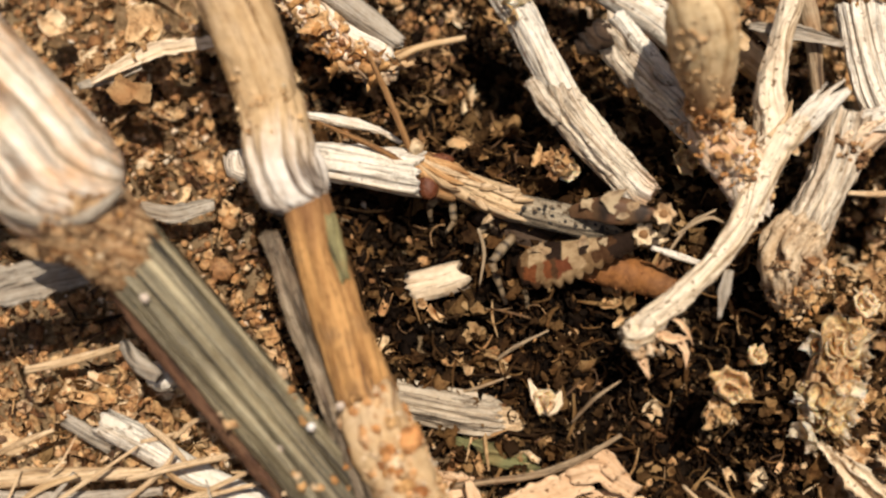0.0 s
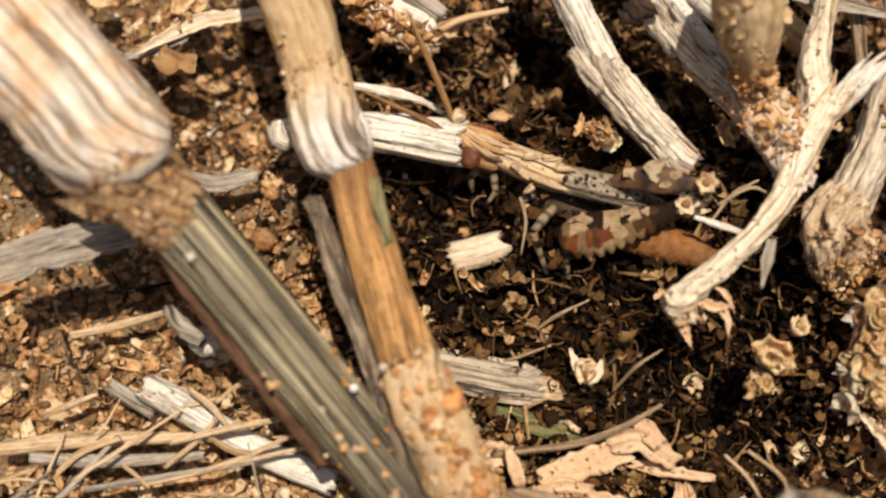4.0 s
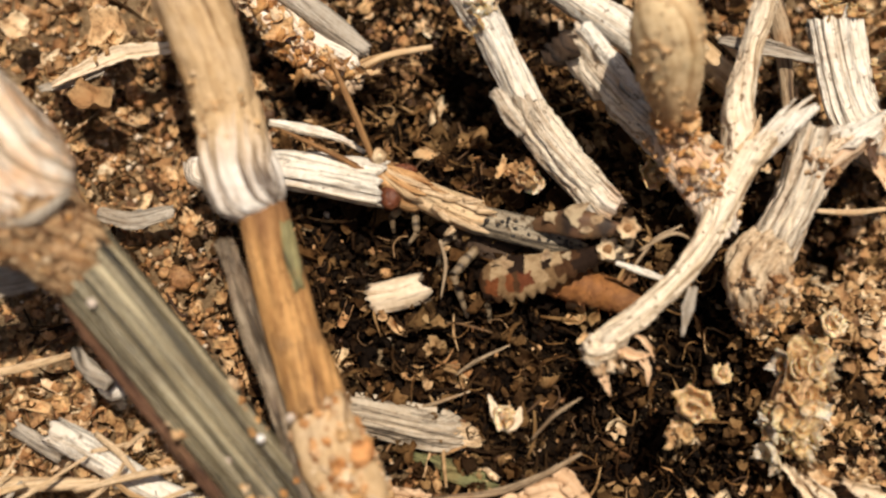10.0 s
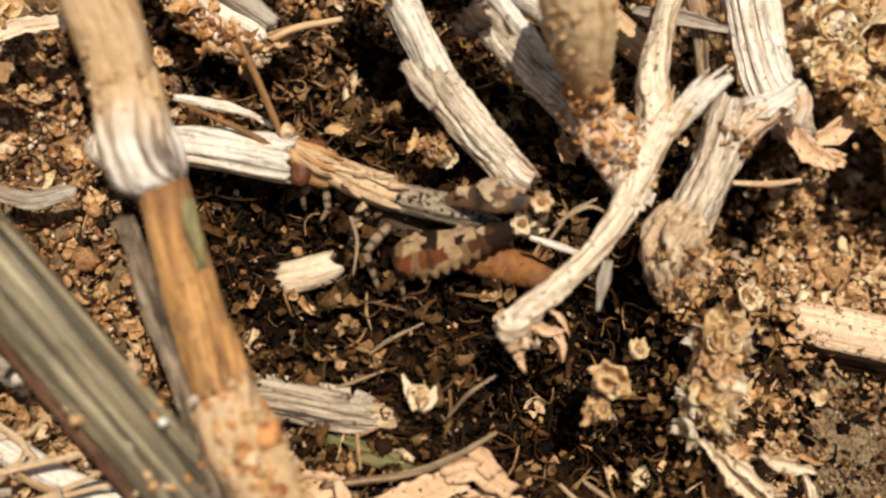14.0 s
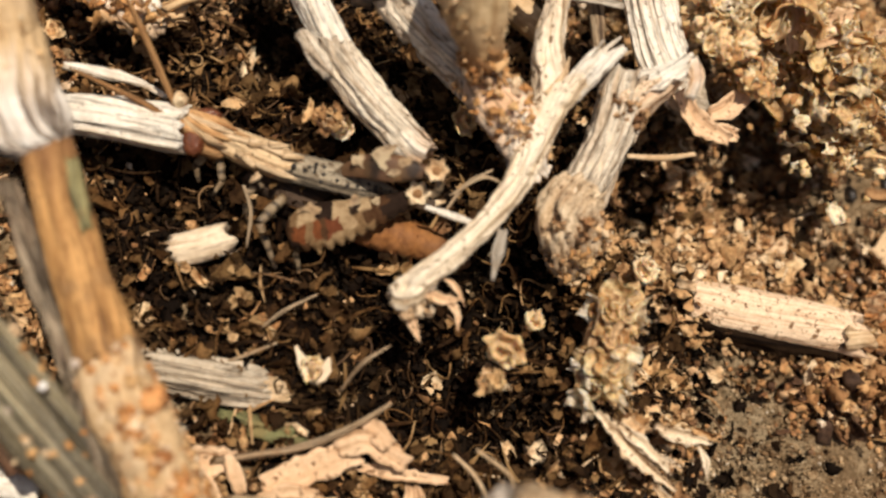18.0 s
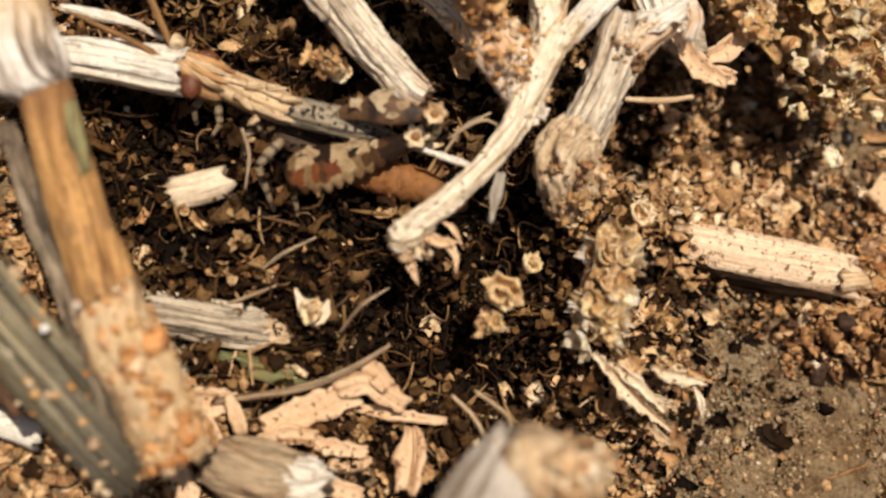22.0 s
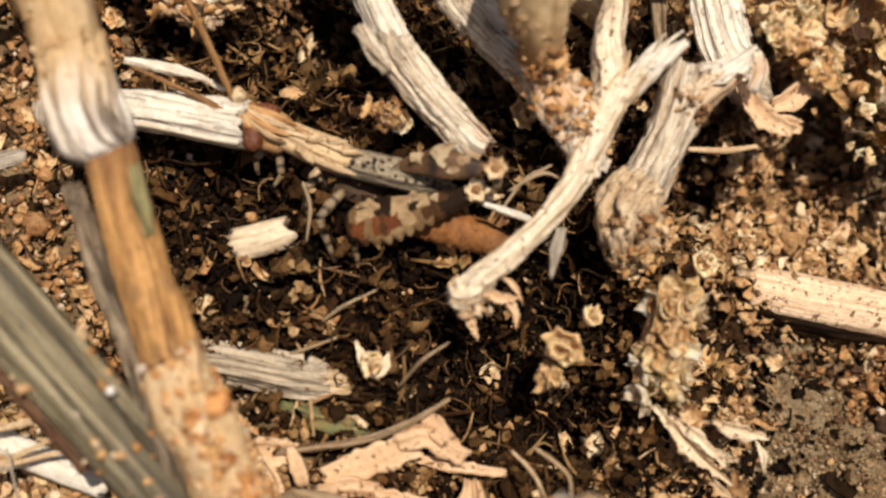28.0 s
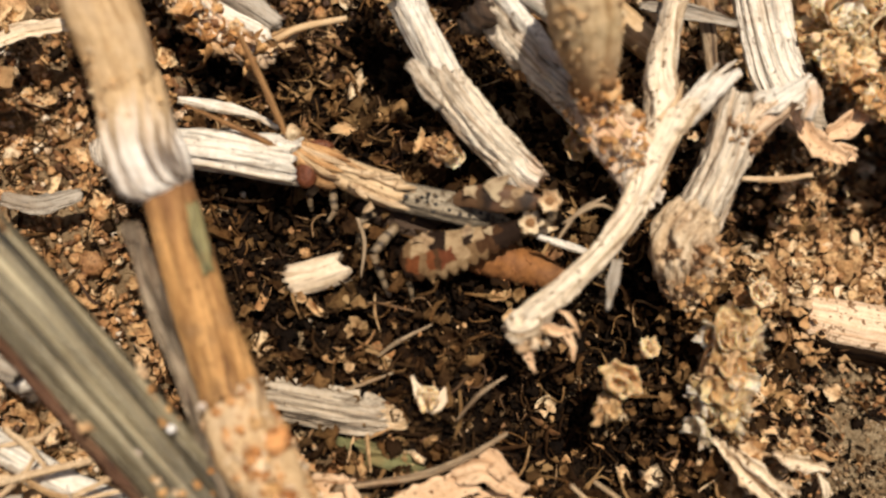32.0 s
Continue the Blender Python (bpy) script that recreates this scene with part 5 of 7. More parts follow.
MOSS = stem_material("dull green strip", (0.20, 0.20, 0.085), (0.10, 0.10, 0.04), (0.02, 0.02, 0.01), 0.8)
stick("mossy_strip", MOSS, [P((-3.9, -18.9, -6.6), 0.45), P((-0.6, -19.7, -6.1), 0.6), P((2.2, -20.6, -6.3), 0.4)], "dark green strip of dry moss", "moss", seg=18, lump=0.4, seed=95)
stick("mossy_strip", MOSS, [P((-1.6, -20.5, -6.2), 0.4), P((0.6, -20.9, -5.9), 0.55), P((3.1, -21.5, -6.3), 0.35)], "dark green strip of dry moss", "moss", seg=18, lump=0.4, seed=97)
stub = thing("fibrous_stub", (-0.2, -29.0, -6.8), "pale brown fibrous stub lying on chips", "stick")
part("shaft", tube_mesh("shaft", TWIG, [P((-4.6, -28.0, -5.0), 1.5), P((-2.6, -28.4, -4.4), 2.3), P((0.0, -29.2, -4.1), 2.6), P((2.2, -30.0, -3.9), 2.4)], seg=110, step=0.25, ridge=0.05, lump=0.12, crack=0.16, crack_n=3.6, crack_run=0.06, seed=131), stub)
part("bleached_end", tube_mesh("bleached_end", WHITE_STEM, [P((1.6, -29.8, -3.9), 2.3), P((3.0, -30.3, -3.7), 2.3), P((4.4, -30.8, -3.8), 1.7)], seg=80, step=0.25, ridge=0.05, lump=0.12, crack=0.2, crack_n=3.0, jag=0.7, seed=132), stub, "bleached frayed end")
v, f, u = ribbon([P((2.3, -14.9, -1.6), 0.12), P((2.9, -16.2, -2.2), 0.45), P((4.0, -17.0, -2.4), 0.75), P((4.6, -16.6, -2.1), 0.45), P((4.9, -15.9, -1.7), 0.1)], seed=133, thick=0.25, ragged=0.3, curl=0.3, waves=0.2, step=0.25)
tagged(new("horned_chip", mesh_from("horned_chip", v, f, PALE_CHIP, u)), "pale chip of husk with two pointed horns", "plant chip")
stick("ridged_husk", GREY_STEM, [P((-20.5, -21.5, -11.2), 1.6), P((-17.6, -25.3, -11.3), 2.4), P((-15.1, -29.4, -11.6), 2.0)], "grey ridged husk under the stems", "husk", seg=24, lump=0.2, flat=0.6, seed=96)
THIN_FIBRES = [
    ((5.7, -18.5, -2.3), (7.4, -17.2, 0.6), (9.6, -15.7, 0.4)),
    ((15.9, -23.9, -0.1), (18.3, -26.2, 0.3), (18.0, -28.9, 2.5)),
    ((14.3, -23.9, -1.4), (15.9, -25.9, -0.9), (16.7, -29.0, 1.2)),
    ((-0.5, -12.9, -2.9), (1.3, -12.1, -1.3), (4.0, -11.0, -0.5)),
    ((-4.2, -15.1, -5.4), (-1.9, -14.9, -3.9), (0.8, -14.4, -2.3)),
    ((-1.8, -3.2, 3.1), (-1.3, -4.7, 1.4), (-1.7, -6.9, -0.7)),
    ((14.1, -5.1, 2.3), (15.9, -3.0, 3.2), (18.0, -2.0, 3.7)),
    ((14.5, -3.9, 2.8), (17.1, -3.0, 4.3), (19.1, -3.2, 3.1)),
]
for k, (a, b, c) in enumerate(THIN_FIBRES):
    stick("dry_fibre", STRAW if k in (1, 2) else TWIG, [P(a, 0.12), P(b, 0.16), P(c, 0.08)], "thin curled dry plant fibre in litter", "fibre", "dry fibres", seg=10, seed=100 + k)


GZ = np.vectorize(ground_z)


def pile(x, y):
    """How deep the loose litter lies, in mm: deep among the stems, thin on the open soil."""
    mid = np.exp(-(((x - 6) / 26) ** 2 + ((y + 2) / 22) ** 2))
    right = np.exp(-(((x - 29) / 9) ** 2 + ((y + 16) / 12) ** 2))
    back = np.exp(-(((x - 45) / 18) ** 2 + ((y - 22) / 14) ** 2))
    bank = np.exp(-(((x - 55) / 8) ** 2 + ((y + 15.5) / 3.5) ** 2))
    return 0.5 + 2.6 * mid + 2.6 * right + 3.0 * back + 2.4 * bank


def spots(n, seed, weight, low=0.0, high=1.0, x=(-62, 82), y=(-52, 66)):
    """n places on the litter, thinned by weight(x, y) from 0 to 1."""
    rng = np.random.default_rng(seed)
    got = np.zeros((0, 2))
    while len(got) < n:
        p = np.stack([rng.uniform(*x, 4 * n), rng.uniform(*y, 4 * n)], 1)
        got = np.concatenate([got, p[rng.uniform(0, 1, 4 * n) < weight(p[:, 0], p[:, 1])]])
    got = got[:n]
    z = GZ(got[:, 0], got[:, 1]) + pile(got[:, 0], got[:, 1]) * rng.uniform(low, high, n)
    return np.c_[got, z], rng


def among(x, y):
    """1 in the heart of the litter among the stems, darkened to imitate shade."""
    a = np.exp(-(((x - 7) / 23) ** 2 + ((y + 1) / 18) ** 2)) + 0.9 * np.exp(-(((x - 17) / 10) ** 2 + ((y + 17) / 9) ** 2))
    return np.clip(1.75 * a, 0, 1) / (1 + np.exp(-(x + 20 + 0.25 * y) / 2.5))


def bare(x, y):
    """1 on the bare patch of soil."""
    s = 1 / (1 + np.exp(-(x - 36.5 - 0.3 * np.minimum(y + 20, 0)) / 1.2))
    upper = 0.85 * np.exp(-((((x - 59) / 9) ** 2 + ((y - 4) / 6.5) ** 2) ** 2))
    edge = -12.8 - 0.30 * (x - 40) - 3.0 / (1 + np.exp(-(x - 45.5) / 0.8))
    return np.clip(s / (1 + np.exp((y - edge) / 0.8)) + upper, 0, 1)


def outside(x, y):
    """Near 0 in the hollows, where few light pieces lie."""
    k = np.ones_like(x)
    for a, b, r, d in HOLLOWS:
        k = k * (1 - 0.85 * np.exp(-(((x - a) ** 2 + (y - b) ** 2) / (1.1 * r * r)) ** 2))
    return k


def heart(x, y):
    """Less than 1 under the insect, where thinned pale litter stands in for shade."""
    return 1 - 0.6 * np.exp(-(((x - 1) / 13) ** 2 + ((y + 5) / 8) ** 2))


def bright(x, y):
    return (1 - 0.9 * among(x, y)) * (1 - 0.93 * bare(x, y))


def sandy(x, y):
    return np.clip(1 - 0.85 * among(x, y), 0.05, 1) * (1 - 0.93 * bare(x, y))


WALLS = [curl_wall(0.9, 0.9, 3.4 + 0.6 * (s % 4), s, n=9, m=3) for s in range(6)]
CUPS = [calyx(s, 1.0, 0.9 + 0.2 * (s % 2), teeth=4 + s % 3) for s in range(4)]
CURLS = [curl_fibre(s) for s in range(6)]

p, rng = spots(34000, 1, sandy, -0.1, 0.9)
heap("sand_grains", GRAINS, p, rng.lognormal(-1.45, 0.45, len(p)), SAND, "loose orange-tan sand grains and grit", "sand", 0.9, 1)
p, rng = spots(9000, 2, bright, 0.0, 1.0)
heap("tan_chaff", SCRAPS + CRUMBS + WALLS, p, rng.lognormal(-1.15, 0.42, len(p)).clip(0.12, 0.8), CHAFF, "loose tan chaff and broken leaf scraps", "litter", 0.8, 2)
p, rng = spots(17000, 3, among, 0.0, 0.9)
heap("dark_litter", SCRAPS + CRUMBS[:4], p, rng.lognormal(-1.2, 0.45, len(p)).clip(0.1, 0.8), SHADE_CHAFF, "dark plant litter among the stems, near-black for shaded gaps", "litter", 0.9, 3)
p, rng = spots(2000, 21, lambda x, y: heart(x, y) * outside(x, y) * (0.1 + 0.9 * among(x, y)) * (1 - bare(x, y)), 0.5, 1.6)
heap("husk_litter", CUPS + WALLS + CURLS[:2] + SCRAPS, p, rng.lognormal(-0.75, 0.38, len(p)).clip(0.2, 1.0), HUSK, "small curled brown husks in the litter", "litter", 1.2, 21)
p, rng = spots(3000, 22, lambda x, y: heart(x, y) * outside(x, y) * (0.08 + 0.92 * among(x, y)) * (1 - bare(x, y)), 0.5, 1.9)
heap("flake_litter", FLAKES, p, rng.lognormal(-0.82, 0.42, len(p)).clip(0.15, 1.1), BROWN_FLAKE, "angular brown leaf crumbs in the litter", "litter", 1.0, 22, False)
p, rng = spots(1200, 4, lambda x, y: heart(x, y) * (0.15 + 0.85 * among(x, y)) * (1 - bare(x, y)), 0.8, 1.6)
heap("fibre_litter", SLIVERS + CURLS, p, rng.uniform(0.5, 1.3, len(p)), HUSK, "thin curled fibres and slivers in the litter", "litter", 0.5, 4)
p, rng = spots(700, 5, lambda x, y: bright(x, y) * 0.9 + 0.05, 0.6, 1.1)
heap("straw_litter", SLIVERS, p, rng.uniform(0.4, 1.1, len(p)), CHAFF, "short pale straw slivers", "litter", 0.35, 5)
def pale_zone(x, y):
    """Where pale chips lie thick: by the straws, under the bark flakes, beside the crumpled leaves."""
    a = np.exp(-(((x + 32) / 20) ** 2 + ((y + 24) / 8) ** 2)) + np.exp(-(((x - 3) / 16) ** 2 + ((y + 30) / 6) ** 2))
    b = np.exp(-(((x - 52) / 14) ** 2 + ((y - 16) / 11) ** 2)) + np.exp(-(((x - 30) / 6) ** 2 + ((y + 20) / 9) ** 2))
    return np.clip(a + b + 0.06, 0, 1) * (1 - 0.9 * bare(x, y)) * (1 - 0.8 * among(x, y))


p, rng = spots(3600, 7, pale_zone, 0.5, 1.15)
heap("pale_chips", SCRAPS + CRUMBS[:2] + SLIVERS[:3], p, rng.lognormal(-0.95, 0.45, len(p)).clip(0.15, 1.0), PALE_CHAFF, "pale cream and tan plant chips", "litter", 0.6, 7)
rng = np.random.default_rng(41)
LEAF_MOUND = [(49.3, 8.6, 4.2, 2.6), (50.2, 4.4, 1.6, 2.4), (46.4, 11.6, 5.2, 1.6), (53.2, 9.4, 1.2, 2.6), (39.6, 11.2, 7.2, 2.0), (52.0, 13.2, 1.0, 2.6)]
p = np.concatenate([rng.normal(0, 1, (170, 3)) * (w, w, 0.9) + (a, b, c) - np.c_[np.zeros((170, 2)), np.abs(rng.normal(0, 3.0, 170))] for a, b, c, w in LEAF_MOUND])
heap("leaf_crumbs", FLAKES + SCRAPS[:4] + CRUMBS[:2], p, rng.lognormal(-0.55, 0.4, len(p)).clip(0.2, 1.2), LEAF_CRUMB, "pale orange broken leaf crumbs beside the soil", "litter", 1.0, 41)
p, rng = spots(420, 42, lambda x, y: np.exp(-(((x - 54) / 8) ** 2 + ((y + 14) / 5) ** 2)) * (1 - bare(x, y)), 0.2, 1.1, x=(38, 72), y=(-24, -4))
heap("bank_crumbs", FLAKES + CRUMBS + SCRAPS[:3], p, rng.lognormal(-0.62, 0.45, len(p)).clip(0.15, 1.0), CHAFF, "orange-tan crumbs banked up beside the bare soil", "litter", 0.9, 42)
p, rng = spots(620, 43, lambda x, y: np.exp(-(((x - 41) / 6.5) ** 2 + ((y + 2.5) / 4.5) ** 2)) * (0.25 + 0.75 * outside(x, y)), 0.8, 2.4, x=(28, 58), y=(-14, 8))
heap("root_crumbs", FLAKES + CRUMBS[:2] + SCRAPS[:4], p, rng.lognormal(-0.68, 0.42, len(p)).clip(0.15, 1.1), PALE_CHAFF, "tan crumbs and leaf bits beside the root", "litter", 1.0, 43)
p, rng = spots(24000, 6, bare, -0.05, 0.3, x=(25, 82), y=(-52, 20))
heap("soil_grit", GRAINS, p, rng.lognormal(-2.2, 0.5, len(p)), SOIL_GRIT, "fine grit on the bare soil patch", "grit", 0.9, 6)


# ---- pieces that can be told apart ----
def loose(name, variants, places, sizes, mat, label, category, group, tilt, seed):
    rng = np.random.default_rng(seed)
    meshes = [mesh_from(name, v, f, mat) for v, f in variants]
    rot = turns(len(places), rng, tilt)
    for k, p in enumerate(places):
        ob = new(name, meshes[int(rng.integers(0, len(meshes)))])
        m = Matrix([list(r) for r in rot[k]]).to_4x4()
        s = float(sizes[k])
        ob.matrix_world = Matrix.Translation(Vector(p) * MM) @ m @ Matrix.Diagonal((s, s, s, 1))
        tagged(ob, label, category, group)


LOOSE = [sheet(s + 50, 1.0, 1.0 + 0.4 * (s % 3), curl=(0.35, 0.8, 1.2)[s % 3], cup=(0.15, 0.5)[s % 2], ragged=0.3, n=7) for s in range(12)]
VIEW = dict(x=(-42, 62), y=(-32, 32))
p, rng = spots(280, 11, lambda x, y: bright(x, y) * 0.9 + 0.015 * (1 - bare(x, y)), 0.7, 1.15, **VIEW)
loose("dry_flake", LOOSE, p, rng.uniform(0.4, 0.85, len(p)), FLAKE, "curled tan dry leaf flake in the litter", "leaf flake", "loose leaf flakes", 0.8, 11)
p, rng = spots(60, 12, lambda x, y: 0.3 + 0.5 * np.exp(-(((x - 22) / 16) ** 2 + ((y - 0) / 18) ** 2)) - 0.3 * bare(x, y), 0.8, 1.2, **VIEW)
loose("seed_cup", CUPS, p, rng.uniform(0.6, 0.95, len(p)), FLAKE, "small tan toothed dry seed cup", "seed cup", "dry seed cups", 0.8, 12)
p, rng = spots(70, 13, sandy, 0.2, 0.5, **VIEW)
loose("pebble", GRAINS + CRUMBS[:2], p, rng.uniform(0.4, 0.85, len(p)), PEBBLE, "small orange-tan grit pebble", "pebble", "grit pebbles", 0.8, 13)
p, rng = spots(150, 14, lambda x, y: pale_zone(x, y), 0.8, 1.25, **VIEW)
loose("pale_chip_scrap", LOOSE, p, rng.uniform(0.4, 0.95, len(p)), FLAKE, "pale cream plant chip on the litter", "plant chip", "pale plant chips", 0.6, 14)
p, rng = spots(110, 15, lambda x, y: 0.25 + 0.6 * among(x, y) - 0.25 * bare(x, y), 0.8, 1.2, **VIEW)
loose("dry_sliver", SLIVERS, p, rng.uniform(0.4, 0.9, len(p)), BROWN_BIT, "thin brown sliver of dry stem", "plant sliver", "dry stem slivers", 0.4, 15)
p, rng = spots(70, 16, lambda x, y: among(x, y), 0.9, 1.3, **VIEW)
loose("curled_fibre", CURLS, p, rng.uniform(0.5, 1.0, len(p)), BROWN_BIT, "thin curled dry fibre in dark litter", "plant fibre", "curled fibres", 0.6, 16)
for k, (at, r, up) in enumerate([((18.4, -16.3, 1.0), 1.9, (-0.3, -0.5, 0.8)), ((17.6, -18.0, -1.4), 1.3, (-0.5, -0.6, 0.5)), ((21.3, -13.2, -0.9), 1.0, (0.4, 0.3, 0.8)), ((3.5, -16.6, -1.9), 1.2, (0.4, -0.6, 0.6)), ((30.9, -8.9, -0.7), 1.4, (0.1, 0.2, 0.9)), ((6.0, 2.6, 2.2), 1.2, (-0.4, -0.3, 0.8)), ((16.1, 3.2, 2.5), 1.4, (0.2, -0.4, 0.8)), ((29.3, -14.9, -3.3), 1.3, (-0.2, -0.4, 0.8))]):
    v, f = calyx(40 + k, r * 0.85, 1.1, 6 + k % 3, 0.35, 0.55)
    ring, rf = curl_wall(r * 0.52, r * 1.1, 6.25, 60 + k, n=20, m=6, thick=0.28)
    f = list(f) + [tuple(i + len(v) for i in q) for q in rf]
    v = np.concatenate([np.array(v), ring + np.array((0, 0, 0.35 * r))])
    v = v * (1 + 0.22 * np.array([noise.noise(Vector(q) * 1.7 + Vector((k, 0, 0))) for q in v])[:, None]) * np.array((1.0, 0.75 + 0.1 * (k % 3), 1.0))
    ob = new("dry_calyx", mesh_from("dry_calyx", v, f, LEAF))
    ob.matrix_world = Matrix.Translation(Vector(at) * MM) @ Vector(up).to_track_quat("Z", "Y").to_matrix().to_4x4() @ Matrix.Rotation(k * 1.3, 4, "Z")
    tagged(ob, "pale tan dry flower cup with a toothed rim", "seed cup", "large dry flower cups")
for k, at in enumerate([(55.3, 3.8, -11.4), (58.9, 4.9, -11.3), (58.2, -6.1, -12.5), (63.1, -1.0, -11.9), (31.7, -16.0, -11.6), (34.6, -15.7, -12.8), (58.4, -6.0, -12.7)]):
    v, f = ball(0.75, 70 + k, 12, 8, 0.15)
    ob = new("black_seed", mesh_from("black_seed", v * np.array((0.75, 1.2, 0.8)), f, SEED))
    ob.location = Vector(at) * MM
    tagged(ob, "small matt black seed on the soil", "seed", "black seeds")


# ---- crumpled dry leaves at the far side ----
def crumpled(name, at, r, seed, label, count=9, mat=FLAKE):
    e = thing(name, at, label, "dry leaf", "crumpled dry leaves")
    rng = np.random.default_rng(seed)
    count = int(count * 2.2)
    rot = turns(count, rng, 1.1)
    for k in range(count):
        if k % 3:
            v, f = sheet(seed * 40 + k, r * rng.uniform(0.25, 0.5), r * rng.uniform(0.3, 0.5), curl=rng.uniform(0.5, 1.4), cup=0.45, thick=0.1, n=8)
        else:
            v, f = curl_wall(r * rng.uniform(0.2, 0.38), r * rng.uniform(0.35, 0.6), rng.uniform(3.2, 5.6), seed * 40 + k)
        v = v @ rot[k].T + np.array(at) + rng.normal(0, 0.42 * r, 3) * (1, 1, 0.4)
        part("lobe", mesh_from("lobe", v, f, mat), e)


crumpled("crumpled_leaf", (38.6, 11.0, 7.4), 3.2, 1, "orange-tan crumpled dry leaf in folds", 12, LEAF)
crumpled("crumpled_leaf", (41.9, 15.7, 5.7), 2.4, 21, "orange-tan ruffled dry leaf", 12, LEAF)
crumpled("crumpled_leaf", (41.0, 6.9, 4.2), 1.6, 22, "ruffled tan leaf edge", 7, LEAF)
for k, (at, r, tall, turn, way, axis) in enumerate([
    ((41.8, 10.6, 7.9), 2.2, 4.2, 5.4, 1.0, (-0.25, -0.85, 0.40)),
    ((43.7, 9.9, 7.7), 2.6, 4.6, 4.2, 0.2, (-0.5, -0.75, 0.40)),
    ((37.3, 12.0, 8.3), 1.5, 2.2, 5.0, 0.5, (0.3, -0.7, 0.5)),
    ((39.8, 6.1, 7.0), 1.3, 2.2, 4.8, 4.0, (-0.6, -0.5, 0.5)),
    ((36.7, 11.5, 7.0), 1.3, 2.0, 4.6, 5.0, (-0.7, -0.4, 0.5)),
]):
    v, f = curl_wall(r, tall, turn, 300 + k, n=32, m=11, thick=0.16)
    ob = new("curled_leaf", mesh_from("curled_leaf", v, f, LEAF))
    ob.matrix_world = Matrix.Translation(Vector(at) * MM) @ Vector(axis).normalized().to_track_quat("Z", "Y").to_matrix().to_4x4() @ Matrix.Rotation(way, 4, "Z")
    tagged(ob, "orange-tan dry leaf curled round a dark hollow", "dry leaf", "curled dry leaves")
def ruffled_leaf(at, spread, count, seed, label):
    """A tightly crumpled leaf: many puckered folds pressed into one head."""
    e = thing("ruffled_leaf", at, label, "dry leaf", "crumpled dry leaves")
    rng = np.random.default_rng(seed)
    rot = turns(count, rng, 1.0)
    for k in range(count):
        d = rng.normal(0, 1, 3)
        d /= np.linalg.norm(d)
        d[2] = abs(d[2])
        if k % 2:
            v, f = ball(rng.uniform(0.55, 1.0), seed * 70 + k, 16, 10, 1.1, 0.7)
        else:
            v, f = sheet(seed * 70 + k, rng.uniform(0.7, 1.2), rng.uniform(0.7, 1.2), curl=rng.uniform(0.6, 1.3), cup=0.6, ragged=0.3, thick=0.14, n=9)
        part("fold", mesh_from("fold", v @ rot[k].T + np.array(at) + d * np.array(spread) * rng.uniform(0.55, 1.0), f, LEAF), e)


ruffled_leaf((37.9, 8.9, 6.6), (2.8, 2.6, 1.7), 46, 3, "orange-tan dry leaf crumpled into a tight head")
ruffled_leaf((39.9, 4.6, 6.4), (1.0, 1.3, 0.7), 12, 4, "small orange-tan crumpled leaf end")


def husk_head():
    """A flattened seed head: overlapping thin scales along one axis."""
    e = thing("husk_head", (27.0, -15.0, -2.5), "orange-tan dry seed head of overlapping thin scales", "seed head")
    rng = np.random.default_rng(55)
    axis = [P((28.3, -10.9, -0.4), 0.9), P((27.6, -13.2, -0.6), 1.7), P((26.9, -15.6, -1.5), 1.7), P((26.4, -18.4, -2.6), 1.1)]
    part("core", tube_mesh("core", RUST_JOINT, axis, seg=30, step=0.3, lump=0.4, pit=0.5, seed=56), e, "rusty brown core")
    q, along = spline(axis, 0.3)
    for k in range(52):
        c = q[int(rng.integers(0, len(q)))]
        a = rng.uniform(-1.9, 1.9)
        out = np.array((math.sin(a), -0.35 + rng.normal(0, 0.2), max(0.15, math.cos(a))))
        out /= np.linalg.norm(out)
        v, f = (curl_wall(rng.uniform(0.6, 1.15), rng.uniform(1.0, 1.9), rng.uniform(2.4, 4.6), 560 + k, n=16, m=7, thick=0.1) if k % 3 else sheet(560 + k, rng.uniform(0.8, 1.4), rng.uniform(1.0, 1.7), curl=rng.uniform(0.5, 1.1), cup=0.5, ragged=0.2, thick=0.1, n=9))
        turn = np.array((Vector(out).to_track_quat("Z", "Y").to_matrix() @ Matrix.Rotation(rng.uniform(0, 6.28), 3, "Z")))
        part("scale", mesh_from("scale", v @ turn.T + c[:3] + out * c[3] * rng.uniform(0.75, 1.4), f, LEAF), e)


husk_head()
crumpled("crumpled_leaf", (17.6, -18.4, -0.6), 1.5, 57, "tan torn husk hanging under a dry flower cup", 6)
crumpled("crumpled_leaf", (42.5, 8.0, 3.1), 1.7, 2, "small crumpled tan leaf on litter", 6)
crumpled("crumpled_leaf", (49.3, 8.3, 5.0), 3.0, 5, "pale tan crumpled leaf mass beside the soil", 16, LEAF)
crumpled("crumpled_leaf", (49.8, 4.1, 3.0), 2.4, 25, "pale tan crumpled leaf clump beside the soil", 10, LEAF)
crumpled("crumpled_leaf", (45.6, 10.0, 7.4), 2.0, 26, "cream folded dry leaf", 6, LEAF)
crumpled("crumpled_leaf", (40.1, 4.4, 7.3), 1.5, 27, "ruffled orange-tan leaf edge", 6, LEAF)
crumpled("crumpled_leaf", (50.4, 3.8, -2.3), 2.0, 6, "pale crumpled leaf scrap on soil", 5)
v, f = sheet(616, 2.6, 1.9, curl=0.3, cup=0.25, ragged=0.2, thick=0.9, n=9)
ob = new("pale_clod", mesh_from("pale_clod", v, f, PALE_NODE_CLOD))
ob.location = Vector((58.8, -2.2, -11.6)) * MM
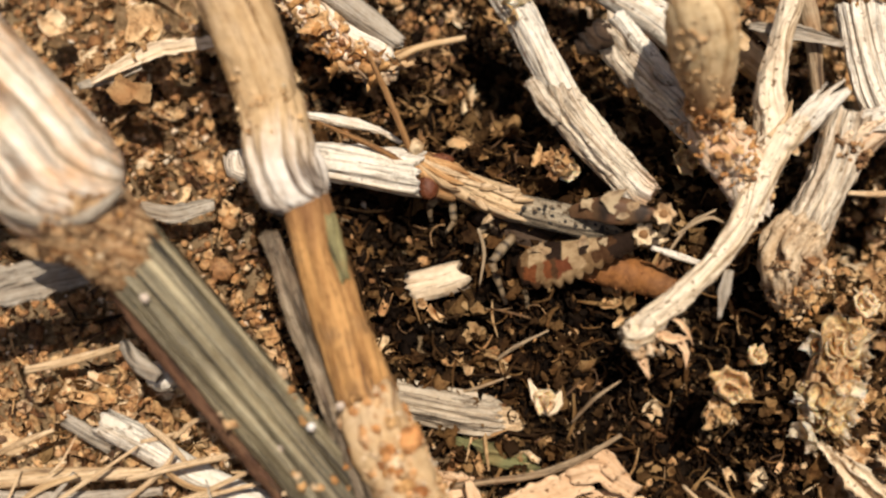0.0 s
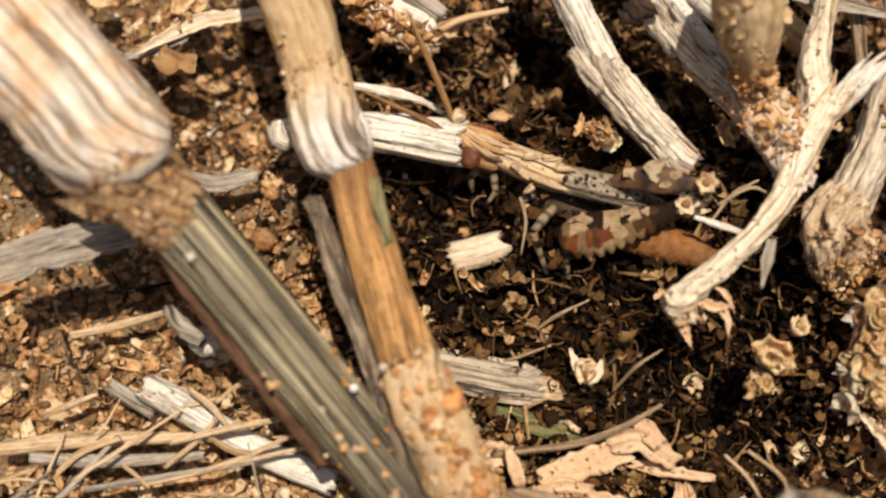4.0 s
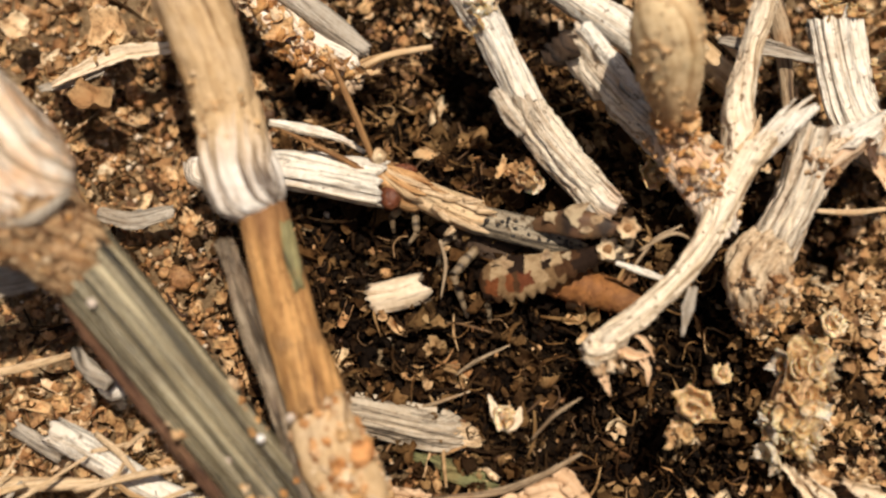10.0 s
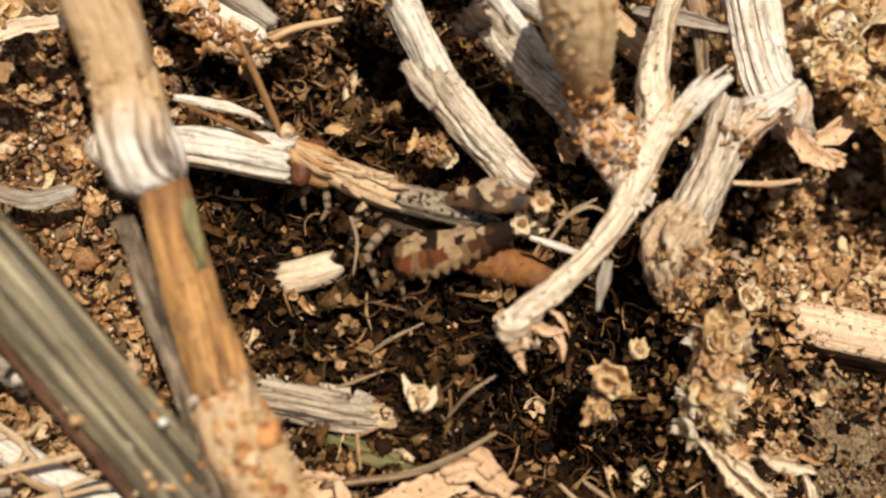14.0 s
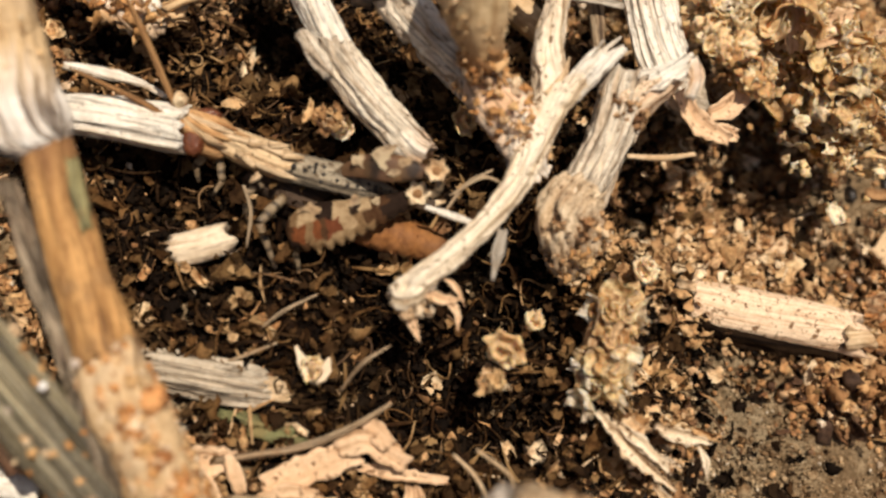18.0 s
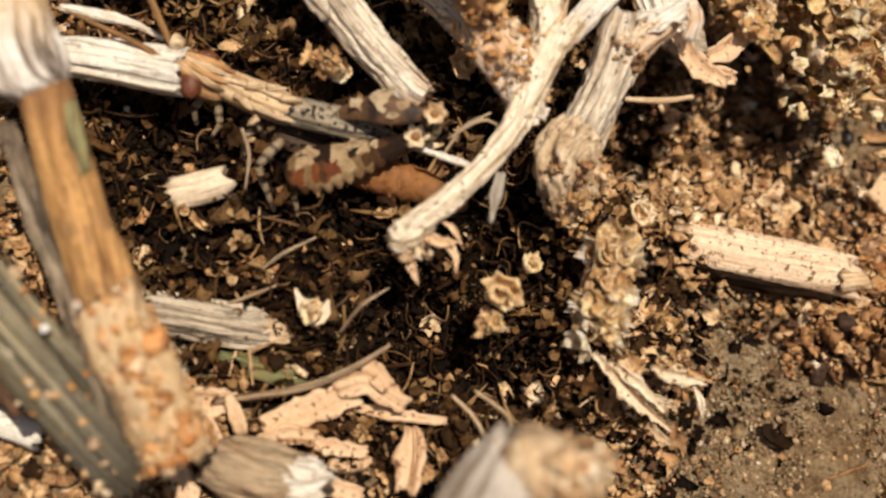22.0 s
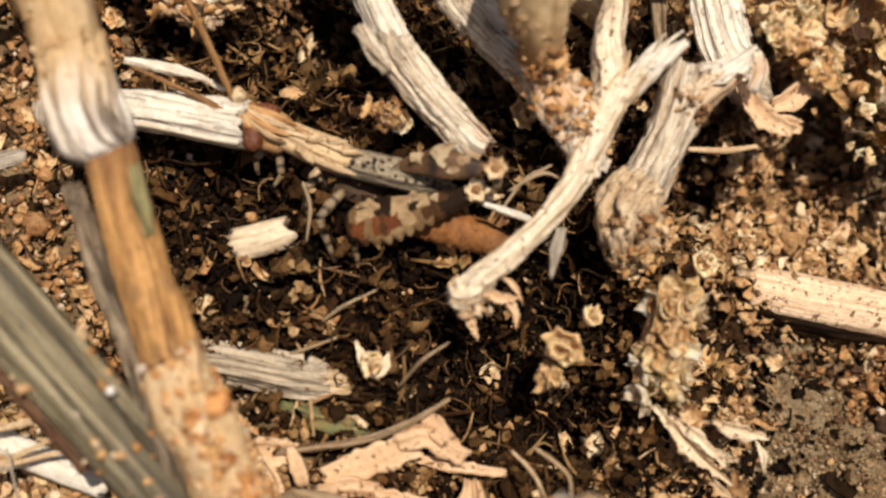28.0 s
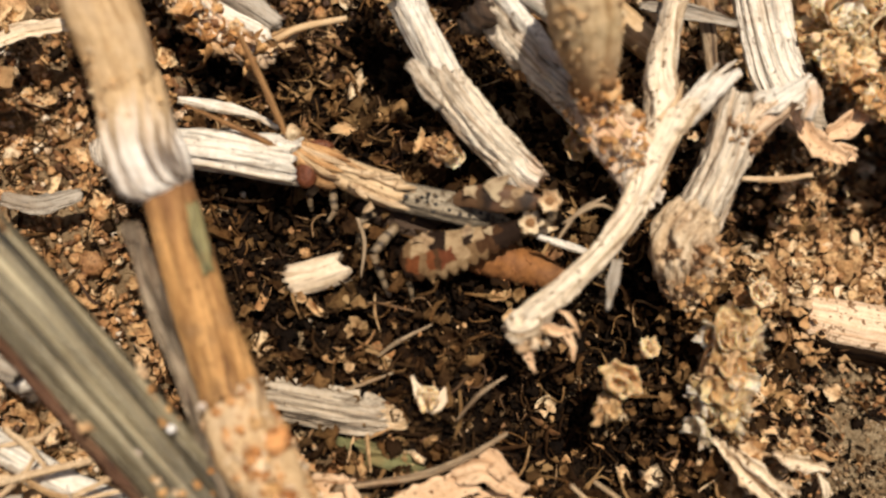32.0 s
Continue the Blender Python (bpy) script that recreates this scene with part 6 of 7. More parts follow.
tagged(ob, "pale cream rounded flake on bare soil", "plant chip")
clod = thing("orange_clod", (60.5, -8.6, -13.5), "orange crumbly clod of litter on soil", "clod")
for k, line in enumerate(([P((54.8, -7.4, -12.8), 0.9), P((57.4, -7.9, -12.4), 1.3), P((60.5, -8.8, -12.4), 1.5), P((63.1, -10.7, -12.8), 1.4)], [P((57.4, -5.3, -12.5), 0.8), P((59.0, -5.1, -12.3), 0.9), P((60.8, -5.4, -12.6), 0.7)])):
    body = part("core", tube_mesh("core", RUST_JOINT, line, seg=26, lump=0.5, ridge=0.0, seed=450 + k), clod)
    crust_on("crust", line, 260, 0.24, ORANGE_CRUST, clod, "bright orange grains", 460 + k)
for k, (a, b, c, r) in enumerate([
    ((33.6, 4.3, 6.0), (35.0, 1.9, 5.1), (37.9, 0.7, 4.1), 0.9),
    ((36.1, 2.6, 4.8), (38.4, 3.6, 5.4), (40.0, 5.7, 5.8), 0.9),
    ((36.5, 1.7, 3.9), (37.6, 1.5, 3.9), (38.8, 1.2, 3.8), 0.8),
    ((42.1, 14.1, 7.2), (43.8, 11.8, 7.4), (44.4, 8.8, 5.1), 1.2),
    ((41.9, 16.1, 5.9), (43.4, 13.5, 6.0), (44.0, 10.2, 3.5), 1.0),
    ((45.6, 10.5, 5.2), (47.6, 10.4, 6.6), (50.0, 11.3, 6.2), 1.5),
    ((51.7, 12.4, 2.5), (55.0, 12.0, 3.3), (58.2, 12.3, 3.4), 0.7),
    ((47.0, 9.2, 3.7), (47.4, 7.4, 2.9), (47.2, 5.7, 0.9), 1.1),
]):
    strip("curled_strip", BARK_TAN, [P(a, r * 0.7), P(b, r), P(c, r * 0.6)], "curled tan strip of dry leaf", "dry leaf", "curled leaf strips", thick=0.15, ragged=0.5, curl=0.7, waves=0.3, seed=200 + k)
crumpled("crumpled_leaf", (29.8, -22.5, -5.7), 2.2, 7, "pale dry leaf cluster with pointed tips", 8)
for k, (a, b, c, r) in enumerate([
    ((26.4, -19.8, -3.9), (28.5, -23.2, -3.4), (32.5, -26.2, -5.3), 0.9),
    ((27.4, -20.7, -3.6), (29.4, -22.9, -2.7), (32.0, -25.1, -4.3), 0.6),
    ((30.8, -21.3, -3.5), (32.7, -22.4, -2.6), (35.4, -22.8, -3.5), 0.8),
    ((28.2, -21.5, -4.4), (30.6, -23.8, -3.9), (33.0, -24.4, -4.5), 0.7),
    ((34.3, -22.6, -4.1), (34.8, -24.0, -4.1), (35.2, -25.4, -5.2), 0.35),
    ((30.6, -24.8, -5.4), (31.2, -26.2, -5.4), (32.7, -27.2, -6.2), 0.5),
]):
    strip("pale_husk_strip", HUSK_STRIP, [P(a, r * 0.28), P(b, r * 0.75), P(c, r * 0.2)], "pale pointed husk strip by the bare soil", "husk", "pale husk strips", thick=0.12, ragged=0.8, curl=0.9, waves=0.6, seed=400 + k)
crumpled("crumpled_leaf", (26.1, -17.1, -2.8), 2.0, 18, "tan crumbly husk cluster", 7)
crumpled("crumpled_leaf", (32.1, -8.3, -2.9), 2.2, 19, "tan pointed husk cluster beside the root", 8)
crumpled("crumpled_leaf", (33.8, -20.7, -5.6), 1.4, 20, "cream crumpled leaf scrap by soil", 4)
crumpled("crumpled_leaf", (32.9, -20.7, -5.7), 1.8, 8, "cream crumpled leaf scrap", 5)
crumpled("crumpled_leaf", (-35.9, 13.9, 2.2), 2.0, 9, "pale dry leaf scrap on grit", 4)
crumpled("crumpled_leaf", (-31.8, 15.3, 2.7), 1.8, 10, "tan dry leaf scrap on grit", 3)
crumpled("crumpled_leaf", (4.5, 2.1, 4.2), 1.8, 11, "curled tan husk cluster in litter", 7)
crumpled("crumpled_leaf", (25.6, -7.6, 1.0), 1.8, 13, "crumbly orange husk cluster", 6)


# ---- the grasshopper ----
def band_material(name, stops, length, wobble=0.5, rough=0.6, mottle=0.0):
    """Insect cuticle with cross bands along its length (UV along, in mm)."""
    m, t, n, l, b = nodes_of(name)
    uv = n.new("ShaderNodeUVMap")
    sep = n.new("ShaderNodeSeparateXYZ")
    l.new(uv.outputs[0], sep.inputs[0])
    tc = n.new("ShaderNodeTexCoord")
    ns = noise_tex(n, l, tc.outputs["Object"], 700, 4, 0.6)
    w = n.new("ShaderNodeMath")
    w.operation = "MULTIPLY_ADD"
    w.inputs[1].default_value, w.inputs[2].default_value = wobble * 2, -wobble
    l.new(ns, w.inputs[0])
    add = n.new("ShaderNodeMath")
    l.new(sep.outputs[1], add.inputs[0])
    l.new(w.outputs[0], add.inputs[1])
    dv = n.new("ShaderNodeMath")
    dv.operation = "DIVIDE"
    dv.inputs[1].default_value = length
    l.new(add.outputs[0], dv.inputs[0])
    r = ramp(n, stops, "LINEAR")
    l.new(dv.outputs[0], r.inputs[0])
    g = ramp(n, [(0.3, (0.45, 0.38, 0.3)), (0.6, (1, 1, 1))])
    l.new(noise_tex(n, l, tc.outputs["Object"], 1700, 4, 0.6), g.inputs[0])
    c = mixer(n, l, r.outputs[0], g.outputs[0], 0.8, "MULTIPLY")
    if mottle:
        k = ramp(n, [(0.46, (0, 0, 0)), (0.56, (mottle, mottle, mottle))])
        l.new(noise_tex(n, l, tc.outputs["Object"], 520, 3, 0.5), k.inputs[0])
        c = mixer(n, l, c, (0.17, 0.075, 0.035), k.outputs[0])
    l.new(c, b.inputs["Base Color"])
    b.inputs["Roughness"].default_value = rough
    bumped(n, l, b, ns, 0.4, 0.0003)
    return m


DARK = (0.022, 0.012, 0.007)


def femur_material():
    """Square cream and dark saddles along the upper edge, rust mottling below, a pale toothed lower edge."""
    m, t, n, l, b = nodes_of("banded femur")
    uv = n.new("ShaderNodeUVMap")
    tc = n.new("ShaderNodeTexCoord")
    ns = noise_tex(n, l, tc.outputs["Object"], 900, 4, 0.6)
    sep = n.new("ShaderNodeSeparateXYZ")
    l.new(uv.outputs[0], sep.inputs[0])

    def wobbled(sock, amount, scale):
        w = n.new("ShaderNodeMath")
        w.operation = "MULTIPLY_ADD"
        w.inputs[1].default_value = amount
        l.new(ns, w.inputs[0])
        l.new(sock, w.inputs[2])
        d = n.new("ShaderNodeMath")
        d.operation = "MULTIPLY_ADD"
        d.inputs[1].default_value, d.inputs[2].default_value = 1 / scale, -0.5 * amount / scale
        l.new(w.outputs[0], d.inputs[0])
        return d.outputs[0]

    along, round_ = wobbled(sep.outputs[1], 1.3, 10.8), wobbled(sep.outputs[0], 1.0, 6.2832)
    # Pattern tones set low, with the shade over the insect put into them.
    tan, cream, brown, rust = (0.22, 0.145, 0.075), (0.40, 0.30, 0.18), (0.075, 0.037, 0.016), (0.18, 0.062, 0.022)
    up = ramp(n, [(0.0, brown), (0.04, tan), (0.10, cream), (0.24, DARK), (0.39, cream), (0.52, DARK), (0.58, cream), (0.67, brown), (0.80, DARK), (0.93, cream)], "CONSTANT")
    mid = ramp(n, [(0.0, brown), (0.06, rust), (0.15, tan), (0.21, rust), (0.26, brown), (0.31, (0.15, 0.05, 0.022)), (0.42, cream), (0.53, tan), (0.60, brown), (0.72, DARK), (0.93, tan)], "CONSTANT")
    low = ramp(n, [(0.0, DARK), (0.10, brown), (0.17, tan), (0.27, (0.30, 0.215, 0.12)), (0.50, tan), (0.66, brown), (0.75, DARK), (0.93, tan)], "CONSTANT")
    for r in (up, mid, low):
        l.new(along, r.inputs[0])
    mask = ramp(n, [(0.0, (0, 0, 0)), (0.265, (0, 0, 0)), (0.28, (1, 1, 1)), (0.72, (1, 1, 1)), (0.735, (0, 0, 0)), (1.0, (0, 0, 0))])
    l.new(round_, mask.inputs[0])
    c = mixer(n, l, mid.outputs[0], up.outputs[0], mask.outputs[0])
    rim = ramp(n, [(0.0, (1, 1, 1)), (0.125, (1, 1, 1)), (0.14, (0, 0, 0)), (0.86, (0, 0, 0)), (0.875, (1, 1, 1))])
    l.new(round_, rim.inputs[0])
    c = mixer(n, l, c, low.outputs[0], rim.outputs[0])
    g = ramp(n, [(0.3, (0.5, 0.42, 0.34)), (0.6, (1, 1, 1))])
    l.new(noise_tex(n, l, tc.outputs["Object"], 2200, 4, 0.6), g.inputs[0])
    c = mixer(n, l, c, (0.92, 0.84, 0.76), 0.8, "MULTIPLY")
    l.new(mixer(n, l, c, g.outputs[0], 0.8, "MULTIPLY"), b.inputs["Base Color"])
    b.inputs["Roughness"].default_value = 0.85
    b.inputs["Specular IOR Level"].default_value = 0.15
    bumped(n, l, b, ns, 0.5, 0.0003)
    return m


FEMUR = femur_material()
# Far femur: browns likewise darkened to stand in for shade on the insect.
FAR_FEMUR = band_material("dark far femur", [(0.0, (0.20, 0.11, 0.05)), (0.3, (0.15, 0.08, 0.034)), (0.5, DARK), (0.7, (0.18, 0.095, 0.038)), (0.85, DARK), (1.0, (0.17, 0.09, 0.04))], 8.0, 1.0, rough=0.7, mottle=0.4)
MARK = litter_material("cream leg marking", [(0.0, (0.36, 0.27, 0.15)), (1.0, (0.46, 0.35, 0.21))], rough=0.6, scale=1100)
KNEE = litter_material("cream knee", [(0.0, (0.74, 0.58, 0.36)), (1.0, (0.80, 0.64, 0.42))], rough=0.5)
HEAD = stem_material("streaked orange head", (0.66, 0.40, 0.18), (0.48, 0.24, 0.09), (0.12, 0.055, 0.025), 1.0, (0.34, 0.15, 0.07), 0.5, gap=1.6)
PRONOTUM = stem_material("streaked pronotum", (0.74, 0.55, 0.33), (0.56, 0.33, 0.15), (0.10, 0.055, 0.03), 1.0, (0.34, 0.20, 0.10), 0.55, speck=1.2, gap=1.6)
TAN_DARK = stem_material("brown antenna", (0.36, 0.20, 0.08), (0.28, 0.14, 0.05), (0.14, 0.07, 0.03), 0.3)
TEGMEN = stem_material("spotted grey wing", (0.50, 0.42, 0.30), (0.27, 0.215, 0.145), (0.03, 0.024, 0.018), 1.2, (0.07, 0.05, 0.033), 0.7, speck=1.5, gap=2.2)
ABDOMEN = band_material("orange abdomen", [(0.0, (0.10, 0.04, 0.014)), (0.2, (0.28, 0.108, 0.025)), (0.6, (0.31, 0.125, 0.03)), (0.8, (0.21, 0.09, 0.027)), (1.0, (0.14, 0.065, 0.025))], 12.2, 0.5, mottle=0.2, rough=0.8)
BRISTLE = litter_material("orange bristles", [(0.0, (0.16, 0.055, 0.014)), (0.6, (0.40, 0.16, 0.045)), (1.0, (0.52, 0.26, 0.09))], rough=0.6)
EYE = litter_material("brown eye", [(0.0, (0.15, 0.055, 0.028)), (1.0, (0.19, 0.07, 0.035))], rough=0.18, scale=2500)
LEG = band_material("spotted leg", [(0.0, (0.22, 0.15, 0.08)), (0.2, (0.29, 0.215, 0.13)), (0.26, DARK), (0.33, (0.29, 0.215, 0.13)), (0.45, (0.29, 0.215, 0.13)), (0.52, DARK), (0.6, (0.29, 0.215, 0.13)), (0.75, DARK), (0.82, (0.29, 0.215, 0.13)), (1.0, (0.30, 0.215, 0.13))], 4.5, 0.2)


def grasshopper():
    foot = Vector((4.1, -5.8, -3.7))
    e = thing("grasshopper", foot, "brown grasshopper with banded hind legs and orange abdomen", "grasshopper")
    head = part("head", tube_mesh("head", HEAD, [P((-7.5, 3.7, 1.9), 0.7), P((-6.9, 3.3, 1.9), 1.35), P((-5.7, 2.6, 1.7), 1.75), P((-4.2, 1.9, 1.5), 1.7), P((-2.8, 1.3, 1.3), 1.35)], seg=60, step=0.2, ridge=0.05, ridges=7, lump=0.06, crack=0.08, crack_n=2.0, seed=0, jag=0), e, "streaked orange-brown head")
    for k, (c, d) in enumerate((((-4.6, 0.9, 3.2), (-3.2, 0.4, 2.8)), ((-4.7, 1.5, 3.4), (-2.9, 0.9, 3.0)), ((-4.6, 2.1, 3.45), (-2.6, 1.5, 3.0)), ((-4.4, 2.8, 3.2), (-2.4, 2.0, 2.7)))):
        a = (-6.9, 2.9 + 0.25 * k, 3.2)
        part("ridge", tube_mesh("ridge", (STRAW, HEAD)[k % 2], [P(a, 0.16), P(c, 0.28), P(d, 0.16)], seg=10, step=0.25, lump=0.25, seed=40 + k, jag=0), head, "raised pale streak on the head")
    for at, r, q in (((-5.95, 1.2, 2.3), 1.0, (0.95, 1.35, 0.9)), ((-4.9, 3.3, 2.8), 0.9, (1.35, 0.7, 0.7))):
        v, f = ball(r, 3, 24, 16, 0.03)
        part("eye", mesh_from("eye", v * np.array(q) + np.array(at), f, EYE), e, "glossy red-brown eye")
    part("palp", tube_mesh("palp", KNEE, [P((-7.1, 3.4, 3.6), 0.45), P((-7.0, 4.1, 4.1), 0.7), P((-7.1, 4.6, 4.4), 0.5)], seg=16, step=0.2, ridge=0, lump=0.2, seed=2, jag=0), e, "pale scape at the antenna's foot")
    part("antenna", tube_mesh("antenna", TAN_DARK, [P((-7.3, 3.5, 3.7), 0.28), P((-8.2, 5.1, 5.5), 0.3), P((-9.4, 7.4, 7.5), 0.28), P((-10.5, 9.4, 9.0), 0.2), P((-11.2, 10.8, 10.2), 0.08)], seg=14, ridge=0, lump=0.1, seed=3, jag=0), e, "brown tapering antenna")
    part("antenna", tube_mesh("antenna", TAN_DARK, [P((-7.4, 2.5, 3.2), 0.25), P((-9.5, 3.4, 4.2), 0.25), P((-12.7, 4.6, 5.2), 0.2), P((-15.5, 5.8, 5.7), 0.12)], seg=14, ridge=0, lump=0.1, seed=4, jag=0), e, "brown tapering antenna")
    pro = part("pronotum", tube_mesh("pronotum", PRONOTUM, [P((-4.2, 1.9, 1.9), 1.2), P((-2.5, 1.1, 1.7), 1.25), P((-0.7, 0.3, 1.6), 1.35), P((1.2, -0.4, 1.3), 1.35), P((3.0, -0.8, 0.7), 0.95)], seg=44, ridge=0.11, ridges=5, lump=0.14, seed=5, jag=0.3), e, "tan keeled pronotum with pale streaks")
    part("keel", tube_mesh("keel", STRAW, [P((-3.4, 1.3, 3.1), 0.2), P((-0.6, 0.4, 3.2), 0.3), P((1.2, -0.2, 2.9), 0.3), P((2.9, -0.7, 2.4), 0.15)], seg=10, lump=0.4, seed=6), pro, "pale raised keel")
    part("keel", tube_mesh("keel", STRAW, [P((-2.5, -0.0, 2.8), 0.2), P((-1.1, -0.8, 2.6), 0.3), P((0.8, -1.6, 2.3), 0.3), P((2.4, -2.0, 1.9), 0.15)], seg=10, lump=0.4, seed=7), pro, "pale raised keel")
    for k, (a, b) in enumerate((((-1.5, 0.5, 3.4), (-0.1, 0.2, 3.5)), ((0.1, 0.3, 3.4), (1.8, 0.1, 3.6)), ((-1.8, -0.5, 3.0), (-1.0, -1.4, 2.6)), ((1.2, -0.4, 3.0), (3.0, -0.7, 3.1)), ((-0.6, -1.6, 2.0), (-1.5, -2.1, 1.4)))):
        part("crest", tube_mesh("crest", STRAW, [P(a, 0.32), P(Vector(a).lerp(Vector(b), 0.5), 0.28), P(b, 0.05)], seg=10, step=0.25, lump=0.3, flat=0.7, seed=30 + k), pro, "pale pointed crest")
    for k, (a, b, c, d) in enumerate((((0.8, -1.0, 1.7), (4.2, -1.9, 2.1), (7.7, -3.0, 1.9), (10.9, -3.8, 1.8)), ((1.2, -0.3, 1.8), (4.7, -1.4, 2.2), (7.7, -2.4, 2.0), (10.3, -3.3, 1.8)))):
        wing = part("wing", tube_mesh("wing", TEGMEN, [P(a, 0.8), P(b, 0.95), P(c, 0.8), P(d, 0.35)], seg=26, ridge=0.07, ridges=9, lump=0.08, flat=0.5, seed=8 + k), e, "grey leathery wing case with black spots")
        rng = np.random.default_rng(k)
        for q in range(16):
            u = -0.4 + 1.35 * (q + rng.random()) / 16
            way = Vector(b).lerp(Vector(d), u) + Vector((0, -0.4, 0.92)) * (0.46 - 0.24 * max(u, 0)) + Vector((0, 0.35 - 0.3 * u, 0.15)) * rng.uniform(-1, 1)
            v, f = ball(0.14 + 0.1 * rng.random(), q, 8, 6, 0.5, 0.5)
            part("spot", mesh_from("spot", v + np.array(way), f, SEED), wing, "black wing spot")
    ab = [P((5.1, -4.0, -1.8), 0.9), P((7.9, -4.9, -1.5), 1.2), P((10.2, -5.5, -1.2), 1.4), P((12.4, -6.1, -1.3), 1.3), P((14.6, -7.0, -1.6), 1.0), P((16.4, -7.9, -1.9), 0.6)]
    part("abdomen", tube_mesh("abdomen", ABDOMEN, ab, seg=36, step=0.2, ridge=0.0, lump=0.05, seed=0, jag=0, shape=lambda a, s: 1 + 0.11 * abs(math.sin(s * 10 * math.pi)) + 0.05 * math.sin(10 * a) * math.sin(s * 30 * math.pi)), e, "orange segmented abdomen")
    crust_on("bristles", ab[:5], 360, 0.16, BRISTLE, e, "short orange bristles", 77, kinds=SLIVERS, proud=1.0)
    # Dark colour of the underside also paints the shade beneath the body.
    part("thorax", tube_mesh("thorax", SHADE_BROWN, [P((-1.6, 0.4, -1.0), 1.3), P((2.2, -1.4, -1.8), 1.7), P((6.1, -2.9, -2.4), 1.5), P((9.9, -4.2, -2.5), 1.0), P((13.7, -5.5, -2.5), 0.6)], seg=28, ridge=0.03, lump=0.12, seed=10), e, "underside of the body, darkened for the shade below it")
    LEGS = [
        ("foreleg", ((-4.0, 0.8, 0.3), (-3.8, -0.9, -0.5), (-4.5, -1.7, -1.3)), 0.28),
        ("foreleg", ((-5.2, 1.1, 0.4), (-6.0, 0.4, -0.4), (-5.8, -0.3, -1.8)), 0.3),
        ("middle_leg", ((-0.2, -0.9, -0.5), (-1.8, -2.3, 0.0), (-2.0, -4.0, -1.8)), 0.27),
        ("middle_leg", ((1.2, -2.6, -0.1), (-0.7, -5.2, 0.4), (0.6, -7.9, -2.4)), 0.36),
        ("middle_leg", ((3.6, -5.4, -1.3), (2.1, -6.4, -0.9), (2.5, -7.9, -3.5)), 0.34),
    ]
    for k, (name, (a, b, c), r) in enumerate(LEGS):
        leg = part(name, tube_mesh(name, LEG, [P(a, r * 1.2), P(Vector(a).lerp(Vector(b), 0.5), r * 1.3), P(b, r)], seg=14, step=0.25, ridge=0.04, lump=0.2, seed=0, jag=0.1), e, "mottled brown jointed leg")
        part("shin", tube_mesh("shin", LEG, [P(b, r), P(Vector(b).lerp(Vector(c), 0.5), r * 0.8), P(c, r * 0.6)], seg=12, step=0.25, ridge=0.03, lump=0.2, seed=0, jag=0.1), leg, "spotted shin")

    def hind(points, mat, knee_at, knee_r, scallop, shin):
        hip = Vector(points[0][:3])
        mv = [(*(Vector(q[:3]) - hip), q[3]) for q in points]
        shape = (lambda a, s: 1 + 0.30 * max(0, math.cos(a)) ** 6 * abs(math.sin(s * 12 * math.pi)) * scallop)
        leg = new("hind_leg", tube_mesh("hind_leg", mat, mv, seg=44, step=0.12, ridge=0.05, ridges=5, lump=0.06, seed=0, jag=0, flat=0.6, shape=shape, angle_uv=True))
        leg.parent = e
        tagged(leg, "cream and dark brown banded hind leg, bent")
        leg.location = (hip - foot) * MM
        v, f = calyx(int(knee_r * 100), knee_r * 0.82, 1.1, 6, 0.4)
        v[:, 2] *= 0.75
        turn = np.array(FACING.normalized().to_track_quat("Z", "Y").to_matrix())
        hub, hf = ball(knee_r * 0.42, 5, 12, 8, 0.2)
        at = np.array(Vector(knee_at) - hip)
        sub = [("knee", mesh_from("knee", v @ turn.T + at, f, KNEE), "cream ring-shaped knee"),
               ("knee_centre", mesh_from("knee_centre", hub + at - 0.35 * knee_r * np.array(FACING), hf, HEAD), "orange centre of the knee"),
               ("shin", tube_mesh("shin", LEG, [(*(Vector(q) - hip), r) for q, r in shin], seg=14, step=0.2, ridge=0.03, lump=0.1, seed=0, jag=0), "slim spiny shin")]
        for name, me, label in sub:
            o = new(name, me)
            o.parent = leg
            tagged(o, label)
        return leg, hip - foot

    near, near_at = hind([P((1.5, -5.7, 0.2), 0.9), P((2.6, -5.7, 0.4), 1.5), P((4.4, -5.5, 0.8), 1.75), P((6.5, -5.2, 1.5), 1.45), P((8.8, -4.8, 2.2), 1.05), P((10.6, -4.3, 2.7), 0.75), P((11.8, -3.9, 3.0), 0.75)], FEMUR, (11.9, -4.1, 3.6), 0.95, 1.0, [((12.2, -4.1, 2.5), 0.35), ((9.8, -4.9, 1.1), 0.3), ((6.2, -5.8, -1.0), 0.25)])
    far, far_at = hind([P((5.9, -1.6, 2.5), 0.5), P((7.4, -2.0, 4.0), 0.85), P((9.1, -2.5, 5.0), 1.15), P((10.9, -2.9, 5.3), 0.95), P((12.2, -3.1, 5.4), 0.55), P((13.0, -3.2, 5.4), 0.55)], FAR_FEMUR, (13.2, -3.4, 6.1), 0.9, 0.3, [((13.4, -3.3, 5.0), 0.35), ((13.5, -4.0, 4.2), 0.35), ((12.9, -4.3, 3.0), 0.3)])
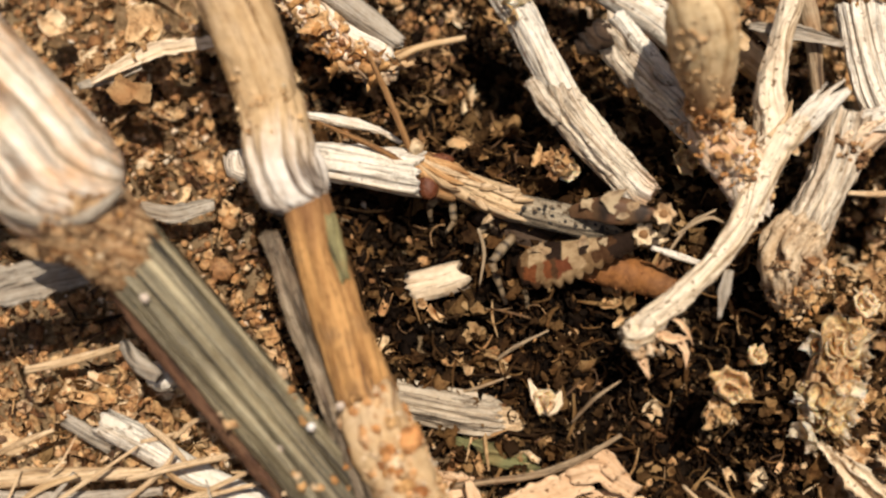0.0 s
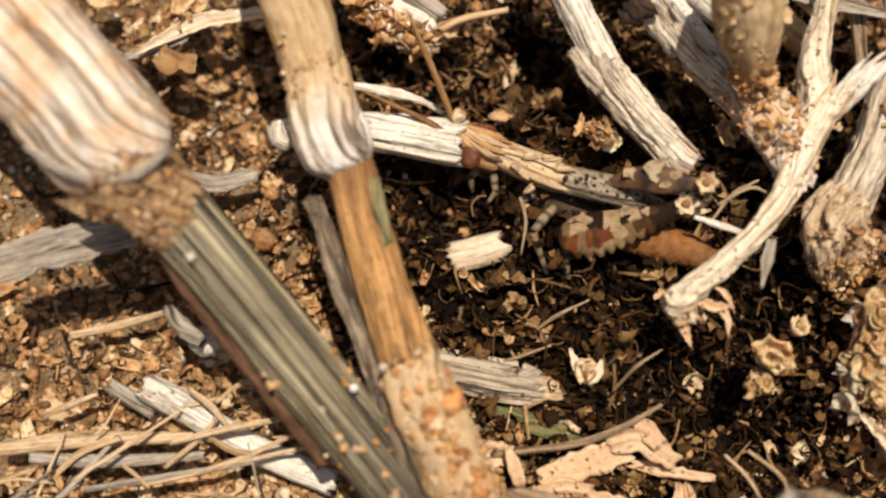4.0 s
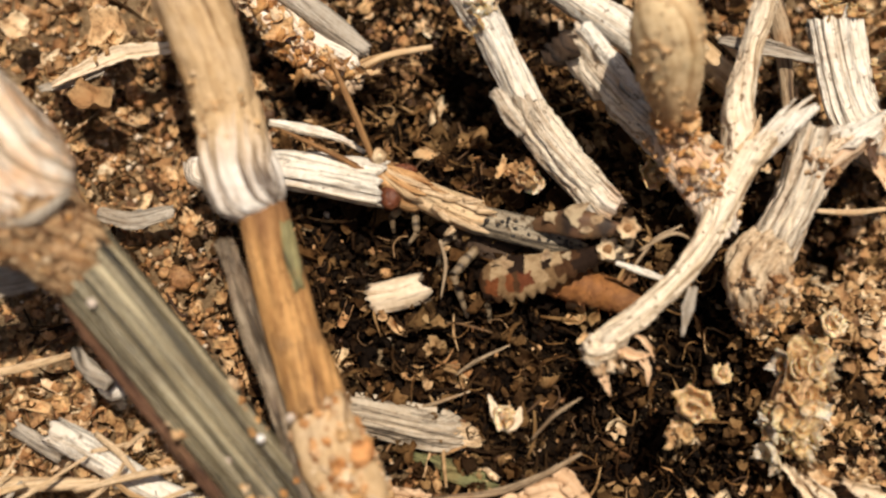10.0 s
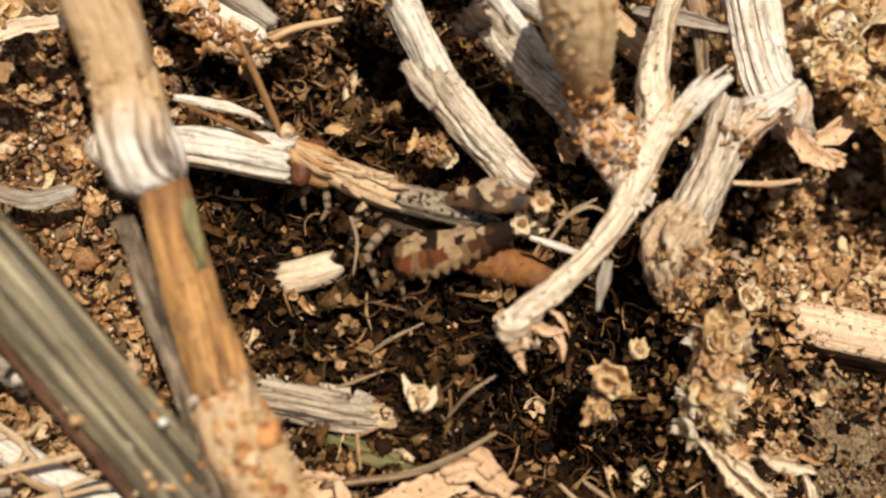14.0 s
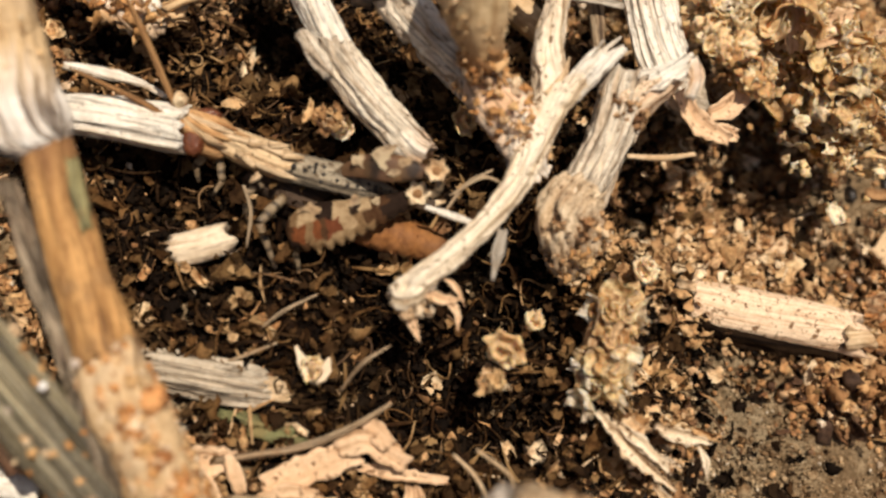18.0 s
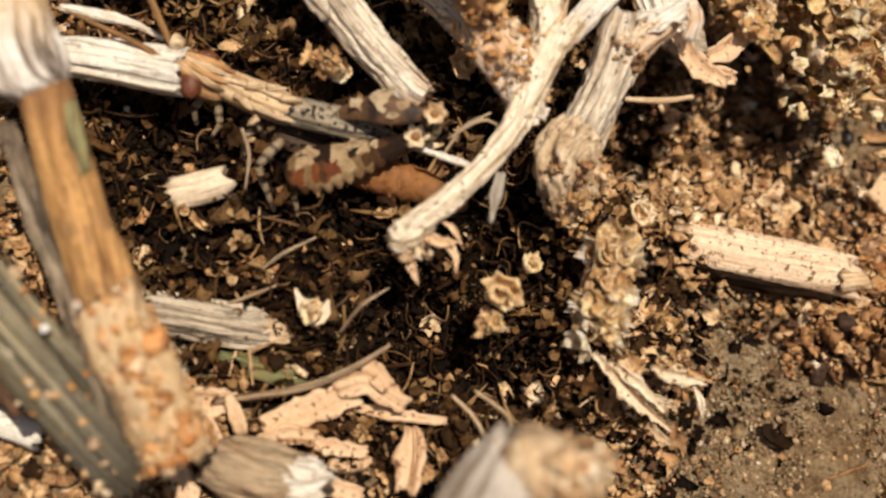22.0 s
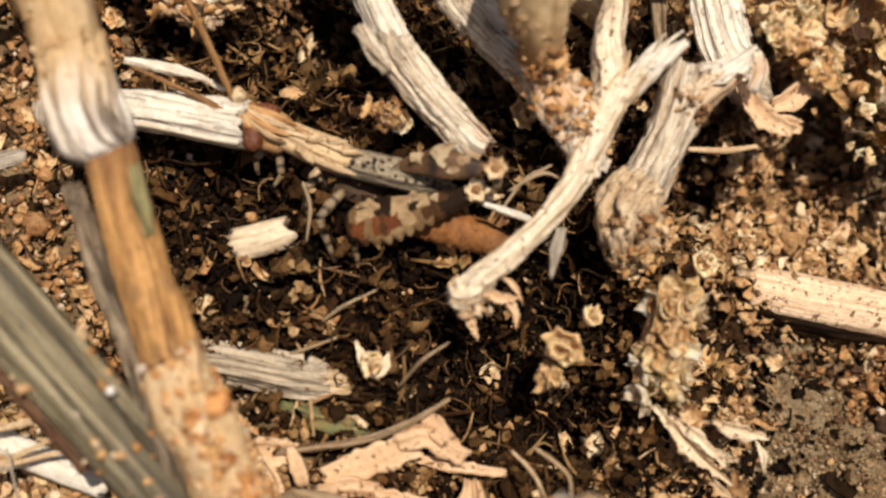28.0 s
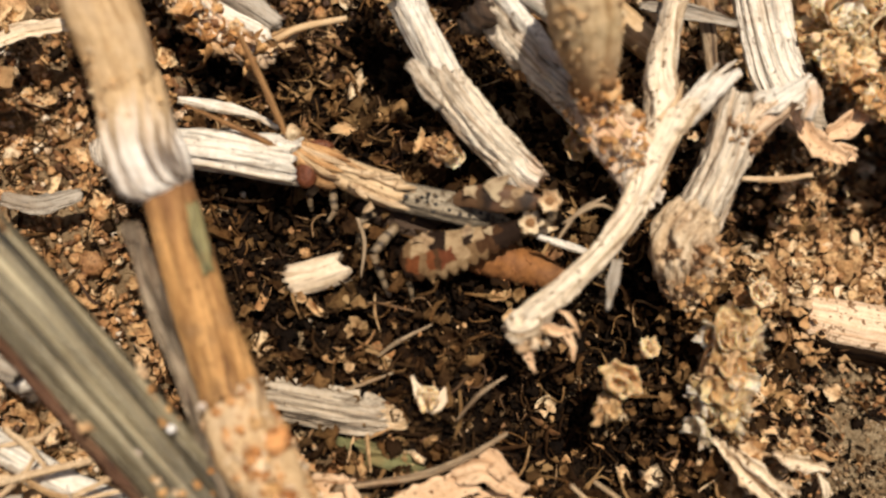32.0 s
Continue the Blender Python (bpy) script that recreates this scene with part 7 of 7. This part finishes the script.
    for leg, hip, spots_at in ((far, far_at, (((7.3, -1.9, 4.9), 0.75, 11), ((9.0, -2.2, 6.0), 1.0, 3), ((10.8, -2.7, 6.2), 0.9, 7), ((9.8, -3.4, 5.6), 0.6, 5))), (near, near_at, (((3.5, -4.7, 2.1), 0.8, 8), ((6.9, -4.5, 2.7), 0.7, 12), ((8.6, -4.5, 3.1), 0.45, 2)))):
        turn = np.array(FACING.normalized().to_track_quat("Z", "Y").to_matrix())
        for at, r, kind in spots_at:
            v, f = flake(kind, 0.25)
            o = new("marking", mesh_from("marking", (v * np.array((r, r * 1.1, 0.35))) @ turn.T + np.array(Vector(at) - hip - foot), f, MARK, smooth=False))
            o.parent = leg
            tagged(o, "cream block marking on the leg")
    part("wing_tip", tube_mesh("wing_tip", KNEE, [P((11.0, -3.6, 1.1), 0.35), P((12.9, -3.7, 1.0), 0.4), P((14.4, -3.5, 1.1), 0.12)], seg=14, lump=0.2, flat=0.4, seed=0), e, "pale pointed wing tip")
    return (near, near_at), (far, far_at)


NEAR_LEG, FAR_LEG = grasshopper()

# Quick leg strokes: (seconds, degrees of lift of the near leg)
STROKES = [(0.8, 5), (1.3, 2), (2.9, 9), (3.2, -3), (3.5, 11), (5.5, 12), (6.7, 6), (8.8, -5), (9.5, 5), (10.7, 6), (11.5, 10), (14.2, 4), (15.1, 13), (17.5, -5), (19.0, 15), (20.0, 7), (20.7, 7), (21.5, 12), (22.7, -5), (23.6, -6), (25.1, 11)]


def motions():
    for (leg, at), share in ((NEAR_LEG, 1.0), (FAR_LEG, 0.7)):
        rows = {0.0: 0.0, 32.0: 0.0}
        for t, lift in STROKES:
            for dt, k in ((-0.2, 0.0), (-0.1, 0.25), (0.0, 1.0), (0.1, 0.3), (0.2, 0.0)):
                rows.setdefault(round(t + dt, 1), 0.0)
                rows[round(t + dt, 1)] += lift * k * share
        walk(leg, [(t, Matrix.Translation(at * MM) @ Matrix.Rotation(radians(rows[t]), 4, FACING)) for t in sorted(rows)])


motions()
